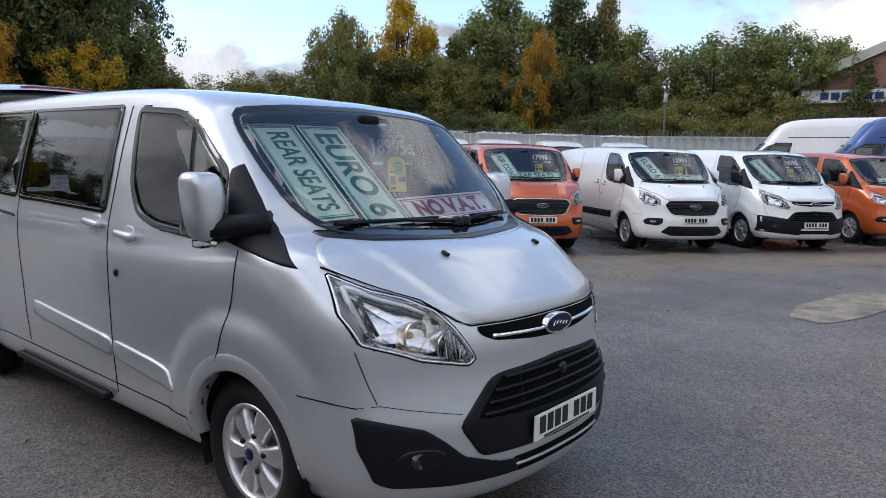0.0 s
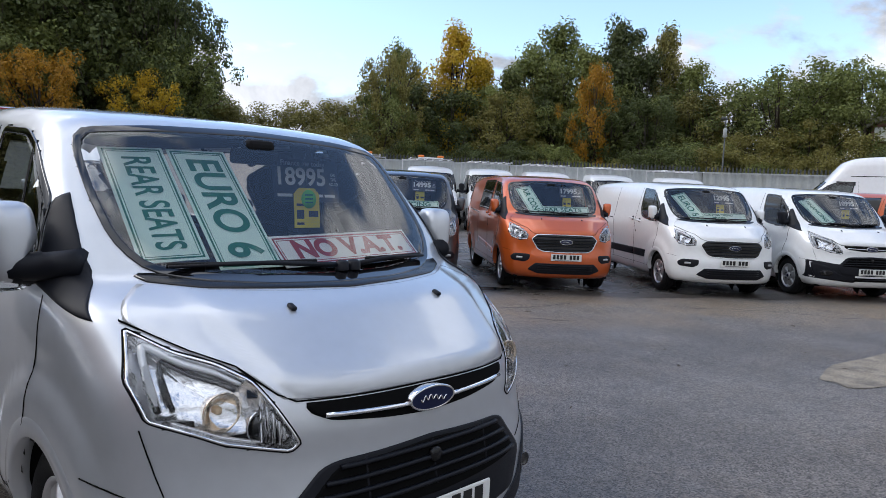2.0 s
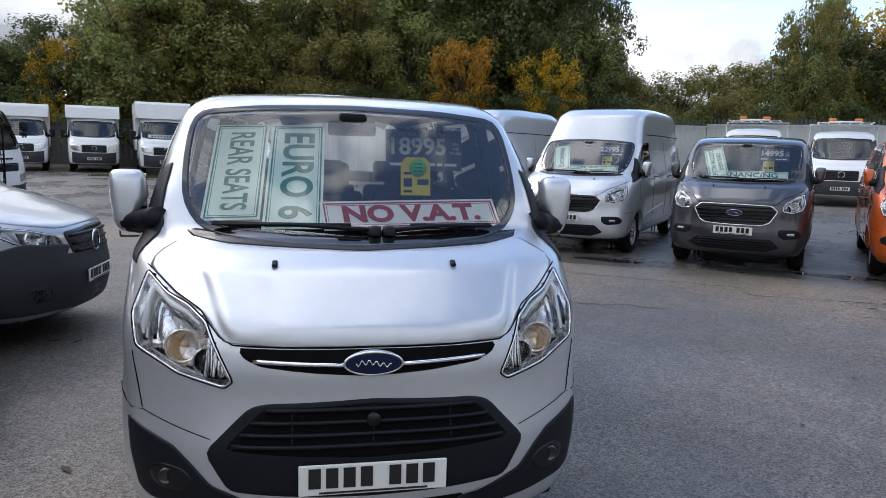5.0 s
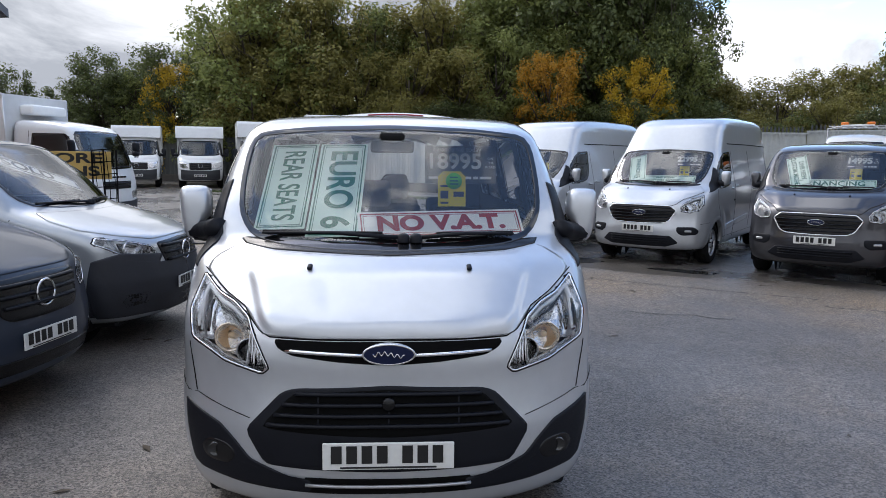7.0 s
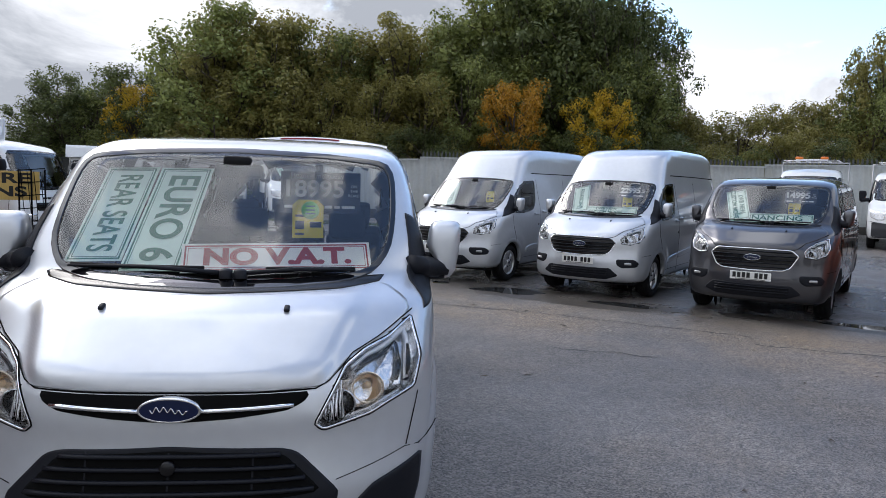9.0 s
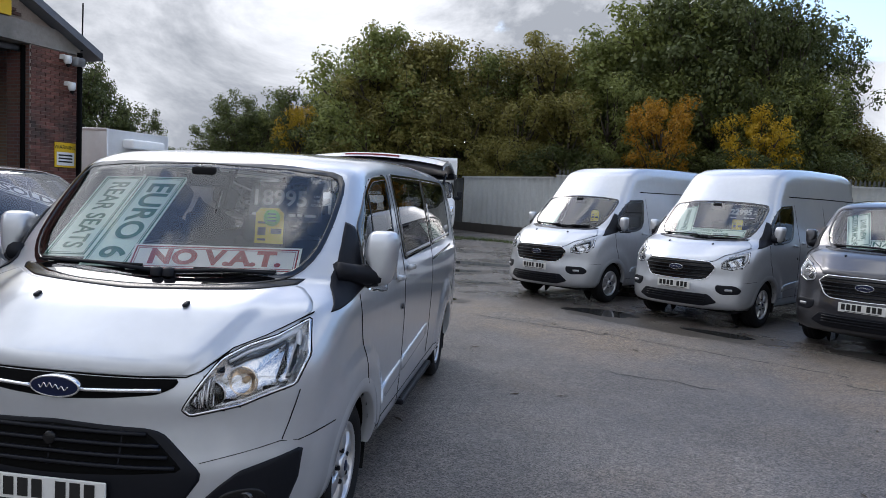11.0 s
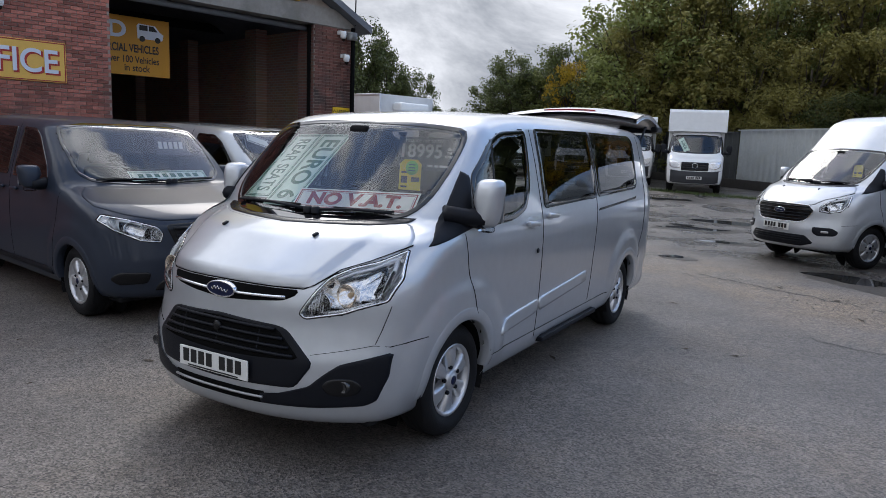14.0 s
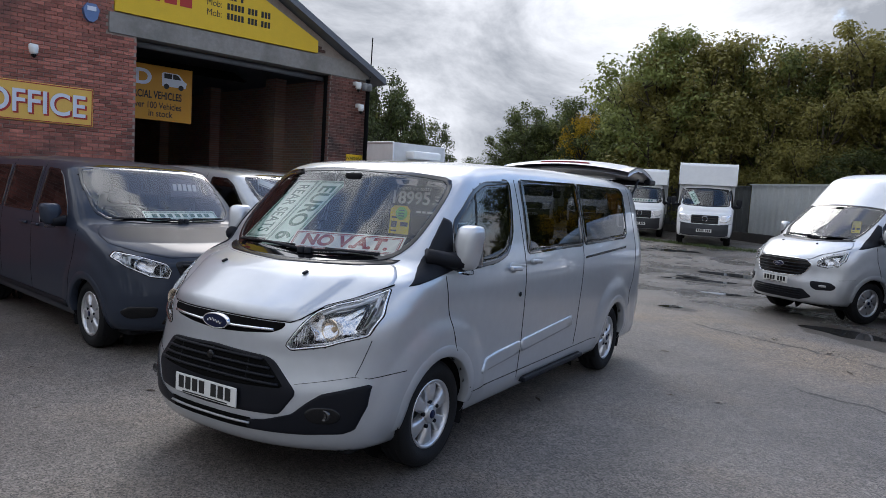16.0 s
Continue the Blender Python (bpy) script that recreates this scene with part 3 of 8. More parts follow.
def headlamp(parent, S, outline, side, bulb=(0.70, 0.93), proj=(0.60, 0.885), glow=False):
    """A headlamp: bowl, projector, side lamp, chrome strip and a clear cover, in a chrome edge."""
    P = rounded(outline, 1, 72)
    P = P * (side, 1)
    h = empty("headlight")
    h.parent = parent
    V, F = patch(S, shrink(P, -0.0015), "front", 0.0030, inner=shrink(P, 0.003), rings=2, sunk=0.01)
    mk("lamp_seal", V, F, SEAM, h)
    V, F = patch(S, shrink(P, 0.003), "front", 0.0034, inner=shrink(P, 0.010), rings=2, sunk=0.02)
    mk("lamp_rim", V, F, CHROME, h)
    V, F = patch(S, shrink(P, 0.006), "front", 0.001, rings=6)
    mk("lamp_lens", V, F, CLEAR, h).visible_shadow = False
    # the bowl lies behind the cover
    Q = shrink(P, 0.008)
    n, c = len(Q), Q.mean(0)
    V = np.vstack([on_body(S, c + (Q - c) * s, "front", np.full(n, -d)) for s, d in ((1, 0.004), (0.94, 0.03), (0.75, 0.05), (0.4, 0.06), (0.02, 0.06))])
    F = [(i * n + j, i * n + (j + 1) % n, (i + 1) * n + (j + 1) % n, (i + 1) * n + j) for i in range(4) for j in range(n)]
    mk("lamp_bowl", V, F, LAMP_BOWL, h)
    for (bx, bz), r, nm, mt in ((proj, 0.050, "projector", CHROME), (bulb, 0.058, "side_lamp", LAMP_BOWL)):
        o = on_body(S, [(bx * side, bz)], "front", [-0.048])[0]
        V, F = lathe([(0.05, r * 0.55), (0.02, r * 0.8), (-0.018, r * 1.02), (-0.03, r * 1.1), (-0.031, r * 1.0), (-0.012, r * 0.9), (0.02, r * 0.45), (0.03, 0.0005)], 26, "y")
        mk(nm, V + o, F, GLOW_TINT_BOWL if glow and nm == "side_lamp" else mt, h)
        if nm == "projector":
            V, F = lathe([(0.0, r * 0.74), (-0.016, r * 0.66), (-0.026, r * 0.4), (-0.03, 0.0005)], 20, "y")
            mk("projector_lens", V + o, F, LENS_DARK, h)
        elif glow:
            V, F = lathe([(0.02, 0.013), (-0.002, 0.013), (-0.010, 0.009), (-0.012, 0.0005)], 14, "y")
            mk("indicator_bulb", V + o, F, BULB_GLOW, h, "amber indicator bulb")
    # bright brow along the upper edge, a dark divider and a lower strip
    c = P.mean(0)
    top = [q for q in P if (q[0] * side - c[0] * side) * 0.35 + (q[1] - c[1]) > 0.02]
    top = sorted(top, key=lambda q: q[0] * side)
    if len(top) > 5:
        L = c + (np.array(top) - c) * 0.80
        V, F = tube(on_body(S, L, "front", np.full(len(L), -0.016)), np.interp(np.linspace(0, 1, len(L)), [0, 0.5, 1], [0.006, 0.015, 0.008]), 6)
        mk("lamp_brow", V, F, BROW, h)
        L = c + (np.array(top) - c) * 0.62
        V, F = tube(on_body(S, L, "front", np.full(len(L), -0.03)), 0.008, 5)
        mk("lamp_divider", V, F, LENS_DARK, h)
    low = sorted([q for q in P if (q[0] * side - c[0] * side) * 0.35 + (q[1] - c[1]) < -0.02], key=lambda q: q[0] * side)
    if len(low) > 5:
        L = c + (np.array(low) - c) * 0.84
        V, F = tube(on_body(S, L, "front", np.full(len(L), -0.018)), 0.007, 6)
        mk("lamp_strip", V, F, LAMP_BOWL, h)
    return h


def sign_card(name, w, h, text, ink, m, edge, size=None, board=None, stretch=1.0, bold=0.0, label="", cat="sign", lines=None):
    """A printed card with a coloured double border and its words."""
    board = board or MATS["card_white"]
    s = part(name, box_bm(-w / 2, -h / 2, -0.003, w / 2, h / 2, 0.0, 0.0), board)
    s.matrix_world = m
    tagged(s, label, cat)
    bm = bmesh.new()
    for d, t in ((0.012, 0.007), (0.026, 0.0025)):
        x, y = w / 2 - d, h / 2 - d
        for a in ((-x, -y, x, -y + t), (-x, y - t, x, y), (-x, -y, -x + t, y), (x - t, -y, x, y)):
            box_bm(a[0], a[1], 0.0, a[2], a[3], 0.0016, bm=bm)
    part("border", bm, edge, s)
    for txt, sz, dx, dy in lines or [(text, size or h * 0.62, 0, 0)]:
        lettering("lettering", txt, sz, ink, pose(dx, dy, 0.0022), s, stretch=stretch, bold=bold)
    return s


CARD_WHITE = mat("card_white", (0.90, 0.91, 0.89), 0.45, var=0.03)
CARD_GREEN = mat("card_mint", (0.76, 0.93, 0.86), 0.45, var=0.04)
GREEN_INK = mat("green_ink", (0.0, 0.15, 0.10), 0.5)
RED_INK = mat("red_ink", (0.32, 0.015, 0.02), 0.5)
NAVY = mat("navy_card", (0.012, 0.018, 0.04), 0.4)
WHITE_INK = mat("white_ink", (0.8, 0.8, 0.8), 0.5)
YELLOW_CARD = mat("yellow_card", (0.68, 0.55, 0.03), 0.5, var=0.05)
LIME = mat("lime_sticker", (0.12, 0.55, 0.07), 0.5)

WS = [(0, 1.238), (0.3, 1.243), (0.55, 1.258), (0.69, 1.285), (0.77, 1.39), (0.79, 1.55), (0.785, 1.73), (0.745, 1.805), (0.45, 1.835), (0, 1.85)]
WS = WS + [(-x, z) for x, z in WS[::-1][1:-1]]
OLD_LAMP = [(0.85, 1.146), (0.75, 1.083), (0.66, 1.055), (0.585, 1.01), (0.525, 0.90), (0.482, 0.82), (0.515, 0.793), (0.69, 0.826), (0.75, 0.852), (0.862, 0.89), (0.892, 1.0)]
NEW_LAMP = [(0.865, 1.115), (0.75, 1.065), (0.65, 0.995), (0.605, 0.925), (0.625, 0.858), (0.75, 0.838), (0.865, 0.885), (0.90, 0.985)]
FRONT_WINDOW = [(1.18, 1.52), (1.46, 1.73), (1.64, 1.80), (2.04, 1.825), (2.045, 1.75), (1.99, 1.43), (1.88, 1.29), (1.70, 1.24), (1.13, 1.205)]
SAIL = [(0.70, 1.153), (0.79, 1.214), (0.897, 1.272), (0.957, 1.339), (1.015, 1.41), (1.083, 1.481), (1.157, 1.553), (1.185, 1.525), (1.13, 1.37), (1.11, 1.228), (0.76, 1.160)]
BUMPER_SEAM = [(0.885, 0.655), (0.824, 0.667), (0.732, 0.646), (0.622, 0.626), (0.565, 0.615)]
WING_SEAM = [(0.874, 0.868), (0.853, 0.771), (0.828, 0.672)]
SLIDE_WINDOW = [(2.20, 1.275), (2.21, 1.84), (3.37, 1.85), (3.38, 1.30)]
QUARTER_WINDOW = [(3.41, 1.302), (3.40, 1.85), (4.62, 1.845), (4.72, 1.79), (4.68, 1.38), (4.6, 1.33)]


def glazed(thing, S, name, outline, proj, material, frit=0.035, side=1, turns=3, frame=None, rings=6, label=""):
    P = rounded(outline, turns, 80)
    V, F = patch(S, P, proj, 0.007, rings=rings, inner=shrink(P, frit), side=side)
    g = mk(name, V, F, frame or FRIT, thing, label)
    V, F = patch(S, shrink(P, frit - 0.004), proj, 0.005, rings=rings + 2, side=side, sunk=0.001)
    o = mk("pane", V, F, material, g)
    o.visible_shadow = False
    return g


def seats(thing, ys, z0=0.62, xs=(-0.52, 0.0, 0.52)):
    for y in ys:
        for x in xs:
            s = empty("seat")
            s.parent = thing
            s.matrix_basis = pose(x, y, z0)
            part("seat_cushion", box_bm(-0.22, -0.30, 0.0, 0.22, 0.22, 0.16, 0.05, 3), SEAT, s, smooth=True)
            part("seat_back", box_bm(-0.22, 0.14, 0.12, 0.22, 0.28, 0.74, 0.05, 3, turn=pose(0, 0, 0, -10)), SEAT, s, smooth=True)
            part("headrest", box_bm(-0.12, 0.20, 0.78, 0.12, 0.30, 0.97, 0.04, 3, turn=pose(0, 0, 0, -10)), SEAT, s, smooth=True)


def custom(name, S, coat, m, label, face="old", windows=True, bumper=None, wheels="alloy", mirrors=None, group="", quality=1.0, trim=True, glow=False, tailgate=False, tint=None, crew=False):
    """A mid-size van. face: 'old' or 'new' nose; windows: glazed sides (True), doors only (False)."""
    v = empty(name, m @ Matrix.Translation((0, 0, 0.031)))
    tagged(v, label, "van", group)
    q = quality
    wsP = shrink(rounded(WS, 3, 80), 0.014)
    holes = [("front", wsP), ("side", shrink(rounded(FRONT_WINDOW, 3, 60), 0.010))]
    if windows or crew:
        holes += [("side", shrink(rounded(SLIDE_WINDOW, 2, 60), 0.010))]
    if windows:
        holes += [("side", shrink(rounded(QUARTER_WINDOW, 2, 60), 0.010))]
    if tailgate:
        holes += [("rear", np.array([(-0.78, 0.62), (-0.70, 1.86), (0.70, 1.86), (0.78, 0.62)]))]
    holes += [("arch", a) for a in S.axles]
    lampP = rounded(OLD_LAMP if face == "old" else NEW_LAMP, 1, 72)
    holes += [("front", shrink(lampP * (s_, 1), 0.006)) for s_ in (-1, 1)]
    res = dict(nf=int(110 * q), nm=int(100 * q), nr=int(26 * q), around=int(200 * q))
    V, F = shell(S, 0, holes=holes, **res)
    mk("body", V, F, coat, v)
    V, F = shell(S, 0.035, nf=28, nm=50, nr=14, around=80, holes=holes)
    mk("cabin_lining", V, [f[::-1] for f in F], DARK, v)
    glazed(v, S, "windscreen", WS, "front", WINDSCREEN, 0.026, rings=8)
    for side in (-1, 1):
        glazed(v, S, "door_window", FRONT_WINDOW, "side", tint and WINDSCREEN or glass("door_glass", (0.42, 0.45, 0.45), 1.8), 0.030, side)
        V, F = patch(S, rounded(SAIL, 0, 70), "side", 0.007, rings=6, side=side)
        mk("mirror_sail", V, F, BLACK_PLASTIC, v)
        V, F = ribbon(S, [(1.395, 1.235), (1.45, 1.50), (1.495, 1.735)], "side", 0.024, 0.007, side)
        mk("window_bar", V, F, GLOSS_BLACK, v)
        if windows or crew:
            glazed(v, S, "slide_window", SLIDE_WINDOW, "side", TINTED, 0.02, side, 2)
        if windows:
            glazed(v, S, "quarter_window", QUARTER_WINDOW, "side", TINTED, 0.02, side, 2)
        # door gaps
        for line in ([(1.02, 1.20), (1.05, 1.0), (1.12, 0.79), (1.16, 0.70), (1.30, 0.60), (1.38, 0.42)], [(2.13, 1.83), (2.15, 1.3), (2.14, 0.9), (2.14, 0.34)], [(3.39, 1.85), (3.36, 1.25), (3.30, 0.8), (3.27, 0.42)], [(1.40, 0.385), (3.8, 0.40)], [(0.40, 0.655), (0.54, 0.670), (0.64, 0.674)], [(4.73, 0.62), (4.9, 0.9), (4.95, 1.3), (4.93, 1.85)]):
            V, F = ribbon(S, line, "side", 0.004, 0.0028, side)
            mk("door_gap", V, F, SEAM, v)
        if S.roof(3.0) > 2.2:
            # dark strip: the shade of the roof step is drawn in as colour
            V, F = ribbon(S, [(1.95, 1.955), (3.4, 1.965), (5.15, 1.96)], "side", 0.016, 0.003, side)
            mk("roof_gutter", V, F, SEAM, v)
        # handles
        for hy, hz in ((1.93, 1.19), (2.29, 1.225)):
            o = on_body(S, [(hy, hz)], "side", [0.0], side)[0]
            h = part("door_handle", box_bm(-0.09, -0.018, -0.018, 0.09, 0.018, 0.018, 0.014, 3), coat, v, smooth=True)
            h.matrix_basis = pose(o[0] + 0.026 * side, o[1], o[2], 0, 4 * side, 90)
            P = rounded([(hy - 0.05, hz - 0.035), (hy + 0.05, hz - 0.035), (hy + 0.05, hz + 0.045), (hy - 0.05, hz + 0.045)], 3, 24)
            V, F = patch(S, P, "side", 0.002, rings=2, side=side)
            mk("handle_recess", V, F, coat if trim else BLACK_PLASTIC, v)
        o = on_body(S, [(2.05, 0.99)], "side", [0.004], side)[0]
        V, F = lathe([(0, 0.019), (0.006, 0.017), (0.007, 0.0005)], 14)
        mk("door_lock", V * (side, 1, 1) + o, F, BLACK_PLASTIC, v)
        # slide rail, waist trim, arches
        P = rounded([(3.38, 1.185), (3.38, 1.205), (4.62, 1.255), (4.62, 1.235)], 1, 40)
        V, F = patch(S, P, "side", 0.003, rings=2, side=side)
        mk("slide_rail", V, F, GLOSS_BLACK if trim else BLACK_PLASTIC, v)
        if trim:
            P = rounded([(1.50, 0.485), (1.60, 0.585), (1.75, 0.605), (2.13, 0.632), (2.13, 0.535), (1.60, 0.488)], 2, 40)
            Q = rounded([(2.15, 0.633), (3.15, 0.70), (3.16, 0.61), (2.15, 0.535)], 1, 40)
            for P_ in (P, Q):
                V, F = patch(S, P_, "side", 0.012, rings=3, side=side)
                mk("side_moulding", V, F, coat, v)
        else:
            for a, b in ((1.55, 2.13), (2.15, 3.5)):
                P = rounded([(a, 0.52), (a, 0.66), (b, 0.66), (b, 0.52)], 1, 40)
                V, F = patch(S, P, "side", 0.012, rings=2, side=side)
                mk("side_moulding", V, F, BLACK_PLASTIC, v)
        for a in S.axles:
            t = np.linspace(math.radians(-4), math.radians(184), 40)
            outer = [(a + (S.arch + 0.02) * math.cos(u), 0.34 + (S.arch + 0.02) * math.sin(u)) for u in t]
            inn = [(a + (S.arch - 0.062) * math.cos(u), 0.34 + (S.arch - 0.062) * math.sin(u)) for u in t]
            rows_ = [on_body(S, np.array(outer) * (1 - s) + np.array(inn) * s, "side", np.full(40, d), side) for s, d in ((0, -0.004), (0.12, 0.002), (0.5, 0.003), (0.92, 0.003), (1.0, -0.004))]
            rows_.append(rows_[-1] - np.array([0.06 * side, 0, 0]))
            V = np.vstack(rows_)
            F = [(i * 40 + j, i * 40 + j + 1, (i + 1) * 40 + j + 1, (i + 1) * 40 + j)[:: side] for i in range(len(rows_) - 1) for j in range(39)]
            mk("wheel_arch", V, F, coat, v)
            V, F = lathe([(0.60, 0.0005), (0.60, 0.38), (0.93, 0.38)], 40)
            V = V * (side, 1, 1) + (0, a, 0.34)
            keepF = [f for f in F if V[list(f), 2].mean() > 0.16]
            mk("wheel_well", V, keepF, DARK, v)
        for a in S.axles:
            wheel(v, 0.925 * side, a, 0.312, side, r=0.343, style=wheels)
        mirror(v, 1.03, 1.15, 1.375, side, mirrors or coat, (0.165, 0.15, 0.285) if windows else (0.14, 0.14, 0.24), reach=windows)
    # underside and sills
    part("underbody", box_bm(-0.80, 0.35, 0.20, 0.80, S.length - 0.25, 0.34, 0.03), DARK, v)
    # bonnet
    B = rounded([(0, 0.948), (0.34, 0.946), (0.52, 0.95), (0.60, 1.03), (0.72, 1.078), (0.845, 1.155), (0.83, 1.20), (0.74, 1.252), (0.55, 1.236), (0.25, 1.226), (0, 1.223), (-0.25, 1.226), (-0.55, 1.236), (-0.74, 1.252), (-0.83, 1.20), (-0.845, 1.155), (-0.72, 1.078), (-0.60, 1.03), (-0.52, 0.95), (-0.34, 0.946)], 1, 120)
    V, F = patch(S, B, "front", 0.006, rings=14 if q < 1 else 44, sunk=0.015)
    mk("bonnet", V, F, coat, v)
    for side in (-1, 1):
        V, F = ribbon(S, [(0.0, 0.9455), (0.30 * side, 0.944), (0.505 * side, 0.944), (0.56 * side, 0.985), (0.605 * side, 1.036), (0.72 * side, 1.084), (0.852 * side, 1.160)], "front", 0.004, 0.0065)
        mk("bonnet_gap", V, F, SEAM, v)
    C = rounded([(0, 1.227), (0.55, 1.241), (0.72, 1.258), (0.74, 1.285), (0.5, 1.258), (0, 1.243), (-0.5, 1.258), (-0.74, 1.285), (-0.72, 1.258), (-0.55, 1.241)], 1, 90)
    V, F = patch(S, C, "front", 0.0045, rings=3)
    mk("scuttle_panel", V, F, GLOSS_BLACK, v)
    for side in (-1, 1):
        o = on_body(S, [(0.35 * side, 1.183)], "front", [0.008])[0]
        b = part("washer_jet", box_bm(-0.011, -0.02, -0.004, 0.011, 0.02, 0.012, 0.006, 2), BLACK_PLASTIC, v, smooth=True)
        b.matrix_basis = pose(*o, 20, 0, 0)
    wipers(v, S)
    if face == "old":
        for side in (-1, 1):
            for line in (BUMPER_SEAM, WING_SEAM):
                V, F = ribbon(S, [(q * side, z) for q, z in line], "front", 0.0024, 0.003)
                mk("bumper_gap", V, F, SEAM, v)
    black = bumper or BLACK_PLASTIC
    if face == "old":
        for side in (-1, 1):
            headlamp(v, S, OLD_LAMP, side, glow=glow)
        # flat matte patch: the dark of the deep slot is put into its colour
        slot = rounded([(0, 0.940), (0.47, 0.938), (0.45, 0.905), (0.39, 0.880), (0.2, 0.862), (0, 0.850), (-0.2, 0.862), (-0.39, 0.880), (-0.45, 0.905), (-0.47, 0.938)], 1, 90)
        V, F = patch(S, slot, "front", 0.0065, rings=14)
        mk("upper_grille", V, F, SEAM, v)
        for side in (-1, 1):
            P = on_body(S, [(side * q, 0.886 + 0.03 * q) for q in np.linspace(0.10, 0.41, 10)], "front", np.full(10, 0.012))
            V, F = tube(P, 0.012, 8, flat=0.7)
            mk("chrome_bar", V, F, CHROME, v)
        G = rounded([(0, 0.770), (0.37, 0.752), (0.43, 0.735), (0.585, 0.57), (0.50, 0.44), (0, 0.43), (-0.50, 0.44), (-0.585, 0.57), (-0.43, 0.735), (-0.37, 0.752)], 2, 100)
        V, F = patch(S, G, "front", 0.006, rings=6)
        mk("lower_grille", V, F, black, v)
        H = rounded([(0, 0.757), (0.38, 0.735), (0.52, 0.588), (0, 0.572), (-0.52, 0.588), (-0.38, 0.735)], 2, 80)
        V, F = patch(S, H, "front", 0.0085, rings=4)
        mk("grille_opening", V, F, SEAM, v)
        for z, hw in ((0.725, 0.37), (0.682, 0.42), (0.64, 0.455), (0.602, 0.485)):
            P = on_body(S, [(q, z + 0.012 * (1 - (q / 0.5) ** 2)) for q in np.linspace(-hw, hw, 24)], "front", np.full(24, 0.014))
            V, F = tube(P, 0.0105, 6, flat=0.8)
            mk("grille_slat", V, F, black, v)
        for q in (-0.28, 0.0, 0.28):
            P = on_body(S, [(q, z) for z in np.linspace(0.60, 0.75, 6)], "front", np.full(6, 0.004))
            V, F = tube(P, 0.006, 5)
            mk("grille_post", V, F, black, v)
        o = on_body(S, [(0.0, 0.70)], "front", [0.01])[0]
        V, F = lathe([(0.02, 0.028), (-0.012, 0.028), (-0.018, 0.022), (-0.02, 0.0005)], 18, "y")
        mk("sensor", V + o, F, GLOSS_BLACK, v)
        for side in (-1, 1):
            P = rounded([(0.895, 0.628), (0.70, 0.572), (0.635, 0.52), (0.565, 0.452), (0.40, 0.398), (0.30, 0.39), (0.30, 0.335), (0.60, 0.338), (0.80, 0.35), (0.845, 0.372), (0.885, 0.50)], 1, 80) * (side, 1)
            V, F = patch(S, P, "front", 0.007, rings=5)
            mk("bumper_insert", V, F, black, v)
            P = rounded([(0.62, 0.46), (0.66, 0.50), (0.76, 0.50), (0.80, 0.455), (0.77, 0.405), (0.66, 0.405)], 3, 40) * (side, 1)
            V, F = patch(S, P, "front", 0.0095, rings=4)
            mk("fog_recess", V, F, GLOSS_BLACK, v)
            o = on_body(S, [(0.72 * side, 0.455)], "front", [0.012])[0]
            V, F = lathe([(0.02, 0.030), (-0.006, 0.030), (-0.002, 0.025), (0.002, 0.012), (0.002, 0.0005)], 18, "y")
            mk("fog_lamp", V + o, F, LENS_DARK, v)
        P = rounded([(-0.34, 0.335), (-0.34, 0.40), (0.34, 0.40), (0.34, 0.335)], 1, 60)
        V, F = patch(S, P, "front", 0.006, rings=3)
        mk("lower_intake", V, F, SEAM, v)
        P = on_body(S, [(q, 0.372) for q in np.linspace(-0.33, 0.33, 12)], "front", np.full(12, 0.012))
        V, F = tube(P, 0.007, 6)
        mk("intake_bar", V, F, STEEL if trim else black, v)
        zb, by = 0.893, 0.10
        if bumper:
            for side in (-1, 1):
                P = rounded([(0.30, 0.60), (0.60, 0.625), (0.93, 0.67), (0.935, 0.36), (0.30, 0.31)], 1, 60) * (side, 1)
                V, F = patch(S, P, "front", 0.0045, rings=4)
                mk("bumper", V, F, bumper, v)
        bar_plate(v, on_body(S, [(0, 0.50)], "front", [0.0])[0][1] - 0.014, 0.503)
    else:
        for side in (-1, 1):
            headlamp(v, S, NEW_LAMP, side, (0.79, 0.94), (0.695, 0.905))
        G = rounded([(0, 0.955), (0.47, 0.948), (0.565, 0.865), (0.47, 0.70), (0.38, 0.66), (0, 0.65), (-0.38, 0.66), (-0.47, 0.70), (-0.565, 0.865), (-0.47, 0.948)], 2, 110)
        V, F = patch(S, G, "front", 0.010, rings=2, inner=shrink(G, 0.015))
        mk("grille_surround", V, F, CHROME if trim else coat, v)
        V, F = patch(S, shrink(G, 0.010), "front", 0.007, rings=10)
        mk("lower_grille", V, F, GLOSS_BLACK, v)
        for z, hw in ((0.91, 0.48), (0.86, 0.52), (0.81, 0.50), (0.76, 0.47), (0.71, 0.42)):
            P = on_body(S, [(q, z) for q in np.linspace(-hw, hw, 16)], "front", np.full(16, 0.013))
            V, F = tube(P, 0.011, 6, flat=0.8)
            mk("grille_slat", V, F, black, v)
        for side in (-1, 1):
            P = rounded([(0.58, 0.615), (0.59, 0.53), (0.66, 0.48), (0.85, 0.495), (0.875, 0.56), (0.81, 0.615)], 2, 50) * (side, 1)
            V, F = patch(S, P, "front", 0.006, rings=3)
            mk("fog_recess", V, F, BLACK_PLASTIC, v)
            o = on_body(S, [(0.735 * side, 0.55)], "front", [0.01])[0]
            fb = part("fog_lamp", box_bm(-0.055, -0.012, -0.02, 0.055, 0.02, 0.016, 0.012, 2), STEEL, v, smooth=True)
            fb.matrix_basis = pose(*o, 0, 0, 22 * side)
        P = rounded([(-0.62, 0.36), (-0.50, 0.475), (0.50, 0.475), (0.62, 0.36), (0.45, 0.30), (-0.45, 0.30)], 1, 80)
        V, F = patch(S, P, "front", 0.006, rings=4)
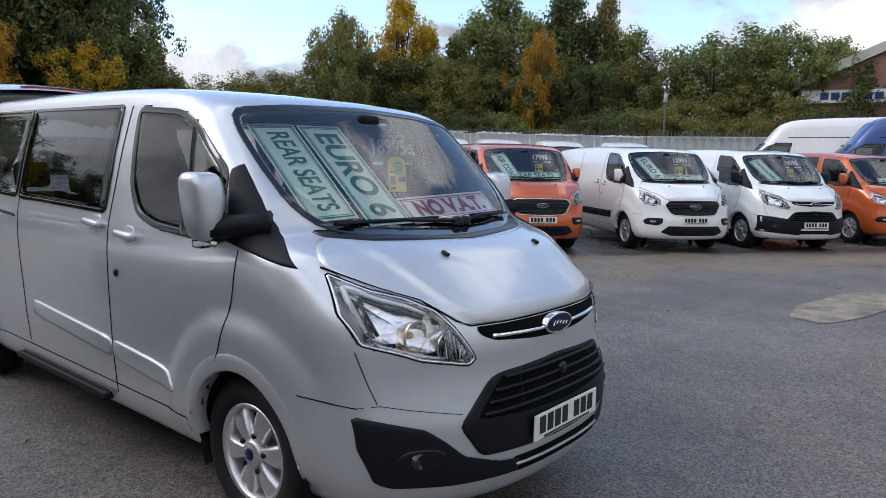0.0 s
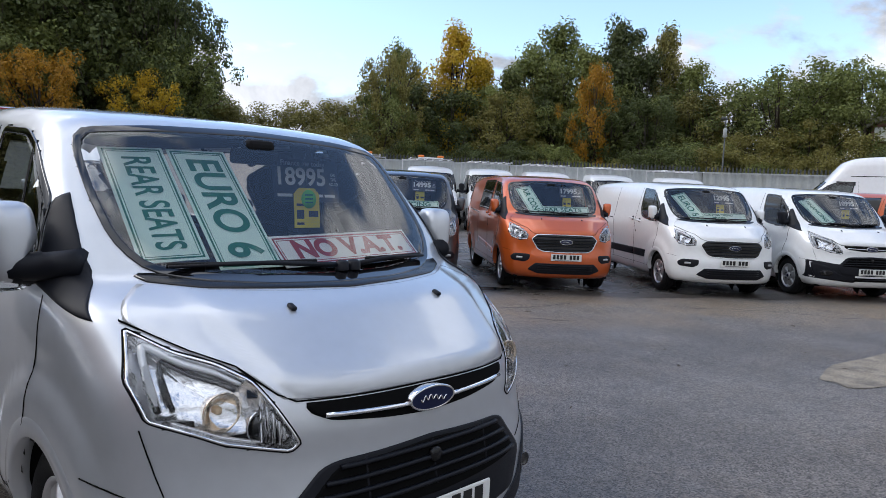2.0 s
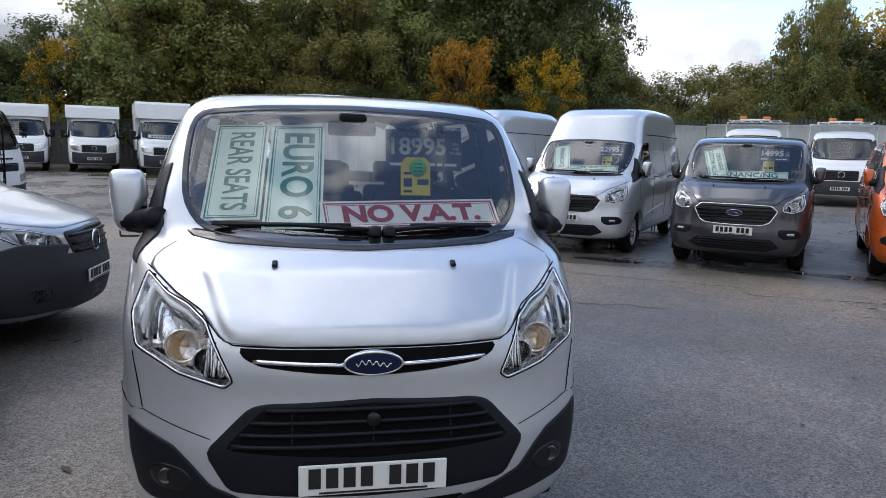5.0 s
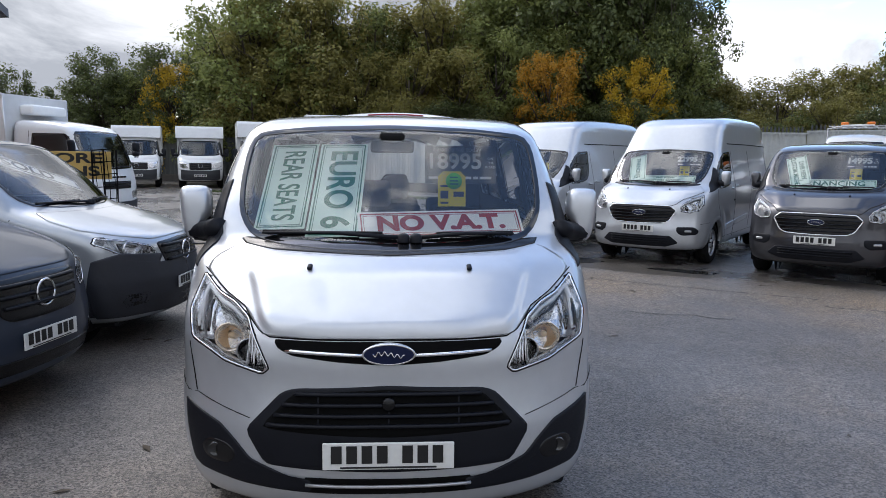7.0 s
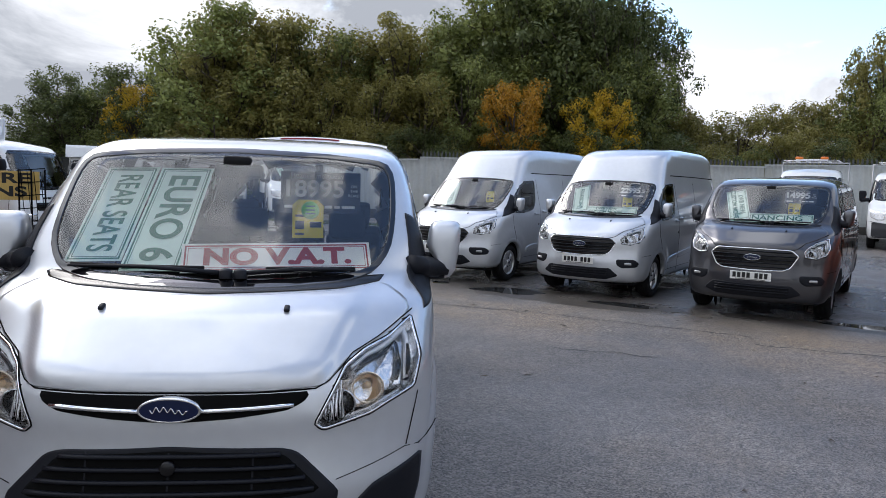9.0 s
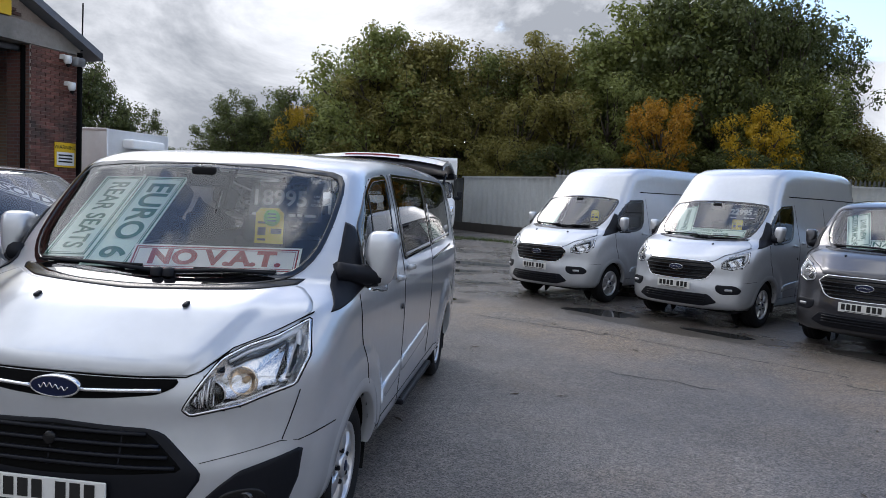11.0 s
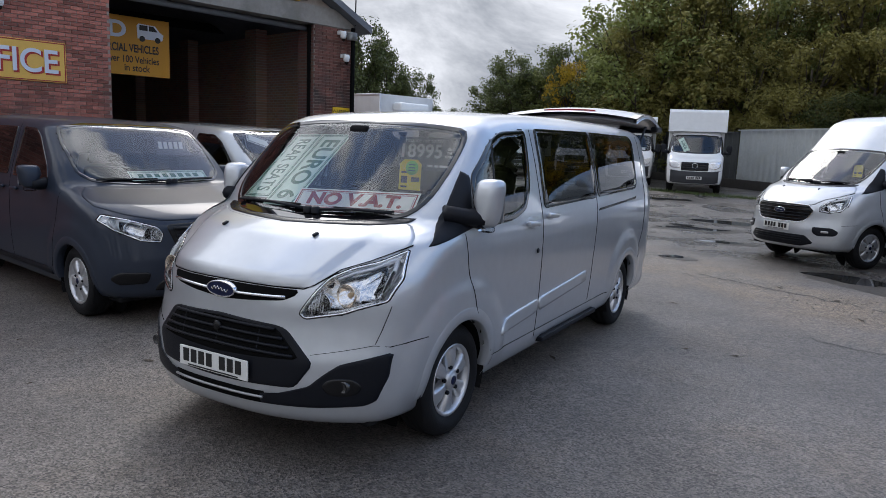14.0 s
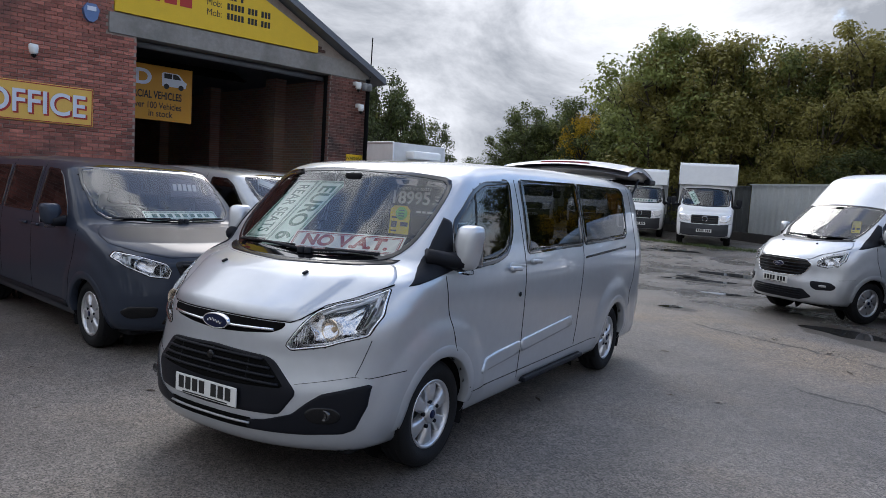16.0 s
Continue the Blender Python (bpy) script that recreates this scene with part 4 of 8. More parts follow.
        mk("lower_intake", V, F, BLACK_PLASTIC, v)
        for z in (0.44, 0.405, 0.37):
            P = on_body(S, [(q, z) for q in np.linspace(-0.46, 0.46, 14)], "front", np.full(14, 0.012))
            V, F = tube(P, 0.009, 5)
            mk("intake_bar", V, F, BLACK_PLASTIC, v)
        if bumper:
            for side in (-1, 1):
                P = rounded([(0.30, 0.66), (0.60, 0.70), (0.93, 0.66), (0.93, 0.36), (0.30, 0.33)], 1, 60) * (side, 1)
                V, F = patch(S, P, "front", 0.0045, rings=4)
                mk("bumper_insert", V, F, bumper, v)
        zb, by = 0.83, 0.10
        bar_plate(v, on_body(S, [(0, 0.578)], "front", [0.0])[0][1] - 0.014, 0.578)
    if windows:
        for side in (-1, 1):
            st = part("side_step", box_bm(min(0.80 * side, 0.985 * side), 2.24, 0.275, max(0.80 * side, 0.985 * side), 3.47, 0.315, 0.012), BLACK_PLASTIC, v)
            for q in (0.83, 0.87, 0.91, 0.95):
                part("step_tread", box_bm(q * side - 0.011, 2.27, 0.315, q * side + 0.011, 3.44, 0.322, 0.003, 1), RUBBER, st)
    # oval badge
    o = on_body(S, [(0, zb)], "front", [0.016])[0]
    t = np.linspace(0, 2 * np.pi, 40, endpoint=False)
    def oval(a, b, d):
        return [(o[0] + a * math.cos(u), o[1] + d, o[2] + b * math.sin(u)) for u in t]
    V = np.array(oval(0.108, 0.045, 0.03) + oval(0.108, 0.045, -0.004) + oval(0.104, 0.042, -0.009) + oval(0.098, 0.037, -0.006))
    F = [(i * 40 + j, i * 40 + (j + 1) % 40, (i + 1) * 40 + (j + 1) % 40, (i + 1) * 40 + j) for i in range(3) for j in range(40)]
    bd = mk("badge", V, F, CHROME, v, "blue oval badge with chrome rim")
    V = np.array(oval(0.099, 0.038, -0.0065) + oval(0.001, 0.001, -0.009))
    mk("badge_face", V, [(j, (j + 1) % 40, 40 + (j + 1) % 40, 40 + j) for j in range(40)], BADGE_BLUE, bd)
    V, F = tube([(o[0] - 0.062 + 0.124 * q, o[1] - 0.0105, o[2] + 0.009 * math.sin(9 + 31 * q) * (1 - 0.3 * q) + 0.006 * math.sin(5 * q)) for q in np.linspace(0, 1, 70)], 0.0028, 5)
    mk("badge_script", V, F, CHROME, bd)
    if tailgate:
        V, F = [], []
        rows_ = np.linspace(0, 1, 12)
        for lay in (0.0, -0.055):
            for q in rows_:
                yy, zz = 5.02 + 0.95 * q, 2.015 + 0.16 * math.sin(math.pi * (0.2 + 0.78 * q)) + lay * (1 - 0.3 * q)
                for u in np.linspace(-1, 1, 15):
                    V.append((u * (0.79 + 0.03 * q), yy, zz - 0.07 * u * u))
        for lay in (0, 1):
            F += [(lay * 180 + i * 15 + j, lay * 180 + i * 15 + j + 1, lay * 180 + (i + 1) * 15 + j + 1, lay * 180 + (i + 1) * 15 + j)[:: 1 - 2 * lay] for i in range(11) for j in range(14)]
        F += [(i * 15, (i + 1) * 15, 180 + (i + 1) * 15, 180 + i * 15)[::-1] for i in range(11)] + [(i * 15 + 14, (i + 1) * 15 + 14, 180 + (i + 1) * 15 + 14, 180 + i * 15 + 14) for i in range(11)] + [(165 + j, 166 + j, 346 + j, 345 + j) for j in range(14)]
        tg = mk("tailgate", V, F, coat, v, "raised silver tailgate")
        V2, F2 = [], []
        for q in np.linspace(0.45, 0.9, 8):
            for u in np.linspace(-0.86, 0.86, 12):
                V2.append((u * (0.79 + 0.03 * q), 5.02 + 0.95 * q, 2.015 + 0.16 * math.sin(math.pi * (0.2 + 0.78 * q)) - 0.07 * u * u + 0.006))
        mk("tailgate_window", V2, [(i * 12 + j, i * 12 + j + 1, (i + 1) * 12 + j + 1, (i + 1) * 12 + j) for i in range(7) for j in range(11)], GLOSS_BLACK, tg)
        V2, F2 = tube([(u * 0.30, 5.10, 2.135 - 0.07 * (u * 0.38) ** 2) for u in np.linspace(-1, 1, 12)], 0.011, 6)
        mk("high_brake_light", V2, F2, mat("red_lens", (0.25, 0.01, 0.02), 0.3), tg)
        part("tailgate_trim", box_bm(-0.80, 5.93, 1.915, 0.80, 6.01, 1.975, 0.02, 2), BLACK_PLASTIC, tg)
        for side in (-1, 1):
            part("tailgate_edge", box_bm(0.78 * side - 0.03, 5.75, 1.92, 0.78 * side + 0.05, 5.99, 1.985, 0.02), BLACK_PLASTIC, tg)
            V2, F2 = tube([(0.74 * side, 5.0, 1.45), (0.76 * side, 5.5, 1.97)], 0.013, 6)
            mk("gas_strut", V2, F2, BLACK_PLASTIC, v)
    # cabin
    part("dashboard", box_bm(-0.80, 0.86, 0.85, 0.80, 1.45, 1.17, 0.08, 3), DARK, v, smooth=True)
    part("dash_shelf", box_bm(-0.82, 0.72, 1.10, 0.82, 1.05, 1.215, 0.03, 2), DARK, v, smooth=True)
    sx = 0.45
    V, F = tube([(sx + 0.19 * math.cos(u), 1.60 + 0.10 * math.sin(u), 1.10 + 0.16 * math.sin(u)) for u in np.linspace(0, 2 * np.pi, 26)], 0.016, 6)
    mk("steering_wheel", V, F, DARK, v)
    seats(v, (2.0,), 0.60, (-0.5, 0.5) if not windows else (-0.58, -0.14, 0.5))
    if windows:
        seats(v, (3.0, 3.95), 0.60)
    o = on_body(S, [(0.0, 1.77)], "front", [-0.03])[0]
    part("rear_view_mirror", box_bm(-0.12, o[1] + 0.02, 1.70, 0.12, o[1] + 0.06, 1.77, 0.015), DARK, v)
    part("sensor_pod", box_bm(-0.07, o[1] - 0.03, 1.755, 0.07, o[1] + 0.06, 1.81, 0.02), DARK, v)
    return v


# ---- ground ----
def ground_z(x, y):
    """The yard rises a little towards the parked row."""
    d = 0.66 * x + 0.75 * y
    s = np.clip((d - 3.5) / 4.0, 0, 1)
    q = np.clip((y - 17.0) / 8.0, 0, 1)
    w = np.clip((d - 14.5) / 4.0, 0, 1) * np.clip((x - 6.0) / 3.0, 0, 1)
    return -0.031 + 0.02 * s * s * (3 - 2 * s) + 0.26 * q * q * (3 - 2 * q) + 0.2 * w * w * (3 - 2 * w)


def asphalt_mat():
    """Old asphalt: aggregate specks, worn and damp areas, and a gravelly band before the parked row."""
    m = bpy.data.materials.new("asphalt")
    m.use_nodes = True
    nt, ln = m.node_tree, m.node_tree.links.new
    bs = nt.nodes["Principled BSDF"]
    co = nt.nodes.new("ShaderNodeTexCoord")

    def noise_at(scale, detail=4, rough=0.5):
        n = nt.nodes.new("ShaderNodeTexNoise")
        n.inputs["Scale"].default_value, n.inputs["Detail"].default_value, n.inputs["Roughness"].default_value = scale, detail, rough
        ln(co.outputs["Object"], n.inputs["Vector"])
        return n.outputs["Fac"]

    def spread(v, a, b, c, d):
        r = nt.nodes.new("ShaderNodeMapRange")
        for k, q in zip(("From Min", "From Max", "To Min", "To Max"), (a, b, c, d)):
            r.inputs[k].default_value = q
        ln(v, r.inputs["Value"])
        return r.outputs["Result"]

    def mixed(f, a, b, mode="MIX"):
        x = nt.nodes.new("ShaderNodeMix")
        x.data_type, x.blend_type = "RGBA", mode
        for k, q in ((0, f), (6, a), (7, b)):
            if isinstance(q, (int, float)):
                x.inputs[k].default_value = q
            elif isinstance(q, tuple):
                x.inputs[k].default_value = (*q, 1)
            else:
                ln(q, x.inputs[k])
        return x.outputs[2]

    def math_(op, a, b):
        x = nt.nodes.new("ShaderNodeMath")
        x.operation = op
        for k, q in enumerate((a, b)):
            if isinstance(q, (int, float)):
                x.inputs[k].default_value = q
            else:
                ln(q, x.inputs[k])
        return x.outputs[0]

    base = mixed(spread(noise_at(0.35, 8, 0.6), 0.42, 0.60, 0, 1), (0.098, 0.087, 0.077), (0.165, 0.146, 0.128))
    base = mixed(spread(noise_at(2.6, 6, 0.6), 0.35, 0.7, 0, 0.6), base, (0.108, 0.096, 0.086))
    # the rough band: a line in the plan, frayed by noise
    sep = nt.nodes.new("ShaderNodeSeparateXYZ")
    ln(co.outputs["Object"], sep.inputs[0])
    line = math_("ADD", math_("MULTIPLY", sep.outputs["X"], 0.56), math_("MULTIPLY", sep.outputs["Y"], 0.83))
    off = math_("ABSOLUTE", math_("SUBTRACT", line, 7.35), 0)
    off = math_("ADD", off, math_("MULTIPLY", math_("SUBTRACT", noise_at(0.9, 6), 0.5), 1.6))
    band = spread(off, 0.25, 0.75, 1, 0)
    pebble = nt.nodes.new("ShaderNodeTexVoronoi")
    pebble.inputs["Scale"].default_value = 26
    ln(co.outputs["Object"], pebble.inputs["Vector"])
    pebbles = mixed(spread(pebble.outputs["Distance"], 0.15, 0.6, 0, 1), (0.29, 0.25, 0.205), (0.095, 0.082, 0.068))
    worn = spread(noise_at(3.2, 6, 0.65), 0.40, 0.58, 0.25, 1)
    base = mixed(math_("MULTIPLY", band, worn), base, pebbles)
    silt = math_("MULTIPLY", spread(math_("ABSOLUTE", math_("SUBTRACT", line, 7.2), 0), 0.5, 1.6, 1, 0), spread(noise_at(0.6, 7, 0.6), 0.38, 0.58, 0, 0.75))
    base = mixed(silt, base, (0.21, 0.155, 0.098))
    # brown silt and old stains over the yard
    base = mixed(spread(noise_at(0.75, 7, 0.62), 0.50, 0.66, 0, 0.5), base, (0.125, 0.098, 0.072))
    base = mixed(spread(noise_at(1.7, 8, 0.7), 0.56, 0.70, 0, 0.55), base, (0.060, 0.053, 0.047))
    # damp, dirty ground under the row
    wet = math_("MULTIPLY", spread(line, 8.0, 9.2, 0, 1), spread(noise_at(0.8, 7, 0.6), 0.42, 0.56, 0.2, 1))
    wet = math_("MULTIPLY", wet, spread(line, 16, 22, 1, 0.3))
    base = mixed(math_("MULTIPLY", wet, 0.72), base, (0.085, 0.078, 0.070))
    vor = nt.nodes.new("ShaderNodeTexVoronoi")
    vor.inputs["Scale"].default_value = 95
    ln(co.outputs["Object"], vor.inputs["Vector"])
    speck = nt.nodes.new("ShaderNodeSeparateColor")
    ln(vor.outputs["Color"], speck.inputs[0])
    fine = spread(speck.outputs[0], 0, 1, 0.25, 1.75)
    base = mixed(1.0, base, fine, "MULTIPLY")
    base = mixed(1.0, base, spread(noise_at(16, 5, 0.7), 0.3, 0.7, 0.72, 1.28), "MULTIPLY")
    ln(base, bs.inputs["Base Color"])
    ro = math_("SUBTRACT", spread(noise_at(0.5, 6), 0.35, 0.65, 0.42, 0.62), math_("MULTIPLY", wet, 0.32))
    ln(ro, bs.inputs["Roughness"])
    h = math_("ADD", math_("MULTIPLY", vor.outputs["Distance"], 0.6), noise_at(30, 4))
    bp = nt.nodes.new("ShaderNodeBump")
    bp.inputs["Strength"].default_value, bp.inputs["Distance"].default_value = 0.65, 0.009
    ln(h, bp.inputs["Height"]), ln(bp.outputs["Normal"], bs.inputs["Normal"])
    return m


ASPHALT = asphalt_mat()


def build_ground():
    near = np.linspace(-30, 50, 161)
    far = np.array([-400, -200, -110, -60])
    xs = np.r_[far, near, [80, 130, 220, 400]]
    ys = np.r_[far, near, [80, 130, 220, 400]]
    X, Y = np.meshgrid(xs, ys, indexing="ij")
    V = np.stack([X, Y, ground_z(X, Y)], -1).reshape(-1, 3)
    n = len(ys)
    F = [(i * n + j, (i + 1) * n + j, (i + 1) * n + j + 1, i * n + j + 1) for i in range(len(xs) - 1) for j in range(n - 1)]
    g = mk("ground", V, F, ASPHALT)
    tagged(g, "worn grey asphalt yard with damp patches", "ground", kind="structure")


build_ground()
PUDDLE = mat("puddle_water", (0.03, 0.03, 0.03), 0.03, spec=0.6)
PATCH = mat("concrete_patch", (0.25, 0.215, 0.165), 0.9, var=0.45, scale=5, bump=0.8, bscale=45, dirt=(0.13, 0.115, 0.098), dscale=3.2)
MUD = mat("wet_mud", (0.075, 0.066, 0.056), 0.35, var=0.4, scale=4, bump=0.5, bscale=30)
CRACK = mat("crack_fill", (0.045, 0.043, 0.042), 0.7, var=0.3)


def blob(name, x, y, rx, ry, turn, material, seed, label, lift=0.004, wob=0.35, kind="structure"):
    """A flat, frayed patch that lies on the ground."""
    r = np.random.RandomState(seed)
    t = np.linspace(0, 2 * np.pi, 72, endpoint=False)
    rad = 1 + sum(wob / k * r.normal() * np.sin(k * t + r.rand() * 6.3) * 0.5 for k in range(2, 12))
    c, s = math.cos(radians(turn)), math.sin(radians(turn))
    V = []
    for q in (1.0, 0.6, 0.02):
        a, b = rx * rad * q * np.cos(t), ry * rad * q * np.sin(t)
        X, Y = x + a * c - b * s, y + a * s + b * c
        V.append(np.stack([X, Y, ground_z(X, Y) + lift], 1))
    V = np.vstack(V)
    F = [(i * 72 + j, i * 72 + (j + 1) % 72, (i + 1) * 72 + (j + 1) % 72, (i + 1) * 72 + j) for i in range(2) for j in range(72)]
    ob = mk(name, V, F, material)
    return tagged(ob, label, name, kind=kind)


for k, (x, y, rx, ry, a) in enumerate(((-0.25, 14.1, 0.75, 0.28, 10), (0.25, 16.2, 1.1, 0.42, -8), (-0.65, 14.7, 0.30, 0.2, 0), (0.34, 9.35, 0.20, 0.15, 20), (2.9, 9.0, 0.62, 0.30, -30), (-2.6, 21.3, 0.9, 0.3, 5), (4.4, 7.75, 0.5, 0.18, -35), (7.2, 6.2, 0.55, 0.2, -35), (0.7, 12.0, 0.4, 0.18, 10))):
    blob("puddle", x, y, rx, ry, a, PUDDLE, 40 + k, "shallow rain puddle on the asphalt", 0.007)
    blob("wet_patch", x + 0.1, y - 0.05, rx * 1.5, ry * 1.7, a, MUD, 60 + k, "wet muddy patch round a puddle", 0.004)
for k, (x, y, rx, ry, a) in enumerate(((3.6, 8.0, 1.1, 0.30, -38), (6.3, 6.6, 0.9, 0.25, -38), (9.0, 4.4, 1.2, 0.22, -38), (11.2, 2.9, 1.1, 0.25, -38), (13.6, 1.0, 1.0, 0.3, -35), (-1.6, 21.0, 1.4, 0.35, 5), (-5.0, 21.5, 1.6, 0.3, 5))):
    blob("wet_patch", x, y, rx, ry, a, MUD, 80 + k, "damp dirty patch before parked vans", 0.0045)
blob("repair_patch", 6.75, 0.12, 1.25, 0.38, -14, PATCH, 7, "pale rough repair patch in the asphalt", 0.006, 0.45)


def scatter_grit():
    """Loose stones: many along the rough band, a few over the yard."""
    r = np.random.RandomState(3)
    VV, FF = [], []
    d, nrm = np.array([0.83, -0.56]), np.array([0.56, 0.83])
    for k in range(2600):
        if k < 2000:
            p = nrm * (7.35 + r.normal(0, 0.33)) + d * r.uniform(-4, 9.5)
            s = r.uniform(0.005, 0.014)
        else:
            p, s = np.array([r.uniform(-4, 11), r.uniform(-4, 7)]), r.uniform(0.003, 0.009)
        z = float(ground_z(*p))
        o = len(VV)
        w = r.uniform(0.6, 1.3, 6) * s
        VV += [(p[0] + w[0], p[1], z + s * 0.2), (p[0], p[1] + w[1], z + s * 0.25), (p[0] - w[2], p[1], z + s * 0.2), (p[0], p[1] - w[3], z + s * 0.25), (p[0], p[1], z + w[4] * 0.9), (p[0], p[1], z - 0.002)]
        FF += [(o + i, o + (i + 1) % 4, o + 4) for i in range(4)] + [(o + (i + 1) % 4, o + i, o + 5) for i in range(4)]
    g = mk("gravel", VV, FF, mat("grit_stone", (0.26, 0.24, 0.21), 0.9, var=0.3, scale=20), smooth=False)
    tagged(g, "loose pale gravel on worn asphalt", "gravel", kind="stuff")
    VV, FF = [], []
    for k in range(90):
        p, a, L = np.array([r.uniform(-3, 9), r.uniform(-3.5, 8)]), r.uniform(0, 6.3), r.uniform(0.02, 0.09)
        c, s_ = math.cos(a) * L, math.sin(a) * L
        z = float(ground_z(*p)) + 0.004
        o = len(VV)
        VV += [(p[0] - c, p[1] - s_, z), (p[0] + s_ * 0.3, p[1] - c * 0.3, z + 0.004), (p[0] + c, p[1] + s_, z + 0.002), (p[0] - s_ * 0.3, p[1] + c * 0.3, z + 0.006)]
        FF.append((o, o + 1, o + 2, o + 3))
    g = mk("fallen_leaves", VV, FF, mat("dead_leaf", (0.05, 0.035, 0.02), 0.8, var=0.4), smooth=False)
    tagged(g, "small dark fallen leaves on the asphalt", "leaves", kind="stuff")


scatter_grit()


def crack(points, seed, w=0.012):
    r = np.random.RandomState(seed)
    P = np.array(points, float)
    s = np.r_[0, np.cumsum(np.linalg.norm(np.diff(P, axis=0), axis=1))]
    g = np.linspace(0, s[-1], int(s[-1] / 0.12) + 2)
    P = np.stack([np.interp(g, s, P[:, k]) for k in (0, 1)], 1) + r.normal(0, 0.03, (len(g), 2))
    W = w * r.uniform(0.2, 1.6, len(g))
    T = np.gradient(P, axis=0)
    N = np.stack([-T[:, 1], T[:, 0]], 1) / (np.linalg.norm(T, axis=1, keepdims=True) + 1e-9)
    A, B = P + N * W[:, None], P - N * W[:, None]
    V = [(*q, float(ground_z(*q)) + 0.0035) for q in np.vstack([A, B])]
    n = len(g)
    tagged(mk("crack", V, [(i, i + 1, n + i + 1, n + i) for i in range(n - 1)], CRACK), "dark crack in the old asphalt", "crack", kind="structure")


for k, pts in enumerate(([(1.0, 7.9), (3.0, 7.0), (5.2, 5.6)], [(5.0, 5.2), (6.2, 4.6), (7.5, 4.4)], [(8.5, 3.3), (9.6, 2.2), (9.8, 1.4), (10.6, 0.8)], [(2.6, 5.0), (3.6, 4.6)], [(10.6, 0.8), (11.8, -0.4)], [(5.6, 4.0), (6.1, 3.5)])):
    crack(pts, k)


def parked(px, py, yaw):
    """The pose of a vehicle whose nose stands at (px, py); yaw 0 looks towards -y."""
    return pose(px, py, float(ground_z(px + 1.5 * math.sin(-radians(yaw)), py + 1.5)), 0, 0, yaw)


# ---- the van on show ----
hero = custom("minibus", CUSTOM, SILVER, pose(0, 0, -0.031), "silver passenger van with open tailgate and price cards", tailgate=True, glow=True)

HIGH = Shape(
    front=[(0.2, 0.12), (0.26, 0.06), (0.33, 0.03), (0.45, 0.02), (0.58, 0.025), (0.66, 0.05), (0.76, 0.07), (0.86, 0.075), (0.94, 0.10), (1.0, 0.15), (1.19, 0.44), (1.265, 0.70), (1.5, 0.95), (1.83, 1.31), (2.0, 1.44), (2.28, 1.68), (2.41, 1.98), (2.47, 2.6)],
    bow=[(0.2, 0.45), (0.95, 0.45), (1.15, 0.36), (1.4, 0.22), (2.4, 0.3)],
    roof=[(0.0, 2.41), (1.6, 2.43), (2.6, 2.48), (4.6, 2.49), (5.4, 2.45)],
    wide=[(0.2, 0.90), (0.34, 0.955), (0.6, 0.975), (0.9, 0.985), (1.1, 0.985), (1.22, 0.972), (1.34, 0.945), (1.6, 0.89), (1.9, 0.83), (2.38, 0.75), (2.6, 0.71)],
    taper=[(-0.2, 0.86), (0.3, 0.93), (0.8, 0.985), (1.4, 1.0), (4.2, 1.0), (5.0, 0.985), (5.4, 0.97)],
    length=5.34)
GREY = paint("dark_grey_paint", (0.05, 0.05, 0.058), 0.6, 0.35)
ORANGE = paint("orange_paint", (0.55, 0.10, 0.012), 0.35, 0.35)
ROW = "vans parked in the row"
YAW = -39.0
row = [
    custom("panel_van", HIGH, SILVER, parked(1.78, 10.04, YAW), "silver high-roof panel van", "new", False, wheels="steel", group=ROW, quality=0.6),
    custom("panel_van", HIGH, SILVER, parked(3.86, 8.40, YAW), "silver high-roof panel van with price card", "new", False, group=ROW, quality=0.6),
    custom("panel_van", CUSTOM, GREY, parked(5.75, 6.65, YAW), "dark grey panel van with price card", "new", False, group=ROW, quality=0.6),
    custom("crew_van", CUSTOM, ORANGE, parked(7.95, 5.07, YAW), "metallic orange crew van", "new", False, crew=True, group=ROW, quality=0.6),
    custom("panel_van", CUSTOM, WHITE_PAINT, parked(10.2, 3.2, YAW), "white panel van with steel wheels", "new", False, wheels="steel", group=ROW, quality=0.6, trim=False),
    custom("panel_van", CUSTOM, WHITE_PAINT, parked(12.15, 1.62, YAW), "white panel van with black bumper", "old", False, wheels="steel", group=ROW, quality=0.6, trim=False, bumper=BLACK_PLASTIC, mirrors=BLACK_PLASTIC),
    custom("crew_van", CUSTOM, ORANGE, parked(15.0, 0.2, YAW), "metallic orange crew van", "new", False, crew=True, group=ROW, quality=0.6),
]


# ---- fence ----
SHEET = mat("fence_sheet", (0.44, 0.46, 0.455), 0.55, var=0.12, scale=1.2, dirt=(0.42, 0.43, 0.40), dscale=0.8)
FENCE_BASE = mat("fence_base", (0.05, 0.045, 0.04), 0.9, var=0.3, scale=3, bump=0.4, bscale=20)
# near-black copy of the sheet: shadow and tree gloom put into its colour
FENCE_SHADED = mat("shaded_fence_sheet", (0.05, 0.055, 0.055), 0.7, var=0.2, scale=1.2)
PALISADE = mat("palisade_steel", (0.085, 0.09, 0.088), 0.6, 0.3, var=0.2)
FENCE_LINE = [(-34, 43), (-14, 38.5), (-6, 34), (-1.7, 30), (2.4, 25.5), (15.8, 24.0), (22.4, 18.4), (27.2, 11.8), (29.6, 5.2), (31.0, -4), (32, -30)]


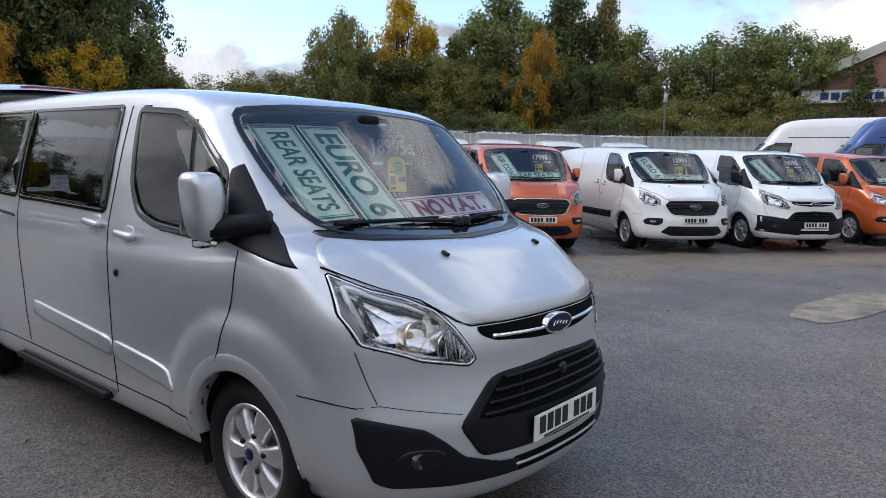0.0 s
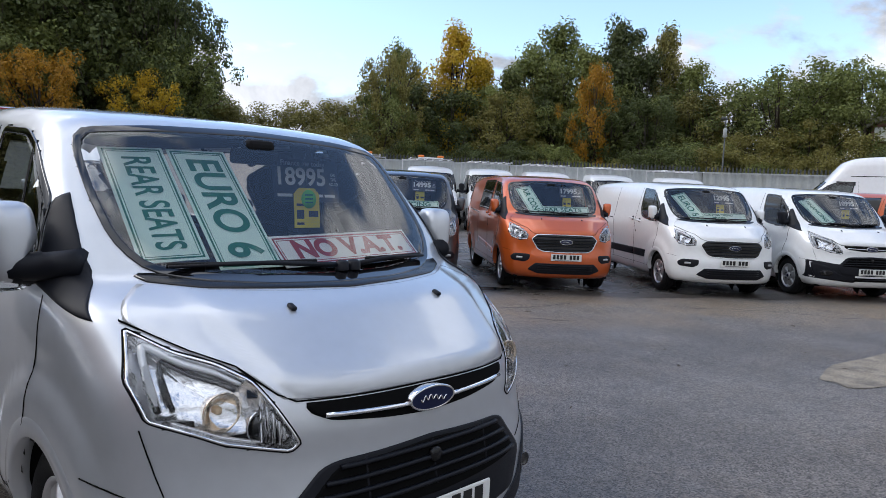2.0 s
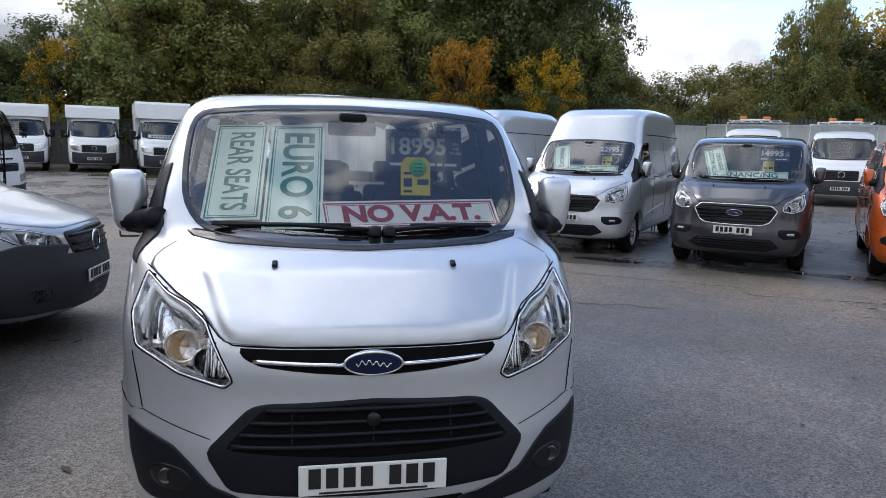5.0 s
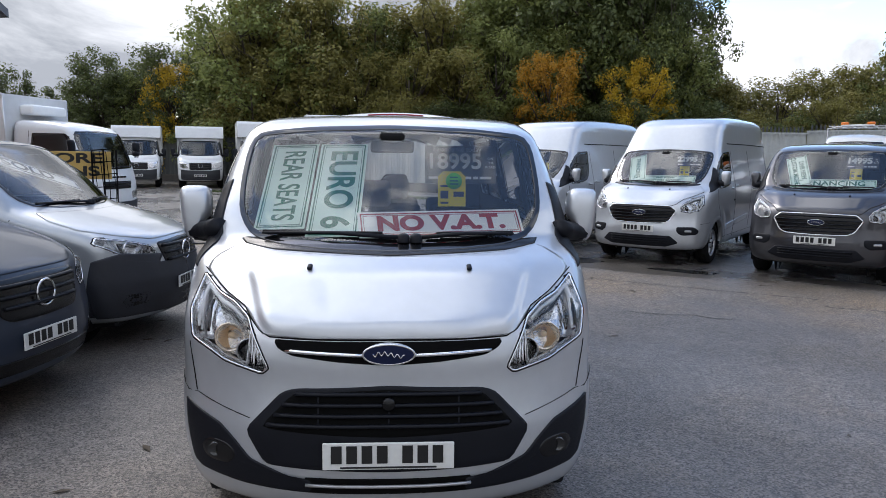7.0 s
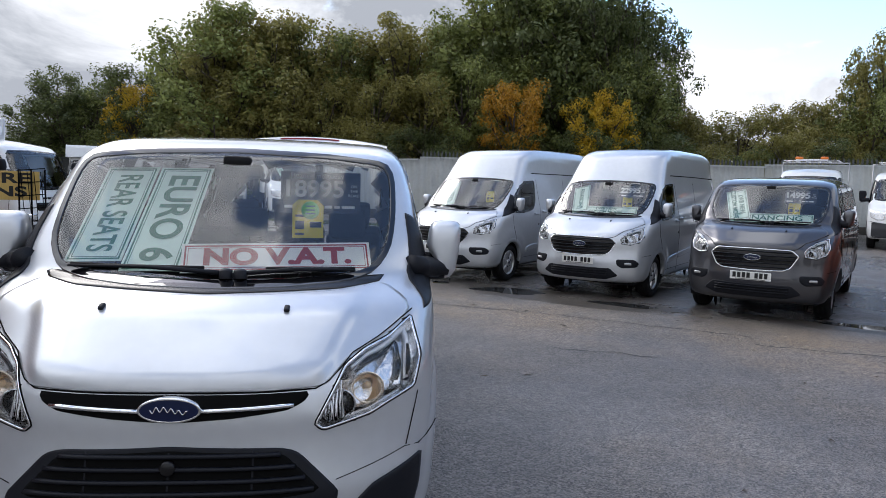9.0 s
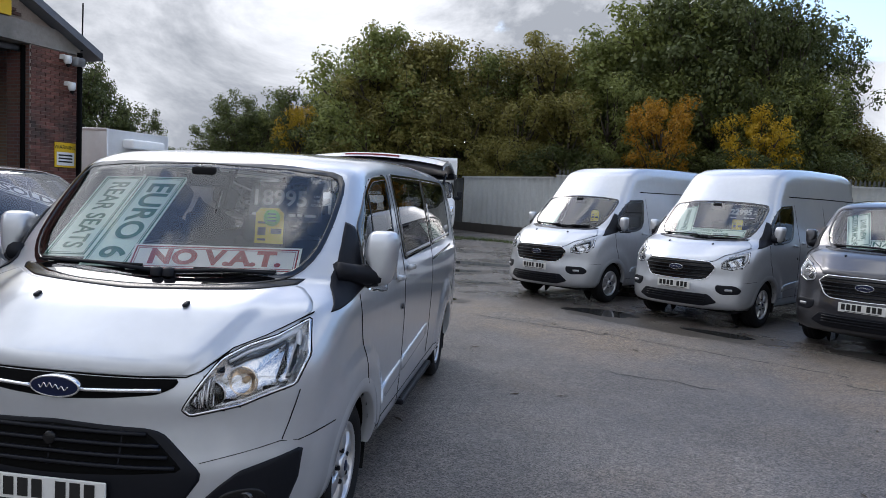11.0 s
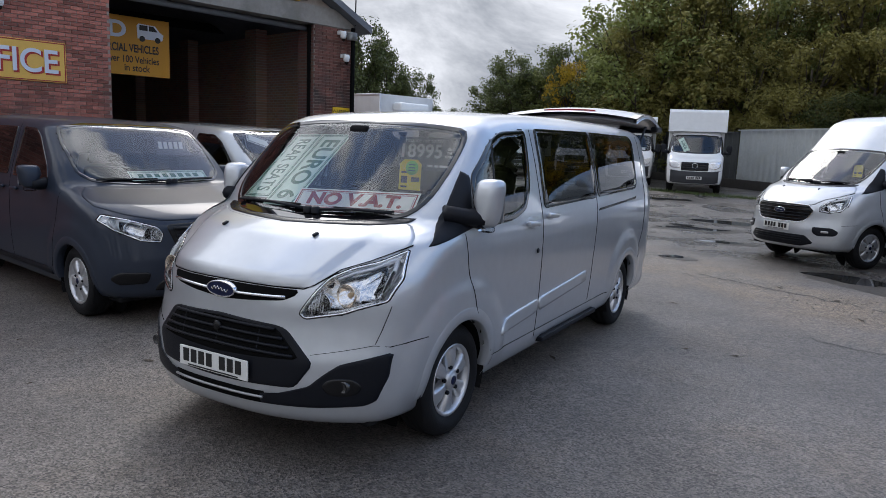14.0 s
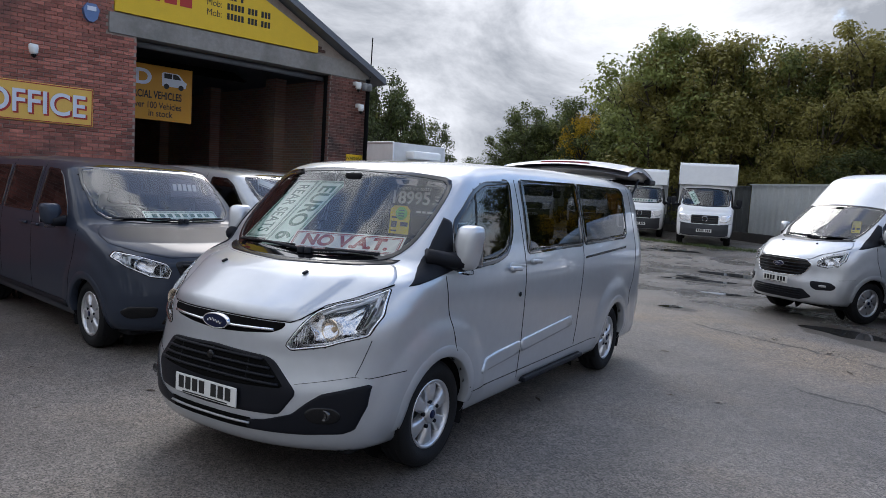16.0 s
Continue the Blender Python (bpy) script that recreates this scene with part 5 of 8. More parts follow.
def build_fence():
    """Corrugated sheets on a low wall, with palisade pales above them."""
    fence = empty("fence")
    tagged(fence, "pale corrugated steel fence on a low dark wall", "fence", kind="structure")
    P = np.array(FENCE_LINE, float)
    pale = None
    for (a, b), k in zip(zip(P[:-1], P[1:]), range(99)):
        d = b - a
        L = np.linalg.norm(d)
        d /= L
        nrm = np.array([d[1], -d[0]])
        top = 2.62 + 0.08 * max(0, min(k - 2, 3))
        s = np.arange(0, L, 0.045)
        w = 0.022 * np.clip(2.2 * np.sin(s * 2 * np.pi / 0.36), -1, 1)
        xy = a + s[:, None] * d + w[:, None] * nrm
        n = len(s)
        V = np.vstack([np.c_[xy, np.full(n, 0.62)], np.c_[xy, np.full(n, top)]])
        V = np.vstack([V, V - np.r_[nrm * 0.02, 0]])
        F = [(i, i + 1, n + i + 1, n + i) for i in range(n - 1)] + [(2 * n + i, 3 * n + i, 3 * n + i + 1, 2 * n + i + 1) for i in range(n - 1)] + [(n + i, n + i + 1, 3 * n + i + 1, 3 * n + i) for i in range(n - 1)]
        mk("fence_sheet", V, F, SHEET if k > 2 else FENCE_SHADED, fence, smooth=False)
        ang = math.degrees(math.atan2(d[1], d[0]))
        base = part("low_wall", box_bm(0, -0.15, -0.1, L, 0.15, 0.63, 0.02), FENCE_BASE, fence)
        base.matrix_basis = pose(a[0], a[1], 0, 0, 0, ang)
        cap = part("fence_rail", box_bm(0, -0.06, top - 0.03, L, 0.0, top + 0.02), SHEET if k > 2 else FENCE_SHADED, fence)
        cap.matrix_basis = pose(*(a + nrm * 0.06), 0, 0, 0, ang)
        if 4 <= k <= 8:
            VV, FF = [], []
            for q in np.arange(0.1, L, 0.15):
                c = a + d * q - nrm * 0.35
                b0 = len(VV)
                for (u, h) in ((-0.035, 1.6), (0.035, 1.6), (0.035, top + 0.20), (0.0, top + 0.28), (-0.035, top + 0.20)):
                    VV.append((*(c + d * u), h))
                for (u, h) in ((-0.035, 1.6), (0.035, 1.6), (0.035, top + 0.20), (0.0, top + 0.28), (-0.035, top + 0.20)):
                    VV.append((*(c + d * u - nrm * 0.02), h))
                FF += [tuple(b0 + i for i in range(5)), tuple(b0 + 9 - i for i in range(5))] + [(b0 + i, b0 + i + 5, b0 + (i + 1) % 5 + 5, b0 + (i + 1) % 5) for i in range(5)]
            tagged(mk("pale", VV, FF, PALISADE, fence, smooth=False), kind="stuff")


build_fence()

# ---- workshop building ----
FACADE_A, FACADE_B = Vector((-6.62, 3.33, 0)), Vector((-5.45, 8.15, 0))
_u = (FACADE_B - FACADE_A).normalized()
# local axes of the facade: x along it, y into the building, z up
FACADE = Matrix.Translation((2.95, -2.55, 1.72)) @ Matrix.Scale(1.2, 4) @ Matrix.Translation((-2.95, 2.55, -1.72)) @ Matrix(((_u.x, -_u.y, 0, FACADE_A.x), (_u.y, _u.x, 0, FACADE_A.y), (0, 0, 1, -0.031), (0, 0, 0, 1)))
BRICK = mat("red_brick", (0.38, 0.14, 0.104), 0.85, var=0.4, scale=4, bump=0.4, bscale=60, dirt=(0.17, 0.085, 0.07), dscale=1.1, per_object=0.42)
BRICK_WALL = mat("brick_backing", (0.34, 0.285, 0.245), 0.95, var=0.2, scale=9, bump=0.3, bscale=80)
CONCRETE = mat("concrete", (0.30, 0.28, 0.255), 0.85, var=0.2, scale=2, bump=0.3, bscale=40, dirt=(0.2, 0.19, 0.17), dscale=1.5)


def brick_mat(name, a, b, mortar, swap):
    """Courses of old brick by a brick texture in metres, stained by noise."""
    m = bpy.data.materials.new(name)
    m.use_nodes = True
    nt, ln = m.node_tree, m.node_tree.links.new
    bs = nt.nodes["Principled BSDF"]
    co, sep, com, tex, ns, mx, bp = (nt.nodes.new(k) for k in ("ShaderNodeTexCoord", "ShaderNodeSeparateXYZ", "ShaderNodeCombineXYZ", "ShaderNodeTexBrick", "ShaderNodeTexNoise", "ShaderNodeMix", "ShaderNodeBump"))
    ln(co.outputs["Object"], sep.inputs[0])
    ln(sep.outputs["Y" if swap else "X"], com.inputs["X"]), ln(sep.outputs["Z"], com.inputs["Y"])
    ln(com.outputs[0], tex.inputs["Vector"])
    tex.inputs["Color1"].default_value, tex.inputs["Color2"].default_value, tex.inputs["Mortar"].default_value = (*a, 1), (*b, 1), (*mortar, 1)
    tex.inputs["Scale"].default_value, tex.inputs["Mortar Size"].default_value = 1.0, 0.007
    tex.inputs["Brick Width"].default_value, tex.inputs["Row Height"].default_value = 0.161, 0.053
    ns.inputs["Scale"].default_value, ns.inputs["Detail"].default_value = 1.4, 8
    ln(co.outputs["Object"], ns.inputs["Vector"])
    mx.data_type, mx.blend_type = "RGBA", "MULTIPLY"
    mx.inputs[0].default_value = 0.35
    ln(tex.outputs["Color"], mx.inputs[6]), ln(ns.outputs["Color"], mx.inputs[7])
    ln(mx.outputs[2], bs.inputs["Base Color"])
    bs.inputs["Roughness"].default_value = 0.9
    bp.inputs["Strength"].default_value, bp.inputs["Distance"].default_value = 0.6, 0.01
    ln(tex.outputs["Fac"], bp.inputs["Height"])
    bp.invert = True
    ln(bp.outputs["Normal"], bs.inputs["Normal"])
    return m


OLD_BRICK = brick_mat("inner_brick", (0.60, 0.36, 0.27), (0.44, 0.29, 0.23), (0.52, 0.48, 0.44), True)
JAMB_BRICK = brick_mat("dark_pier_brick", (0.25, 0.115, 0.085), (0.17, 0.085, 0.07), (0.20, 0.18, 0.165), True)
FAR_BRICK = brick_mat("far_brick", (0.42, 0.20, 0.15), (0.34, 0.16, 0.12), (0.3, 0.27, 0.25), False)
YELLOW = mat("sign_yellow", (0.80, 0.52, 0.01), 0.45, var=0.05)
ROOF_EDGE = mat("roof_edge", (0.16, 0.17, 0.19), 0.6, var=0.2)
APEX, EAVE, END = (-0.5, 6.55), 3.80, 4.95


def gable(s):
    return APEX[1] - (APEX[1] - EAVE) / (END - APEX[0]) * abs(s - APEX[0])


def wall_piece(name, pts, y0, y1, material, parent):
    """An upright slab from an outline in (along, z)."""
    n = len(pts)
    V = [(s, y0, z) for s, z in pts] + [(s, y1, z) for s, z in pts]
    F = [tuple(range(n)), tuple(range(2 * n - 1, n - 1, -1))] + [(i + n, (i + 1) % n + n, (i + 1) % n, i)[::-1] for i in range(n)]
    return mk(name, V, F, material, parent, smooth=False)


def build_workshop():
    w = empty("workshop", FACADE)
    tagged(w, "red brick workshop with open vehicle bay and yellow signs", "building")
    wall_piece("front_wall", [(-9, 0), (0.60, 0), (0.60, 4.03), (0.60, gable(0.6)), APEX, (-5.95, EAVE), (-9, EAVE)], 0.0, 0.30, BRICK_WALL, w)
    wall_piece("corner_pier", [(4.10, 0), (END, 0), (END, 3.74), (4.10, 3.74)], 0.0, 0.45, BRICK_WALL, w)
    wall_piece("jamb_brickwork", [(4.085, 0), (4.098, 0), (4.098, 3.71), (4.085, 3.71)], 0.004, 0.47, JAMB_BRICK, w)
    wall_piece("gable_wall", [(0.60, 4.03), (END, 4.03 if gable(END) > 4.03 else EAVE), (END, EAVE), (4.6, gable(4.6)), (0.60, gable(0.6))], 0.02, 0.30, BRICK_WALL, w)
    wall_piece("lintel", [(0.20, 3.74), (END, 3.72), (END, 3.80), (4.62, 3.98), (4.5, 4.03), (0.20, 4.03)], -0.03, 0.32, CONCRETE, w)
    wall_piece("side_wall", [(4.75, 0), (END, 0), (END, EAVE), (4.75, EAVE)], 0.45, 12, OLD_BRICK, w)
    wall_piece("back_wall", [(-9, 0), (END, 0), (END, EAVE), APEX, (-9, EAVE)], 11.8, 12, OLD_BRICK, w)
    wall_piece("office_partition", [(0.30, 0), (0.60, 0), (0.60, 4.6), (0.30, 4.6)], 0.30, 11.8, OLD_BRICK, w)
    for y in (2.6, 5.6, 8.6):
        part("wall_pier", box_bm(4.50, y, 0, 4.76, y + 0.42, 3.9), OLD_BRICK, w)
    part("bay_floor", box_bm(0.6, 0.05, 0.0, 4.75, 11.8, 0.012), CONCRETE, w)
    for y in (0.6, 4.2, 7.8):
        part("roof_beam", box_bm(0.3, y, 3.95, 4.9, y + 0.16, 4.12, 0.01), DARK, w)
    for s0, s1 in ((APEX[0], END + 0.28), (APEX[0], -9.3)):
        z1 = EAVE - 0.12 if s1 > 0 else gable(s1)
        V = [(s0, -0.22, APEX[1] + 0.02), (s1, -0.22, z1), (s1, 12.2, z1), (s0, 12.2, APEX[1] + 0.02)]
        V += [(x, y, z + 0.12) for x, y, z in V]
        mk("roof", V, [(0, 1, 2, 3), (7, 6, 5, 4), (0, 4, 5, 1), (1, 5, 6, 2), (2, 6, 7, 3), (3, 7, 4, 0)], ROOF_EDGE, w, smooth=False)
    V, F = tube([(END - 0.08, -0.12, EAVE - 0.06), (END - 0.08, -0.12, 0.0)], 0.04, 8)
    mk("downpipe", V, F, SEAM, w)
    V, F = tube([(4.06, 0.1, 3.7), (4.06, 0.1, 0.02)], 0.035, 6)
    mk("door_track", V, F, SEAM, w)
    V, F = tube([(0.6, 0.22, 3.68), (4.1, 0.22, 3.66)], 0.05, 8)
    mk("shutter_roll", V, F, ROOF_EDGE, w)
    V, F = tube([(END + 0.02, -0.05, EAVE), (END + 0.03, -0.05, EAVE + 0.75)], 0.012, 5)
    mk("aerial", V, F, SEAM, w)
    return w


workshop = build_workshop()


def wall_sign(name, s0, s1, z0, z1, y, board, label, depth=0.03):
    ob = part(name, box_bm(s0, y - depth, z0, s1, y, z1, 0.004), board)
    ob.matrix_world = FACADE
    return tagged(ob, label, "sign")


def wall_text(parent, text, size, s, z, y, ink, stretch=1.0, bold=0.0, name="lettering"):
    return lettering(name, text, size, ink, pose(s, y, z, 90, 0, 0), parent, stretch=stretch, bold=bold)


DEEP_RED = mat("red_shadow_ink", (0.45, 0.03, 0.02), 0.5)
PALE_LETTER = mat("pale_letter", (0.72, 0.76, 0.85), 0.4)
BLUE_INK = mat("blue_ink", (0.03, 0.05, 0.22), 0.5)
o = wall_sign("office_sign", -1.47, 0.0, 2.35, 2.88, 0.0, mat("sign_amber", (0.82, 0.50, 0.10), 0.5, var=0.06), "yellow office sign with pale blue and red letters on brick wall")
wall_text(o, "OFFICE", 0.43, -0.715, 2.585, -0.034, DEEP_RED, 0.92, 0.014)
wall_text(o, "OFFICE", 0.43, -0.735, 2.60, -0.040, PALE_LETTER, 0.92, 0.006)
bm = bmesh.new()
for a in ((-1.46, 2.36, -0.01, 2.372), (-1.46, 2.858, -0.01, 2.87), (-1.46, 2.36, -1.448, 2.87), (-0.022, 2.36, -0.01, 2.87)):
    box_bm(a[0], -0.033, a[1], a[2], -0.029, a[3], bm=bm)
part("border", bm, RED_INK, o)
g = wall_piece("gable_sign", [(0.27, 4.05), (3.76, 4.05), (3.76, 4.26), (2.73, 4.72), (0.27, 5.82)], -0.05, -0.002, YELLOW, None)
g.matrix_world = FACADE
tagged(g, "large yellow painted name board under the gable roof", "sign")
for z in (4.64, 4.485, 4.33):
    q = 1.62
    if z < 4.6:
        wall_text(g, "Mob:", 0.15, 1.78, z, -0.054, INK, 0.85)
        q = 2.00
    for k in range(11):
        q += 0.058 if k in (5, 8) else 0.0
        if z < 4.6 or k < 9:
            part("number_bar", box_bm(q, -0.056, z - 0.05, q + 0.042, -0.049, z + 0.05), INK, g)
        q += 0.062
for q in (0.45, 0.72, 0.98, 1.22):
    part("name_bar", box_bm(q, -0.056, 4.32, q + 0.19, -0.049, 4.58), DEEP_RED, g)
bn = part("bay_banner", box_bm(-0.1, 0.98, 2.62, 1.92, 1.0, 3.52, 0.003), mat("banner_orange", (0.58, 0.27, 0.01), 0.5, var=0.06))
bn.matrix_world = FACADE
tagged(bn, "orange banner with van drawing hung inside the bay", "banner")
wall_text(bn, "D", 0.34, 1.08, 3.30, 0.974, PALE_LETTER, 1.15, 0.012)
wall_text(bn, "COMMERCIAL VEHICLES", 0.17, 1.13, 3.03, 0.974, INK, 0.66, 0.004)
wall_text(bn, "Over 100 Vehicles", 0.15, 1.30, 2.86, 0.974, INK, 0.78, 0.002)
wall_text(bn, "in stock", 0.15, 1.38, 2.73, 0.974, INK, 0.85, 0.002)
drawing = wall_piece("van_drawing", [(1.40, 3.20), (1.80, 3.20), (1.82, 3.29), (1.76, 3.33), (1.68, 3.42), (1.42, 3.43), (1.39, 3.40)], 0.970, 0.979, PALE_LETTER, bn)
wall_piece("drawn_window", [(1.58, 3.33), (1.72, 3.33), (1.66, 3.405), (1.58, 3.41)], 0.966, 0.971, INK, drawing)
wall_piece("drawn_window", [(1.43, 3.33), (1.56, 3.33), (1.56, 3.41), (1.43, 3.41)], 0.966, 0.971, INK, drawing)
for q in (1.47, 1.72):
    wall_piece("drawn_wheel", [(q + 0.045 * math.cos(u), 3.20 + 0.045 * math.sin(u)) for u in np.linspace(0, 2 * np.pi, 16, endpoint=False)], 0.964, 0.971, INK, drawing)
wn = wall_sign("warning_sign", 4.51, 4.89, 1.92, 2.31, 0.0, YELLOW, "yellow and white warning sign on brick pier")
part("panel", box_bm(4.54, -0.034, 1.95, 4.86, -0.029, 2.16), CARD_WHITE, wn)
wall_text(wn, "WARNING", 0.085, 4.70, 2.235, -0.0335, INK)
for z in (2.11, 2.06, 2.01):
    part("print_bar", box_bm(4.57, -0.037, z - 0.012, 4.82, -0.033, z + 0.012), INK, wn)


def cctv(s, z, label, dome=False):
    c = empty("security_camera", FACADE @ pose(s, 0, z))
    tagged(c, label, "camera")
    part("bracket", box_bm(-0.03, -0.10, -0.02, 0.03, 0.0, 0.05, 0.008), CARD_WHITE, c)
    V, F = lathe([(-0.09, 0.0005), (-0.088, 0.03), (-0.05, 0.055), (0.0, 0.06), (0.05, 0.055), (0.055, 0.0005)], 16, "z")
    mk("camera_body", V + (0, -0.15, -0.02), F, CARD_WHITE, c)
    V, F = lathe([(-0.12, 0.0005), (-0.10, 0.028), (-0.07, 0.036)], 14, "z")
    mk("camera_lens", V + (0, -0.16, -0.03), F, GLOSS_BLACK, c)


cctv(-0.80, 3.33, "white security camera on brick wall")
cctv(4.70, 3.22, "white security camera on brick pier")
cctv(4.62, 3.62, "white security camera under the gable")
fl = empty("floodlight", FACADE @ pose(4.84, 0, 3.60))
tagged(fl, "grey floodlight on brick pier", "lamp")
part("lamp_head", box_bm(-0.085, -0.20, -0.08, 0.085, -0.06, 0.06, 0.03, 3), mat("grey_plastic", (0.35, 0.36, 0.36), 0.5, var=0.1), fl, smooth=True)
part("lamp_glass", box_bm(-0.065, -0.21, -0.065, 0.065, -0.195, 0.04, 0.01), CLEAR, fl)
part("lamp_arm", box_bm(-0.03, -0.08, -0.03, 0.03, 0.0, 0.03), BLACK_PLASTIC, fl)
al = wall_piece("alarm_box", [(-0.17, 3.99), (-0.14, 3.87), (-0.09, 3.82), (-0.03, 3.82), (0.02, 3.87), (0.05, 3.99), (0.0, 4.07), (-0.12, 4.07)], -0.09, 0.0, mat("alarm_blue", (0.12, 0.2, 0.40), 0.4, var=0.1), None)
al.matrix_world = FACADE
tagged(al, "blue burglar alarm box on brick wall", "alarm box")
part("alarm_panel", box_bm(-0.12, -0.096, 3.97, 0.0, -0.089, 4.03), PALE_LETTER, al)

# ---- more vehicles ----
SNUB_CURVES = dict(
    front=[(0.2, 0.14), (0.3, 0.06), (0.45, 0.02), (0.6, 0.02), (0.75, 0.05), (0.9, 0.08), (0.98, 0.15), (1.06, 0.36), (1.15, 0.70), (1.22, 0.98), (1.5, 1.32), (1.78, 1.70), (1.84, 1.90), (1.88, 2.4)],
    bow=[(0.2, 0.45), (0.95, 0.42), (1.15, 0.30), (1.4, 0.18), (2.0, 0.16)],
    roof=[(0.0, 1.86), (1.6, 1.87), (2.2, 1.90), (3.2, 1.905), (4.4, 1.89), (5.2, 1.85)],
    wide=[(0.2, 0.88), (0.34, 0.93), (0.6, 0.955), (0.85, 0.962), (1.1, 0.955), (1.22, 0.94), (1.6, 0.85), (1.9, 0.77), (2.05, 0.74)],
    taper=[(-0.2, 0.86), (0.3, 0.93), (0.8, 0.985), (1.4, 1.0), (4.2, 1.0), (5.0, 0.985), (5.3, 0.97)],
    arch=0.40)
SNUB = Shape(length=5.14, axles=(0.92, 4.12), **SNUB_CURVES)
VWS = [(0, 1.215), (0.4, 1.222), (0.66, 1.245), (0.76, 1.32), (0.765, 1.60), (0.72, 1.76), (0.45, 1.80), (0, 1.81)]
VWS = VWS + [(-x, z) for x, z in VWS[::-1][1:-1]]


def snub_van(name, coat, low, m, label, wheels, S, tail):
    """A mid-size van with a long bonnet, round badge and dark bumper."""
    v = empty(name, m)
    tagged(v, label, "van", "vans parked by the workshop")
    lamp = rounded([(0.86, 1.00), (0.70, 0.965), (0.50, 0.90), (0.46, 0.84), (0.49, 0.76), (0.64, 0.775), (0.82, 0.87), (0.90, 0.95)], 1, 72)
    door = [(1.42, 1.25), (1.50, 1.38), (1.80, 1.66), (1.95, 1.735), (2.28, 1.75), (2.34, 1.24)]
    slide, rear = [(2.48, 1.25), (2.46, 1.75), (3.40, 1.755), (3.42, 1.25)], [(3.50, 1.25), (3.50, 1.755), (tail - 0.55, 1.74), (tail - 0.42, 1.28)]
    holes = [("front", shrink(rounded(VWS, 3, 80), 0.014))] + [("side", shrink(rounded(o_, 2, 60), 0.02)) for o_ in (door, slide, rear)] + [("arch", a) for a in S.axles]
    holes += [("front", shrink(lamp * (s_, 1), 0.006)) for s_ in (-1, 1)]
    V, F = shell(S, 0, nf=80, nm=80, nr=20, around=150, holes=holes)
    mk("body", V, F, coat, v)
    V, F = shell(S, 0.035, nf=24, nm=40, nr=12, around=70, holes=holes)
    mk("cabin_lining", V, [f[::-1] for f in F], DARK, v)
    glazed(v, S, "windscreen", VWS, "front", WINDSCREEN, 0.024, turns=2)
    for side in (-1, 1):
        for nm, o_ in (("door_window", door), ("slide_window", slide), ("quarter_window", rear)):
            glazed(v, S, nm, o_, "side", TINTED, 0.02, side, 2)
        for line in ([(1.15, 1.15), (1.22, 0.9), (1.30, 0.6), (1.35, 0.42)], [(2.40, 1.80), (2.41, 0.35)], [(3.45, 1.82), (3.44, 0.45)],):
            V, F = ribbon(S, line, "side", 0.007, 0.0012, side)
            mk("door_gap", V, F, SEAM, v)
        for hy in (2.22, 2.60):
            o_ = on_body(S, [(hy, 1.12)], "side", [0.0], side)[0]
            h = part("door_handle", box_bm(-0.09, -0.016, -0.016, 0.09, 0.016, 0.016, 0.012, 2), low, v, smooth=True)
            h.matrix_basis = pose(o_[0] + 0.024 * side, o_[1], o_[2], 0, 0, 90)
        P = rounded([(1.36, 0.34), (1.36, 0.40), (3.7, 0.40), (3.7, 0.34)], 1, 50)
        V, F = patch(S, P, "side", 0.012, rings=2, side=side)
        mk("sill_moulding", V, F, BLACK_PLASTIC, v)
        headl = headlamp(v, S, [(0.86, 1.00), (0.70, 0.965), (0.50, 0.90), (0.46, 0.84), (0.49, 0.76), (0.64, 0.775), (0.82, 0.87), (0.90, 0.95)], side, (0.72, 0.895), (0.58, 0.845))
        for a in S.axles:
            V, F = lathe([(0.58, 0.0005), (0.58, 0.37), (0.91, 0.37)], 40)
            V = V * (side, 1, 1) + (0, a, 0.34)
            mk("wheel_well", V, [f for f in F if V[list(f), 2].mean() > 0.16], DARK, v)
            t = np.linspace(math.radians(-4), math.radians(184), 36)
            outer = np.array([(a + 0.425 * math.cos(u), 0.34 + 0.425 * math.sin(u)) for u in t])
            inn = np.array([(a + 0.345 * math.cos(u), 0.34 + 0.345 * math.sin(u)) for u in t])
            rows_ = [on_body(S, outer * (1 - s) + inn * s, "side", np.full(36, d), side) for s, d in ((0, -0.004), (0.12, 0.003), (0.92, 0.004), (1.0, -0.004))]
            rows_.append(rows_[-1] - np.array([0.06 * side, 0, 0]))
            F = [(i * 36 + j, i * 36 + j + 1, (i + 1) * 36 + j + 1, (i + 1) * 36 + j)[::side] for i in range(4) for j in range(35)]
            mk("wheel_arch", np.vstack(rows_), F, low if a < 2 else coat, v)
            wheel(v, 0.905 * side, a, 0.335, side, style=wheels)
        mirror(v, 1.06, 1.50, 1.28, side, low, (0.20, 0.13, 0.22))
        P = rounded([(0.58, 0.50), (0.60, 0.40), (0.80, 0.38), (0.86, 0.44), (0.80, 0.50)], 2, 40) * (side, 1)
        V, F = patch(S, P, "front", 0.008, rings=3)
        mk("fog_recess", V, F, GLOSS_BLACK, v)
    if low is not coat:
        for side in (-1, 1):
            P = rounded([(0.0, 0.735), (0.45, 0.745), (0.70, 0.79), (0.87, 0.84), (0.90, 0.6), (0.88, 0.32), (0.0, 0.27)], 1, 90) * (side, 1)
            V, F = patch(S, P, "front", 0.008, rings=20)
            mk("bumper", V, F, low, v)
            P = rounded([(0.10, 0.82), (0.30, 0.86), (0.50, 0.80), (0.54, 0.55), (0.50, 0.30), (0.12, 0.30)], 1, 60)
            V, F = patch(S, P, "side", 0.008, rings=12, side=side)
            mk("bumper_corner", V, F, low, v)
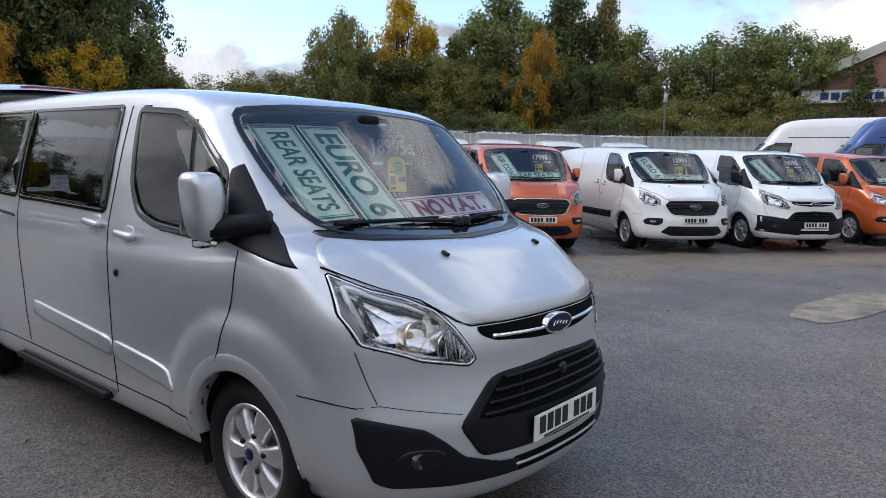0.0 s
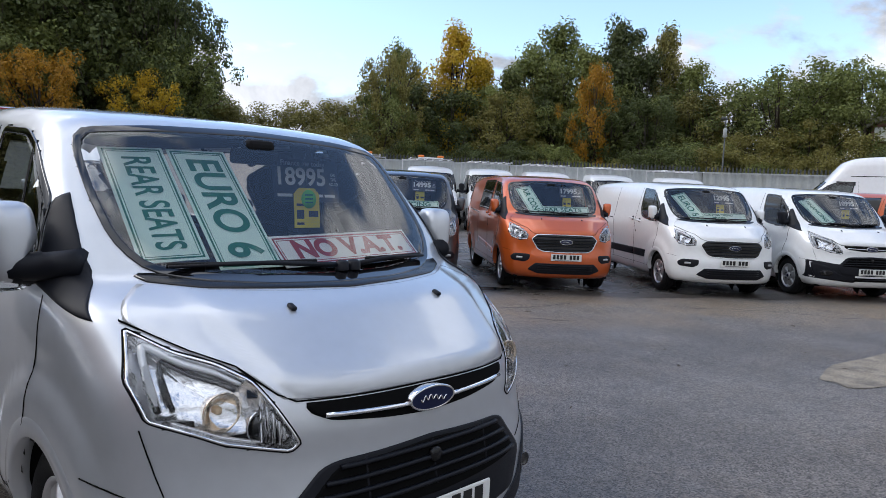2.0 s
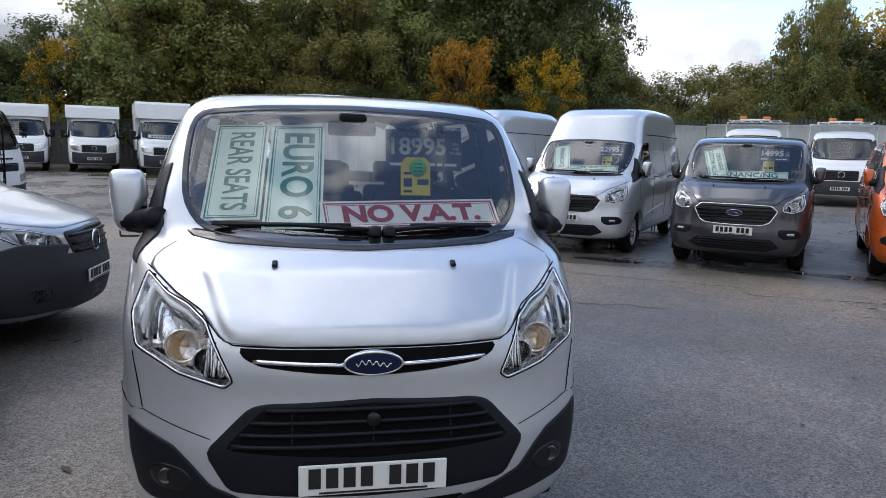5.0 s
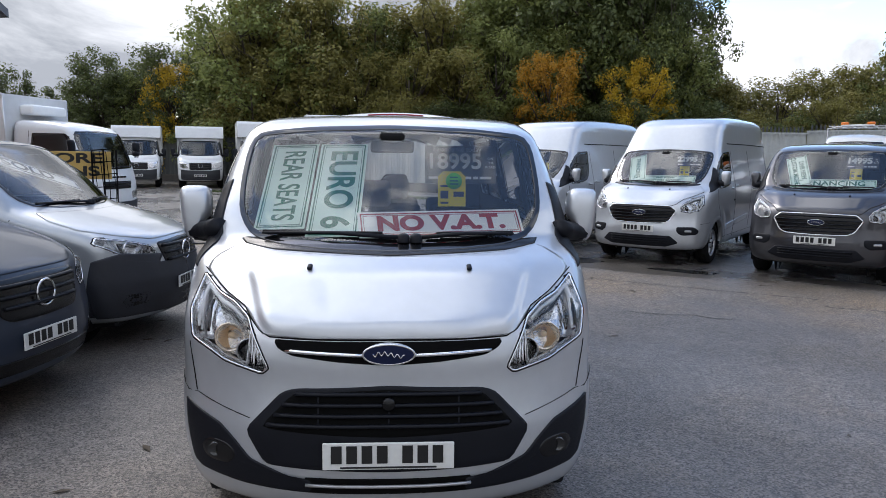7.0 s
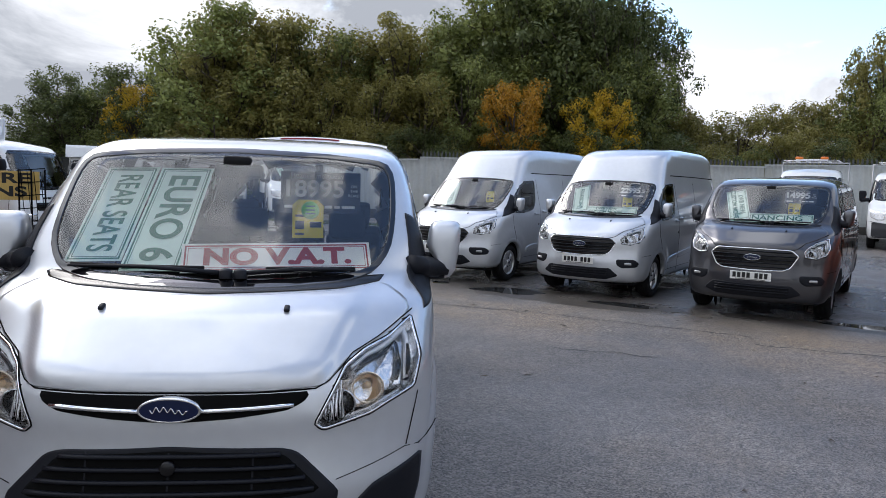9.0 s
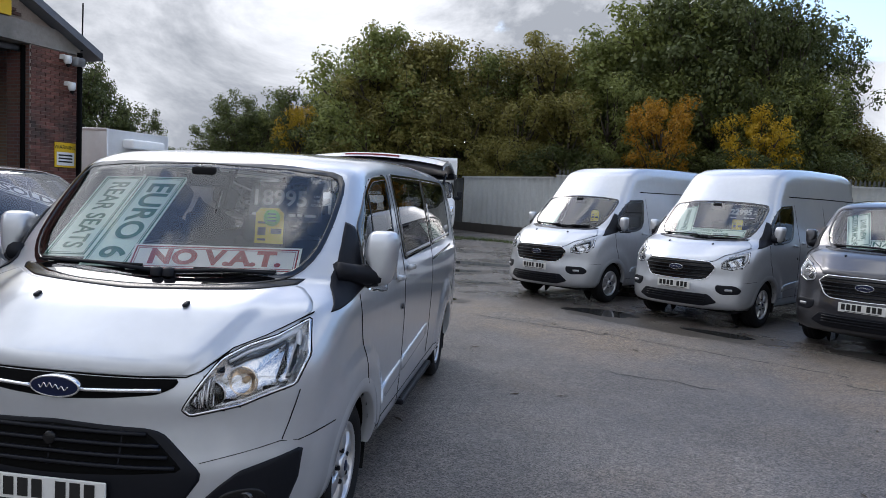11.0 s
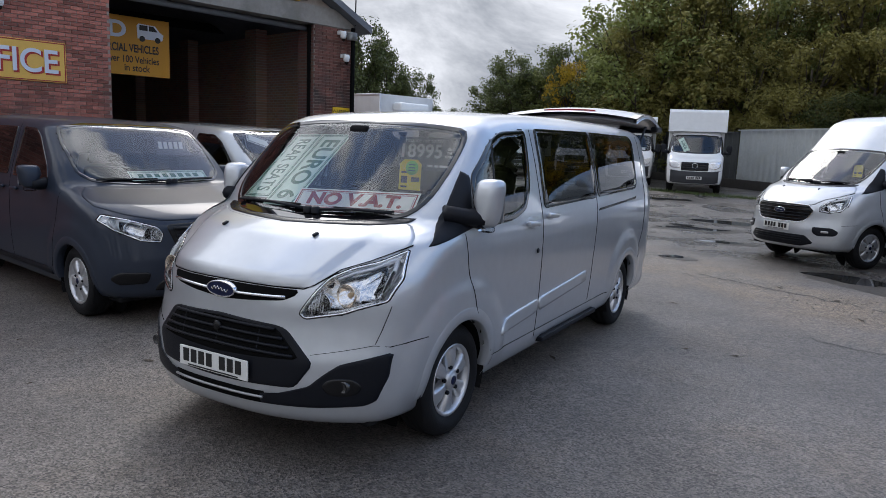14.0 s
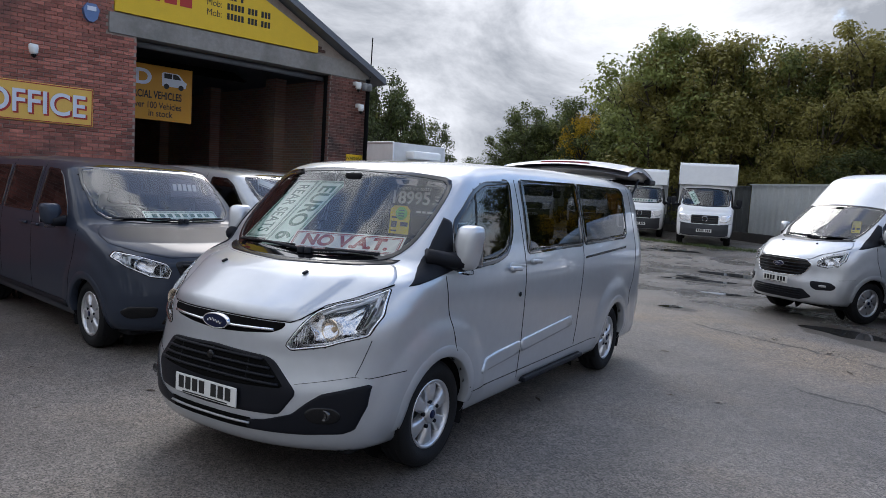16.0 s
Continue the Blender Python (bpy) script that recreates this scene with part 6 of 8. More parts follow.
    G = rounded([(0, 0.935), (0.40, 0.92), (0.43, 0.90), (0.36, 0.70), (0.30, 0.665), (0, 0.655), (-0.30, 0.665), (-0.36, 0.70), (-0.43, 0.90), (-0.40, 0.92)], 2, 90)
    V, F = patch(S, G, "front", 0.007, rings=4)
    mk("grille", V, F, GLOSS_BLACK, v)
    for z, hw in ((0.88, 0.37), (0.815, 0.35), (0.75, 0.33)):
        P = on_body(S, [(q, z) for q in np.linspace(-hw, hw, 16)], "front", np.full(16, 0.016))
        V, F = tube(P, 0.018, 6, flat=0.8)
        mk("grille_slat", V, F, BLACK_PLASTIC, v)
    o_ = on_body(S, [(0, 0.80)], "front", [0.03])[0]
    V, F = tube([(o_[0] + 0.085 * math.cos(u), o_[1], o_[2] + 0.085 * math.sin(u)) for u in np.linspace(0, 2 * np.pi, 30)], 0.009, 6)
    mk("badge", V, F, CHROME, v, "round chrome badge ring")
    P = rounded([(-0.55, 0.33), (-0.50, 0.42), (0.50, 0.42), (0.55, 0.33)], 1, 60)
    V, F = patch(S, P, "front", 0.008, rings=3)
    mk("lower_intake", V, F, GLOSS_BLACK, v)
    bar_plate(v, on_body(S, [(0, 0.53)], "front", [0.0])[0][1] - 0.014, 0.53)
    B = rounded([(0, 0.955), (0.45, 0.95), (0.70, 1.0), (0.86, 1.06), (0.86, 1.14), (0.76, 1.20), (0.4, 1.192), (0, 1.188), (-0.4, 1.192), (-0.76, 1.20), (-0.86, 1.14), (-0.86, 1.06), (-0.70, 1.0), (-0.45, 0.95)], 1, 110)
    V, F = patch(S, B, "front", 0.006, rings=12, sunk=0.015)
    mk("bonnet", V, F, coat, v)
    wipers(v, S, 1.235)
    part("underbody", box_bm(-0.78, 0.35, 0.20, 0.78, tail - 0.24, 0.34, 0.03), DARK, v)
    part("dashboard", box_bm(-0.78, 1.12, 0.80, 0.78, 1.70, 1.17, 0.08, 3), DARK, v, smooth=True)
    seats(v, (2.25, 3.2), 0.58, (-0.5, 0.5))
    return v


BLUE_GREY = mat("blue_grey_paint", (0.024, 0.031, 0.048), 0.42, 0.0, var=0.05, scale=1.5, coat=0.4, spec=0.2)
DARK_BUMPER = mat("dark_bumper", (0.022, 0.024, 0.032), 0.55, var=0.15, scale=6, bump=0.06, bscale=250)
dark_van = snub_van("dark_van", BLUE_GREY, BLUE_GREY, parked(-2.25, 2.05, 80), "dark blue-grey van with alloy wheels beside the workshop", "alloy", SNUB, 5.14)
two_tone = snub_van("two_tone_van", paint("pale_silver_paint", (0.42, 0.44, 0.46), 0.6, 0.36), DARK_BUMPER, parked(-2.0, 4.27, 86), "silver van with dark bumper and black wheels", "dark", SNUB, 5.14)

CAB = Shape(
    front=[(0.25, 0.12), (0.36, 0.03), (0.6, 0.0), (0.8, 0.03), (1.1, 0.09), (1.2, 0.17), (1.32, 0.45), (1.42, 0.58), (2.0, 0.95), (2.2, 1.12), (2.32, 1.5)],
    bow=[(0.2, 0.30), (1.2, 0.25), (1.6, 0.16), (2.4, 0.16)],
    roof=[(0.0, 2.30), (1.0, 2.32), (2.4, 2.36)],
    wide=[(0.3, 0.93), (0.6, 0.98), (1.0, 0.99), (1.3, 0.98), (1.7, 0.93), (2.1, 0.85), (2.4, 0.78)],
    taper=[(-0.2, 0.9), (0.4, 0.96), (1.0, 1.0), (2.4, 1.0)],
    length=2.35, axles=(1.0,), arch=0.42, low=0.32, lean=0.0, flare=0.012)
CWS = [(0, 1.40), (0.6, 1.42), (0.82, 1.46), (0.80, 1.9), (0.74, 2.06), (0, 2.09)]
CWS = CWS + [(-x, z) for x, z in CWS[::-1][1:-1]]
BOX_WHITE = mat("box_white", (0.74, 0.75, 0.75), 0.45, var=0.06, scale=0.8, dirt=(0.62, 0.62, 0.60), dscale=0.5)
AMBER = mat("amber_lens", (0.85, 0.22, 0.02), 0.3, coat=0.5)
_cabs = {}


def truck_cab(v, dark=True):
    """The cab of a light truck, with windows, grille, lamps, bumper, mirrors and front wheels."""
    if dark in _cabs:
        made = {}
        for o_ in _cabs[dark]:
            c = made[o_] = o_.copy()
            scene.collection.objects.link(c)
            c.parent = made.get(o_.parent, v)
        return
    S = CAB
    side_w = [(0.72, 1.42), (0.98, 1.95), (1.10, 2.05), (1.72, 2.06), (1.74, 1.36), (0.75, 1.34)]
    holes = [("front", shrink(rounded(CWS, 2, 70), 0.012)), ("side", shrink(rounded(side_w, 2, 50), 0.02)), ("arch", 1.0)]
    V, F = shell(S, 0, nf=50, nm=3, nr=30, around=110, holes=holes)
    mk("body", V, F, WHITE_PAINT, v)
    V, F = shell(S, 0.04, nf=20, nm=3, nr=12, around=60, holes=holes)
    mk("cabin_lining", V, [f[::-1] for f in F], DARK, v)
    glazed(v, S, "windscreen", CWS, "front", WINDSCREEN, 0.03, turns=2)
    for side in (-1, 1):
        glazed(v, S, "door_window", side_w, "side", TINTED, 0.02, side, 2)
        P = rounded([(0.47, 1.08), (0.50, 0.88), (0.70, 0.86), (0.86, 0.95), (0.88, 1.16), (0.70, 1.12)], 2, 50) * (side, 1)
        V, F = patch(S, P, "front", 0.006, rings=3)
        mk("headlight", V, F, LAMP_BOWL, v)
        mirror(v, 1.12, 0.85, 1.55, side, BLACK_PLASTIC, (0.20, 0.12, 0.34))
        wheel(v, 0.93 * side, 1.0, 0.345, side, 0.345, "steel")
    G = rounded([(-0.46, 1.10), (-0.46, 0.80), (0.46, 0.80), (0.46, 1.10)], 2, 60)
    V, F = patch(S, G, "front", 0.006, rings=3)
    mk("grille", V, F, GLOSS_BLACK, v)
    for z in (1.04, 0.96, 0.88):
        P = on_body(S, [(q, z) for q in np.linspace(-0.43, 0.43, 12)], "front", np.full(12, 0.012))
        V, F = tube(P, 0.016, 5)
        mk("grille_slat", V, F, BLACK_PLASTIC, v)
    B = rounded([(-0.97, 0.84), (-0.97, 0.36), (0.97, 0.36), (0.97, 0.84), (0.5, 0.78), (-0.5, 0.78)], 1, 90)
    V, F = patch(S, B, "front", 0.006, rings=6)
    mk("bumper", V, F, mat("grey_bumper", (0.035, 0.037, 0.042), 0.6, var=0.1), v)
    o_ = on_body(S, [(0, 0.97)], "front", [0.02])[0]
    V, F = tube([(o_[0] + 0.09 * math.cos(u), o_[1], o_[2] + 0.09 * math.sin(u)) for u in np.linspace(0, 2 * np.pi, 24)], 0.012, 5)
    mk("badge", V, F, CHROME, v)
    bar_plate(v, on_body(S, [(0, 0.55)], "front", [0.0])[0][1] - 0.014, 0.55)
    part("dashboard", box_bm(-0.82, 0.72, 0.95, 0.82, 1.15, 1.36, 0.06, 2), DARK, v)
    seats(v, (1.75,), 0.75, (-0.45, 0.45))
    _cabs[dark] = [o_ for o_ in v.children_recursive]


FLAT_CAB = Shape(
    front=[(0.3, 0.10), (0.42, 0.03), (0.7, 0.01), (1.05, 0.03), (1.25, 0.07), (1.4, 0.13), (2.15, 0.42), (2.28, 0.56), (2.38, 0.95)],
    bow=[(0.2, 0.20), (1.2, 0.18), (1.6, 0.13), (2.5, 0.14)],
    roof=[(0.0, 2.40), (0.6, 2.41), (1.9, 2.45)],
    wide=[(0.3, 0.96), (0.6, 1.0), (1.0, 1.01), (1.3, 1.0), (1.8, 0.95), (2.2, 0.89), (2.5, 0.83)],
    taper=[(-0.2, 0.93), (0.3, 0.985), (0.8, 1.0), (2.4, 1.0)],
    length=1.92, axles=(1.05,), arch=0.42, low=0.36, lean=0.0, flare=0.01)
FWS = [(0, 1.36), (0.7, 1.38), (0.87, 1.43), (0.85, 2.0), (0.78, 2.17), (0, 2.20)]
FWS = FWS + [(-x, z) for x, z in FWS[::-1][1:-1]]


def flat_cab(v):
    """An upright forward-control cab with a deep windscreen, dark bumper and pillar mirrors."""
    S = FLAT_CAB
    side_w = [(0.36, 1.42), (0.52, 2.02), (0.62, 2.12), (1.40, 2.13), (1.42, 1.36), (0.40, 1.34)]
    holes = [("front", shrink(rounded(FWS, 2, 70), 0.012)), ("side", shrink(rounded(side_w, 2, 50), 0.02)), ("arch", 1.05)]
    V, F = shell(S, 0, nf=60, nm=3, nr=30, around=130, holes=holes)
    mk("body", V, F, WHITE_PAINT, v)
    V, F = shell(S, 0.04, nf=20, nm=3, nr=12, around=60, holes=holes)
    mk("cabin_lining", V, [f[::-1] for f in F], DARK, v)
    glazed(v, S, "windscreen", FWS, "front", WINDSCREEN, 0.03, turns=2)
    for side in (-1, 1):
        glazed(v, S, "door_window", side_w, "side", TINTED, 0.02, side, 2)
        P = rounded([(0.50, 0.86), (0.52, 0.70), (0.84, 0.72), (0.93, 0.80), (0.93, 0.90), (0.7, 0.88)], 2, 50) * (side, 1)
        V, F = patch(S, P, "front", 0.006, rings=3)
        mk("headlight", V, F, LAMP_BOWL, v)
        mirror(v, 1.16, 0.30, 1.82, side, BLACK_PLASTIC, (0.17, 0.12, 0.34))
        wheel(v, 0.95 * side, 1.05, 0.36, side, 0.36, "steel")
        for line in ([(0.30, 1.35), (0.33, 0.9), (0.55, 0.62)], [(1.48, 2.18), (1.50, 0.60)]):
            V, F = ribbon(S, line, "side", 0.008, 0.003, side)
            mk("door_gap", V, F, SEAM, v)
    G = rounded([(-0.52, 1.10), (-0.48, 0.93), (0.48, 0.93), (0.52, 1.10)], 2, 60)
    V, F = patch(S, G, "front", 0.006, rings=3)
    mk("grille", V, F, GLOSS_BLACK, v)
    for k in range(5):
        q = -0.26 + 0.13 * k
        P = on_body(S, [(q - 0.045, 1.19), (q + 0.045, 1.19)], "front", np.full(2, 0.006))
        V, F = tube(P, 0.022, 5)
        mk("badge_bar", V, F, GLOSS_BLACK, v)
    for z in (1.06, 1.00):
        P = on_body(S, [(q, z) for q in np.linspace(-0.46, 0.46, 12)], "front", np.full(12, 0.012))
        V, F = tube(P, 0.014, 5)
        mk("grille_slat", V, F, BLACK_PLASTIC, v)
    B = rounded([(-0.99, 0.68), (-0.99, 0.38), (0.99, 0.38), (0.99, 0.68), (0.5, 0.64), (-0.5, 0.64)], 1, 90)
    V, F = patch(S, B, "front", 0.02, rings=6)
    mk("bumper", V, F, MATS["grey_bumper"], v)
    wipers(v, S, 1.40)
    bar_plate(v, on_body(S, [(0, 0.52)], "front", [0.0])[0][1] - 0.03, 0.52)
    part("dashboard", box_bm(-0.86, 0.40, 0.95, 0.86, 0.80, 1.34, 0.06, 2), DARK, v)
    seats(v, (1.35,), 0.80, (-0.5, 0.5))


def rear_axle(v, y, r=0.345):
    for side in (-1, 1):
        wheel(v, 0.92 * side, y, r, side, r, "steel")


def box_truck(x, y, yaw, label, luton=True, fridge=False, z1=3.3):
    v = empty("box_truck", parked(x, y, yaw))
    tagged(v, label, "truck", "box trucks by the fence" if luton else "")
    if luton:
        truck_cab(v)
    else:
        flat_cab(v)
    if luton:
        pts = [(0.98, 2.20), (1.16, z1 - 0.10), (1.26, z1), (5.3, z1), (5.3, 0.95), (2.4, 0.95), (2.4, 2.20)]
    else:
        pts = [(1.95, 1.0), (1.95, z1), (6.8, z1), (6.8, 1.0)]
    n = len(pts)
    V = [(-1.01, a, b) for a, b in pts] + [(1.01, a, b) for a, b in pts]
    F = [tuple(range(n))[::-1], tuple(range(n, 2 * n))] + [(i, (i + 1) % n, (i + 1) % n + n, i + n) for i in range(n)]
    b = mk("cargo_box", V, F, BOX_WHITE, v, "white cargo box", smooth=False)
    for s_ in (-1, 1):
        part("box_rail", box_bm(1.0 * s_ - 0.02, 1.27 if luton else 1.97, z1 - 0.05, 1.0 * s_ + 0.022, 5.3 if luton else 6.8, z1 + 0.012, 0.01), BOX_WHITE if luton else ALLOY, b)
        post = [(1.0 * s_, a + d, c) for (a, c), d in zip(pts[:2], (0.004, 0.004))]
        V, F = tube(post, 0.018, 6)
        mk("corner_post", V, F, BOX_WHITE if luton else ALLOY, b)
    if fridge:
        part("fridge_unit", box_bm(-0.55, 1.62, z1 - 0.42, 0.55, 1.97, z1 - 0.20, 0.06, 3), CARD_WHITE, b, smooth=True)
    part("chassis", box_bm(-0.45, 1.9, 0.5, 0.45, 5.3, 0.8), DARK, v)
    rear_axle(v, 4.6)
    return v


box_truck(-11.3, 28.7, 17, "white box truck with dark bumper before the fence", z1=2.72)
box_truck(-8.6, 28.8, 15, "white box truck with dark bumper before the fence", z1=2.72)
truck_2 = box_truck(-5.38, 26.4, 14, "white box truck with dark bumper before the fence", z1=2.85)
truck_1 = box_truck(-2.2, 23.6, 12, "white box truck with mint card before the fence", z1=3.0)
box_truck(-6.2, 13.6, 78, "white refrigerated box truck beside the workshop", False, True, 2.95)


def tipper(x, y, yaw, beacon=True):
    v = empty("tipper_truck", parked(x, y, yaw))
    tagged(v, "white tipper truck with amber beacon behind the row" if beacon else "white tipper truck behind the row", "truck", "trucks behind the row")
    truck_cab(v)
    for s_ in (-1, 1):
        part("side_board", box_bm(1.0 * s_ - 0.025, 2.5, 1.05, 1.0 * s_ + 0.025, 4.75, 1.5, 0.01), BOX_WHITE, v)
    part("tipper_bed", box_bm(-1.0, 2.5, 0.95, 1.0, 4.75, 1.05, 0.01), BOX_WHITE, v)
    V, F = tube([(-0.98, 2.5, 1.0), (-0.98, 2.5, 2.55), (0.98, 2.5, 2.55), (0.98, 2.5, 1.0)], 0.03, 6)
    mk("ladder_frame", V, F, STEEL, v)
    # ladder rack over the cab
    for y_ in (1.15, 2.3):
        V, F = tube([(-0.78, y_, 2.34), (-0.78, y_, 2.56), (0.78, y_, 2.56), (0.78, y_, 2.34)], 0.018, 6)
        mk("rack_hoop", V, F, STEEL, v)
    for q_ in np.linspace(-0.75, 0.75, 6):
        part("rack_slat", box_bm(q_ - 0.03, 1.10, 2.555, q_ + 0.03, 2.45, 2.585, 0.008), BOX_WHITE, v)
    if beacon:
        part("light_bar", box_bm(-0.45, 1.25, 2.58, 0.45, 1.45, 2.62, 0.015), CARD_WHITE, v)
        for q in (-0.36, 0.36):
            part("beacon", box_bm(q - 0.11, 1.24, 2.61, q + 0.11, 1.46, 2.70, 0.03, 2), AMBER, v, "amber beacon", smooth=True)
    part("chassis", box_bm(-0.4, 1.9, 0.5, 0.4, 4.7, 0.8), DARK, v)
    rear_axle(v, 4.0)


for k, (x, y) in enumerate(((13.6, 17.9), (15.6, 16.2), (17.5, 14.9), (19.3, 13.6), (21.2, 12.0), (23.4, 10.2))):
    tipper(x, y, YAW, k in (0, 1))


def more_vans_board():
    b = empty("roadside_board", pose(-5.95, 11.0, -0.031, 0, 0, 14))
    tagged(b, "yellow sign board with black letters on a dark wire cage", "sign")
    part("panel", box_bm(-0.95, -0.02, 1.24, 0.56, 0.02, 1.76, 0.004), mat("board_yellow", (0.62, 0.42, 0.12), 0.5, var=0.08), b)
    for txt, z, q in (("MORE", 1.625, 0.0), ("VANS", 1.385, -0.02)):
        lettering("lettering", txt, 0.25, INK, pose(-0.16 + q, -0.024, z, 90, 0, 0), b, stretch=1.72, bold=0.008)
    for x in (-0.9, 0.24, 0.44, 0.66):
        V, F = tube([(x, -0.06 if x > 0 else 0.05, 0), (x, -0.06 if x > 0 else 0.05, 1.80 if x > 0 else 1.74)], 0.016, 6)
        mk("cage_post", V, F, SEAM, b)
    for z in np.linspace(0.15, 1.78, 8):
        V, F = tube([(0.24, -0.06, z), (0.66, -0.06, z + 0.04)], 0.009, 5)
        mk("cage_rail", V, F, SEAM, b)
    for x in np.linspace(0.29, 0.61, 4):
        V, F = tube([(x, -0.075, 0.15), (x + 0.03, -0.075, 1.0), (x - 0.02, -0.075, 1.76)], 0.007, 5)
        mk("cage_wire", V, F, SEAM, b)


more_vans_board()

# ---- far right: high vans, brick unit, lamp post ----
BLUE = paint("blue_paint", (0.012, 0.045, 0.22), 0.2, 0.35)
custom("high_van", HIGH, BLUE, parked(18.4, 3.9, -165) @ Matrix.Diagonal((1.05, 1.1, 1.17, 1)), "blue high-roof van behind the row", "new", False, group=ROW, quality=0.45)
custom("high_van", HIGH, WHITE_PAINT, parked(20.6, 6.6, -165) @ Matrix.Diagonal((1.05, 1.1, 1.17, 1)), "white high-roof van behind the row", "new", False, group=ROW, quality=0.45, trim=False)


def far_unit():
    """The brick unit with a fascia sign beyond the fence."""
    m = Matrix.Translation((41.3, 9.2, -0.04)) @ Matrix.Rotation(radians(-79), 4, "Z")
    w = empty("brick_unit", m)
    tagged(w, "brick industrial unit with pale fascia and blue sign", "building")
    ap = 9.0
    wall_piece("front_wall", [(0, 0), (18, 0), (18, 6.1), (ap, 10.2), (0, 6.1)], 0, 0.3, FAR_BRICK, w)
    wall_piece("side_wall", [(0, 0), (0.3, 0), (0.3, 6.1), (0, 6.1)], 0.3, 20, FAR_BRICK, w)
    for a, b in (((-0.3, 6.0), (ap, 10.25)), ((ap, 10.25), (18.3, 6.0))):
        V = [(a[0], -0.25, a[1]), (b[0], -0.25, b[1]), (b[0], 20, b[1]), (a[0], 20, a[1])]
        V += [(x, y, z + 0.55) for x, y, z in V]
        mk("roof", V, [(3, 2, 1, 0), (4, 5, 6, 7), (0, 1, 5, 4), (1, 2, 6, 5), (2, 3, 7, 6), (3, 0, 4, 7)], mat("cream_fascia", (0.5, 0.47, 0.42), 0.6, var=0.1), w, smooth=False)
    sg = part("fascia_sign", box_bm(0.15, -0.16, 5.28, 9.0, -0.02, 6.0, 0.01), CARD_WHITE, w)
    bm = bmesh.new()
    for k in range(7):
        box_bm(1.1 + 0.52 * k, -0.175, 5.46, 1.1 + 0.52 * k + 0.40, -0.155, 5.84, bm=bm)
    part("sign_bars", bm, BLUE_INK, sg)
    part("notice", box_bm(3.6, -0.04, 3.9, 4.1, 0.0, 4.5), CARD_WHITE, w)


far_unit()


def far_shed():
    """A low dark ribbed roof beyond the hedge."""
    v = empty("shed", pose(16.5, 45.5, -0.04, 0, 0, -10))
    tagged(v, "dark ribbed shed roof beyond the hedge", "building")
    part("wall", box_bm(0, 0.3, 0, 16, 10, 3.6), FENCE_BASE, v)
    V = [(-0.3, 0, 6.7), (16.3, 0, 3.6), (16.3, 10.3, 3.6), (-0.3, 10.3, 6.7)]
    V += [(x, y, z + 0.16) for x, y, z in V]
    mk("roof", V, [(0, 1, 2, 3), (7, 6, 5, 4), (0, 4, 5, 1), (1, 5, 6, 2), (2, 6, 7, 3), (3, 7, 4, 0)], ROOF_EDGE, v, smooth=False)
    for k in range(5):
        V, F = tube([(-0.3, -0.02 - 0.02 * k, 6.66 - 0.13 * k), (16.3, -0.02 - 0.02 * k, 3.56 - 0.13 * k)], 0.04, 5)
        mk("roof_rib", V, F, ROOF_EDGE, v)


far_shed()
lp = empty("lamp_post", pose(31.6, 12.9, -0.04))
tagged(lp, "tall grey lamp post with two heads behind the fence", "street lamp")
V, F = tube([(0, 0, 0), (0, 0, 2.5), (0, 0, 5.6)], [0.055, 0.045, 0.03], 8)
mk("pole", V, F, PALISADE, lp)
part("lamp_head", box_bm(-0.35, -0.10, 5.57, 0.0, 0.10, 5.68, 0.03), PALISADE, lp)
V, F = lathe([(4.75, 0.04), (4.8, 0.11), (5.0, 0.08), (5.15, 0.10), (5.2, 0.04)], 12, "z")
mk("camera_housing", V, F, SHEET, lp)


def verge():
    """A thin strip of grass along the edge of the yard before the trucks."""
    r = np.random.RandomState(8)
    VV, FF = [], []
    for k in range(2600):
        q = r.rand()
        x, y = -8.0 + 9.5 * q + r.normal(0, 0.12), 26.0 - 3.6 * q + r.normal(0, 0.16) + 0.25 * math.sin(9 * q)
        z, a, h = float(ground_z(x, y)), r.uniform(0, 6.3), r.uniform(0.03, 0.13)
        o = len(VV)
        VV += [(x - 0.012 * math.cos(a), y - 0.012 * math.sin(a), z), (x + 0.012 * math.cos(a), y + 0.012 * math.sin(a), z), (x + r.normal(0, 0.03), y + r.normal(0, 0.03), z + h)]
        FF.append((o, o + 1, o + 2))
    tagged(mk("grass", VV, FF, mat("grass_blades", (0.07, 0.10, 0.025), 0.7, var=0.35, scale=3), smooth=False), "thin strip of grass at the edge of the asphalt", "grass", kind="stuff")


verge()


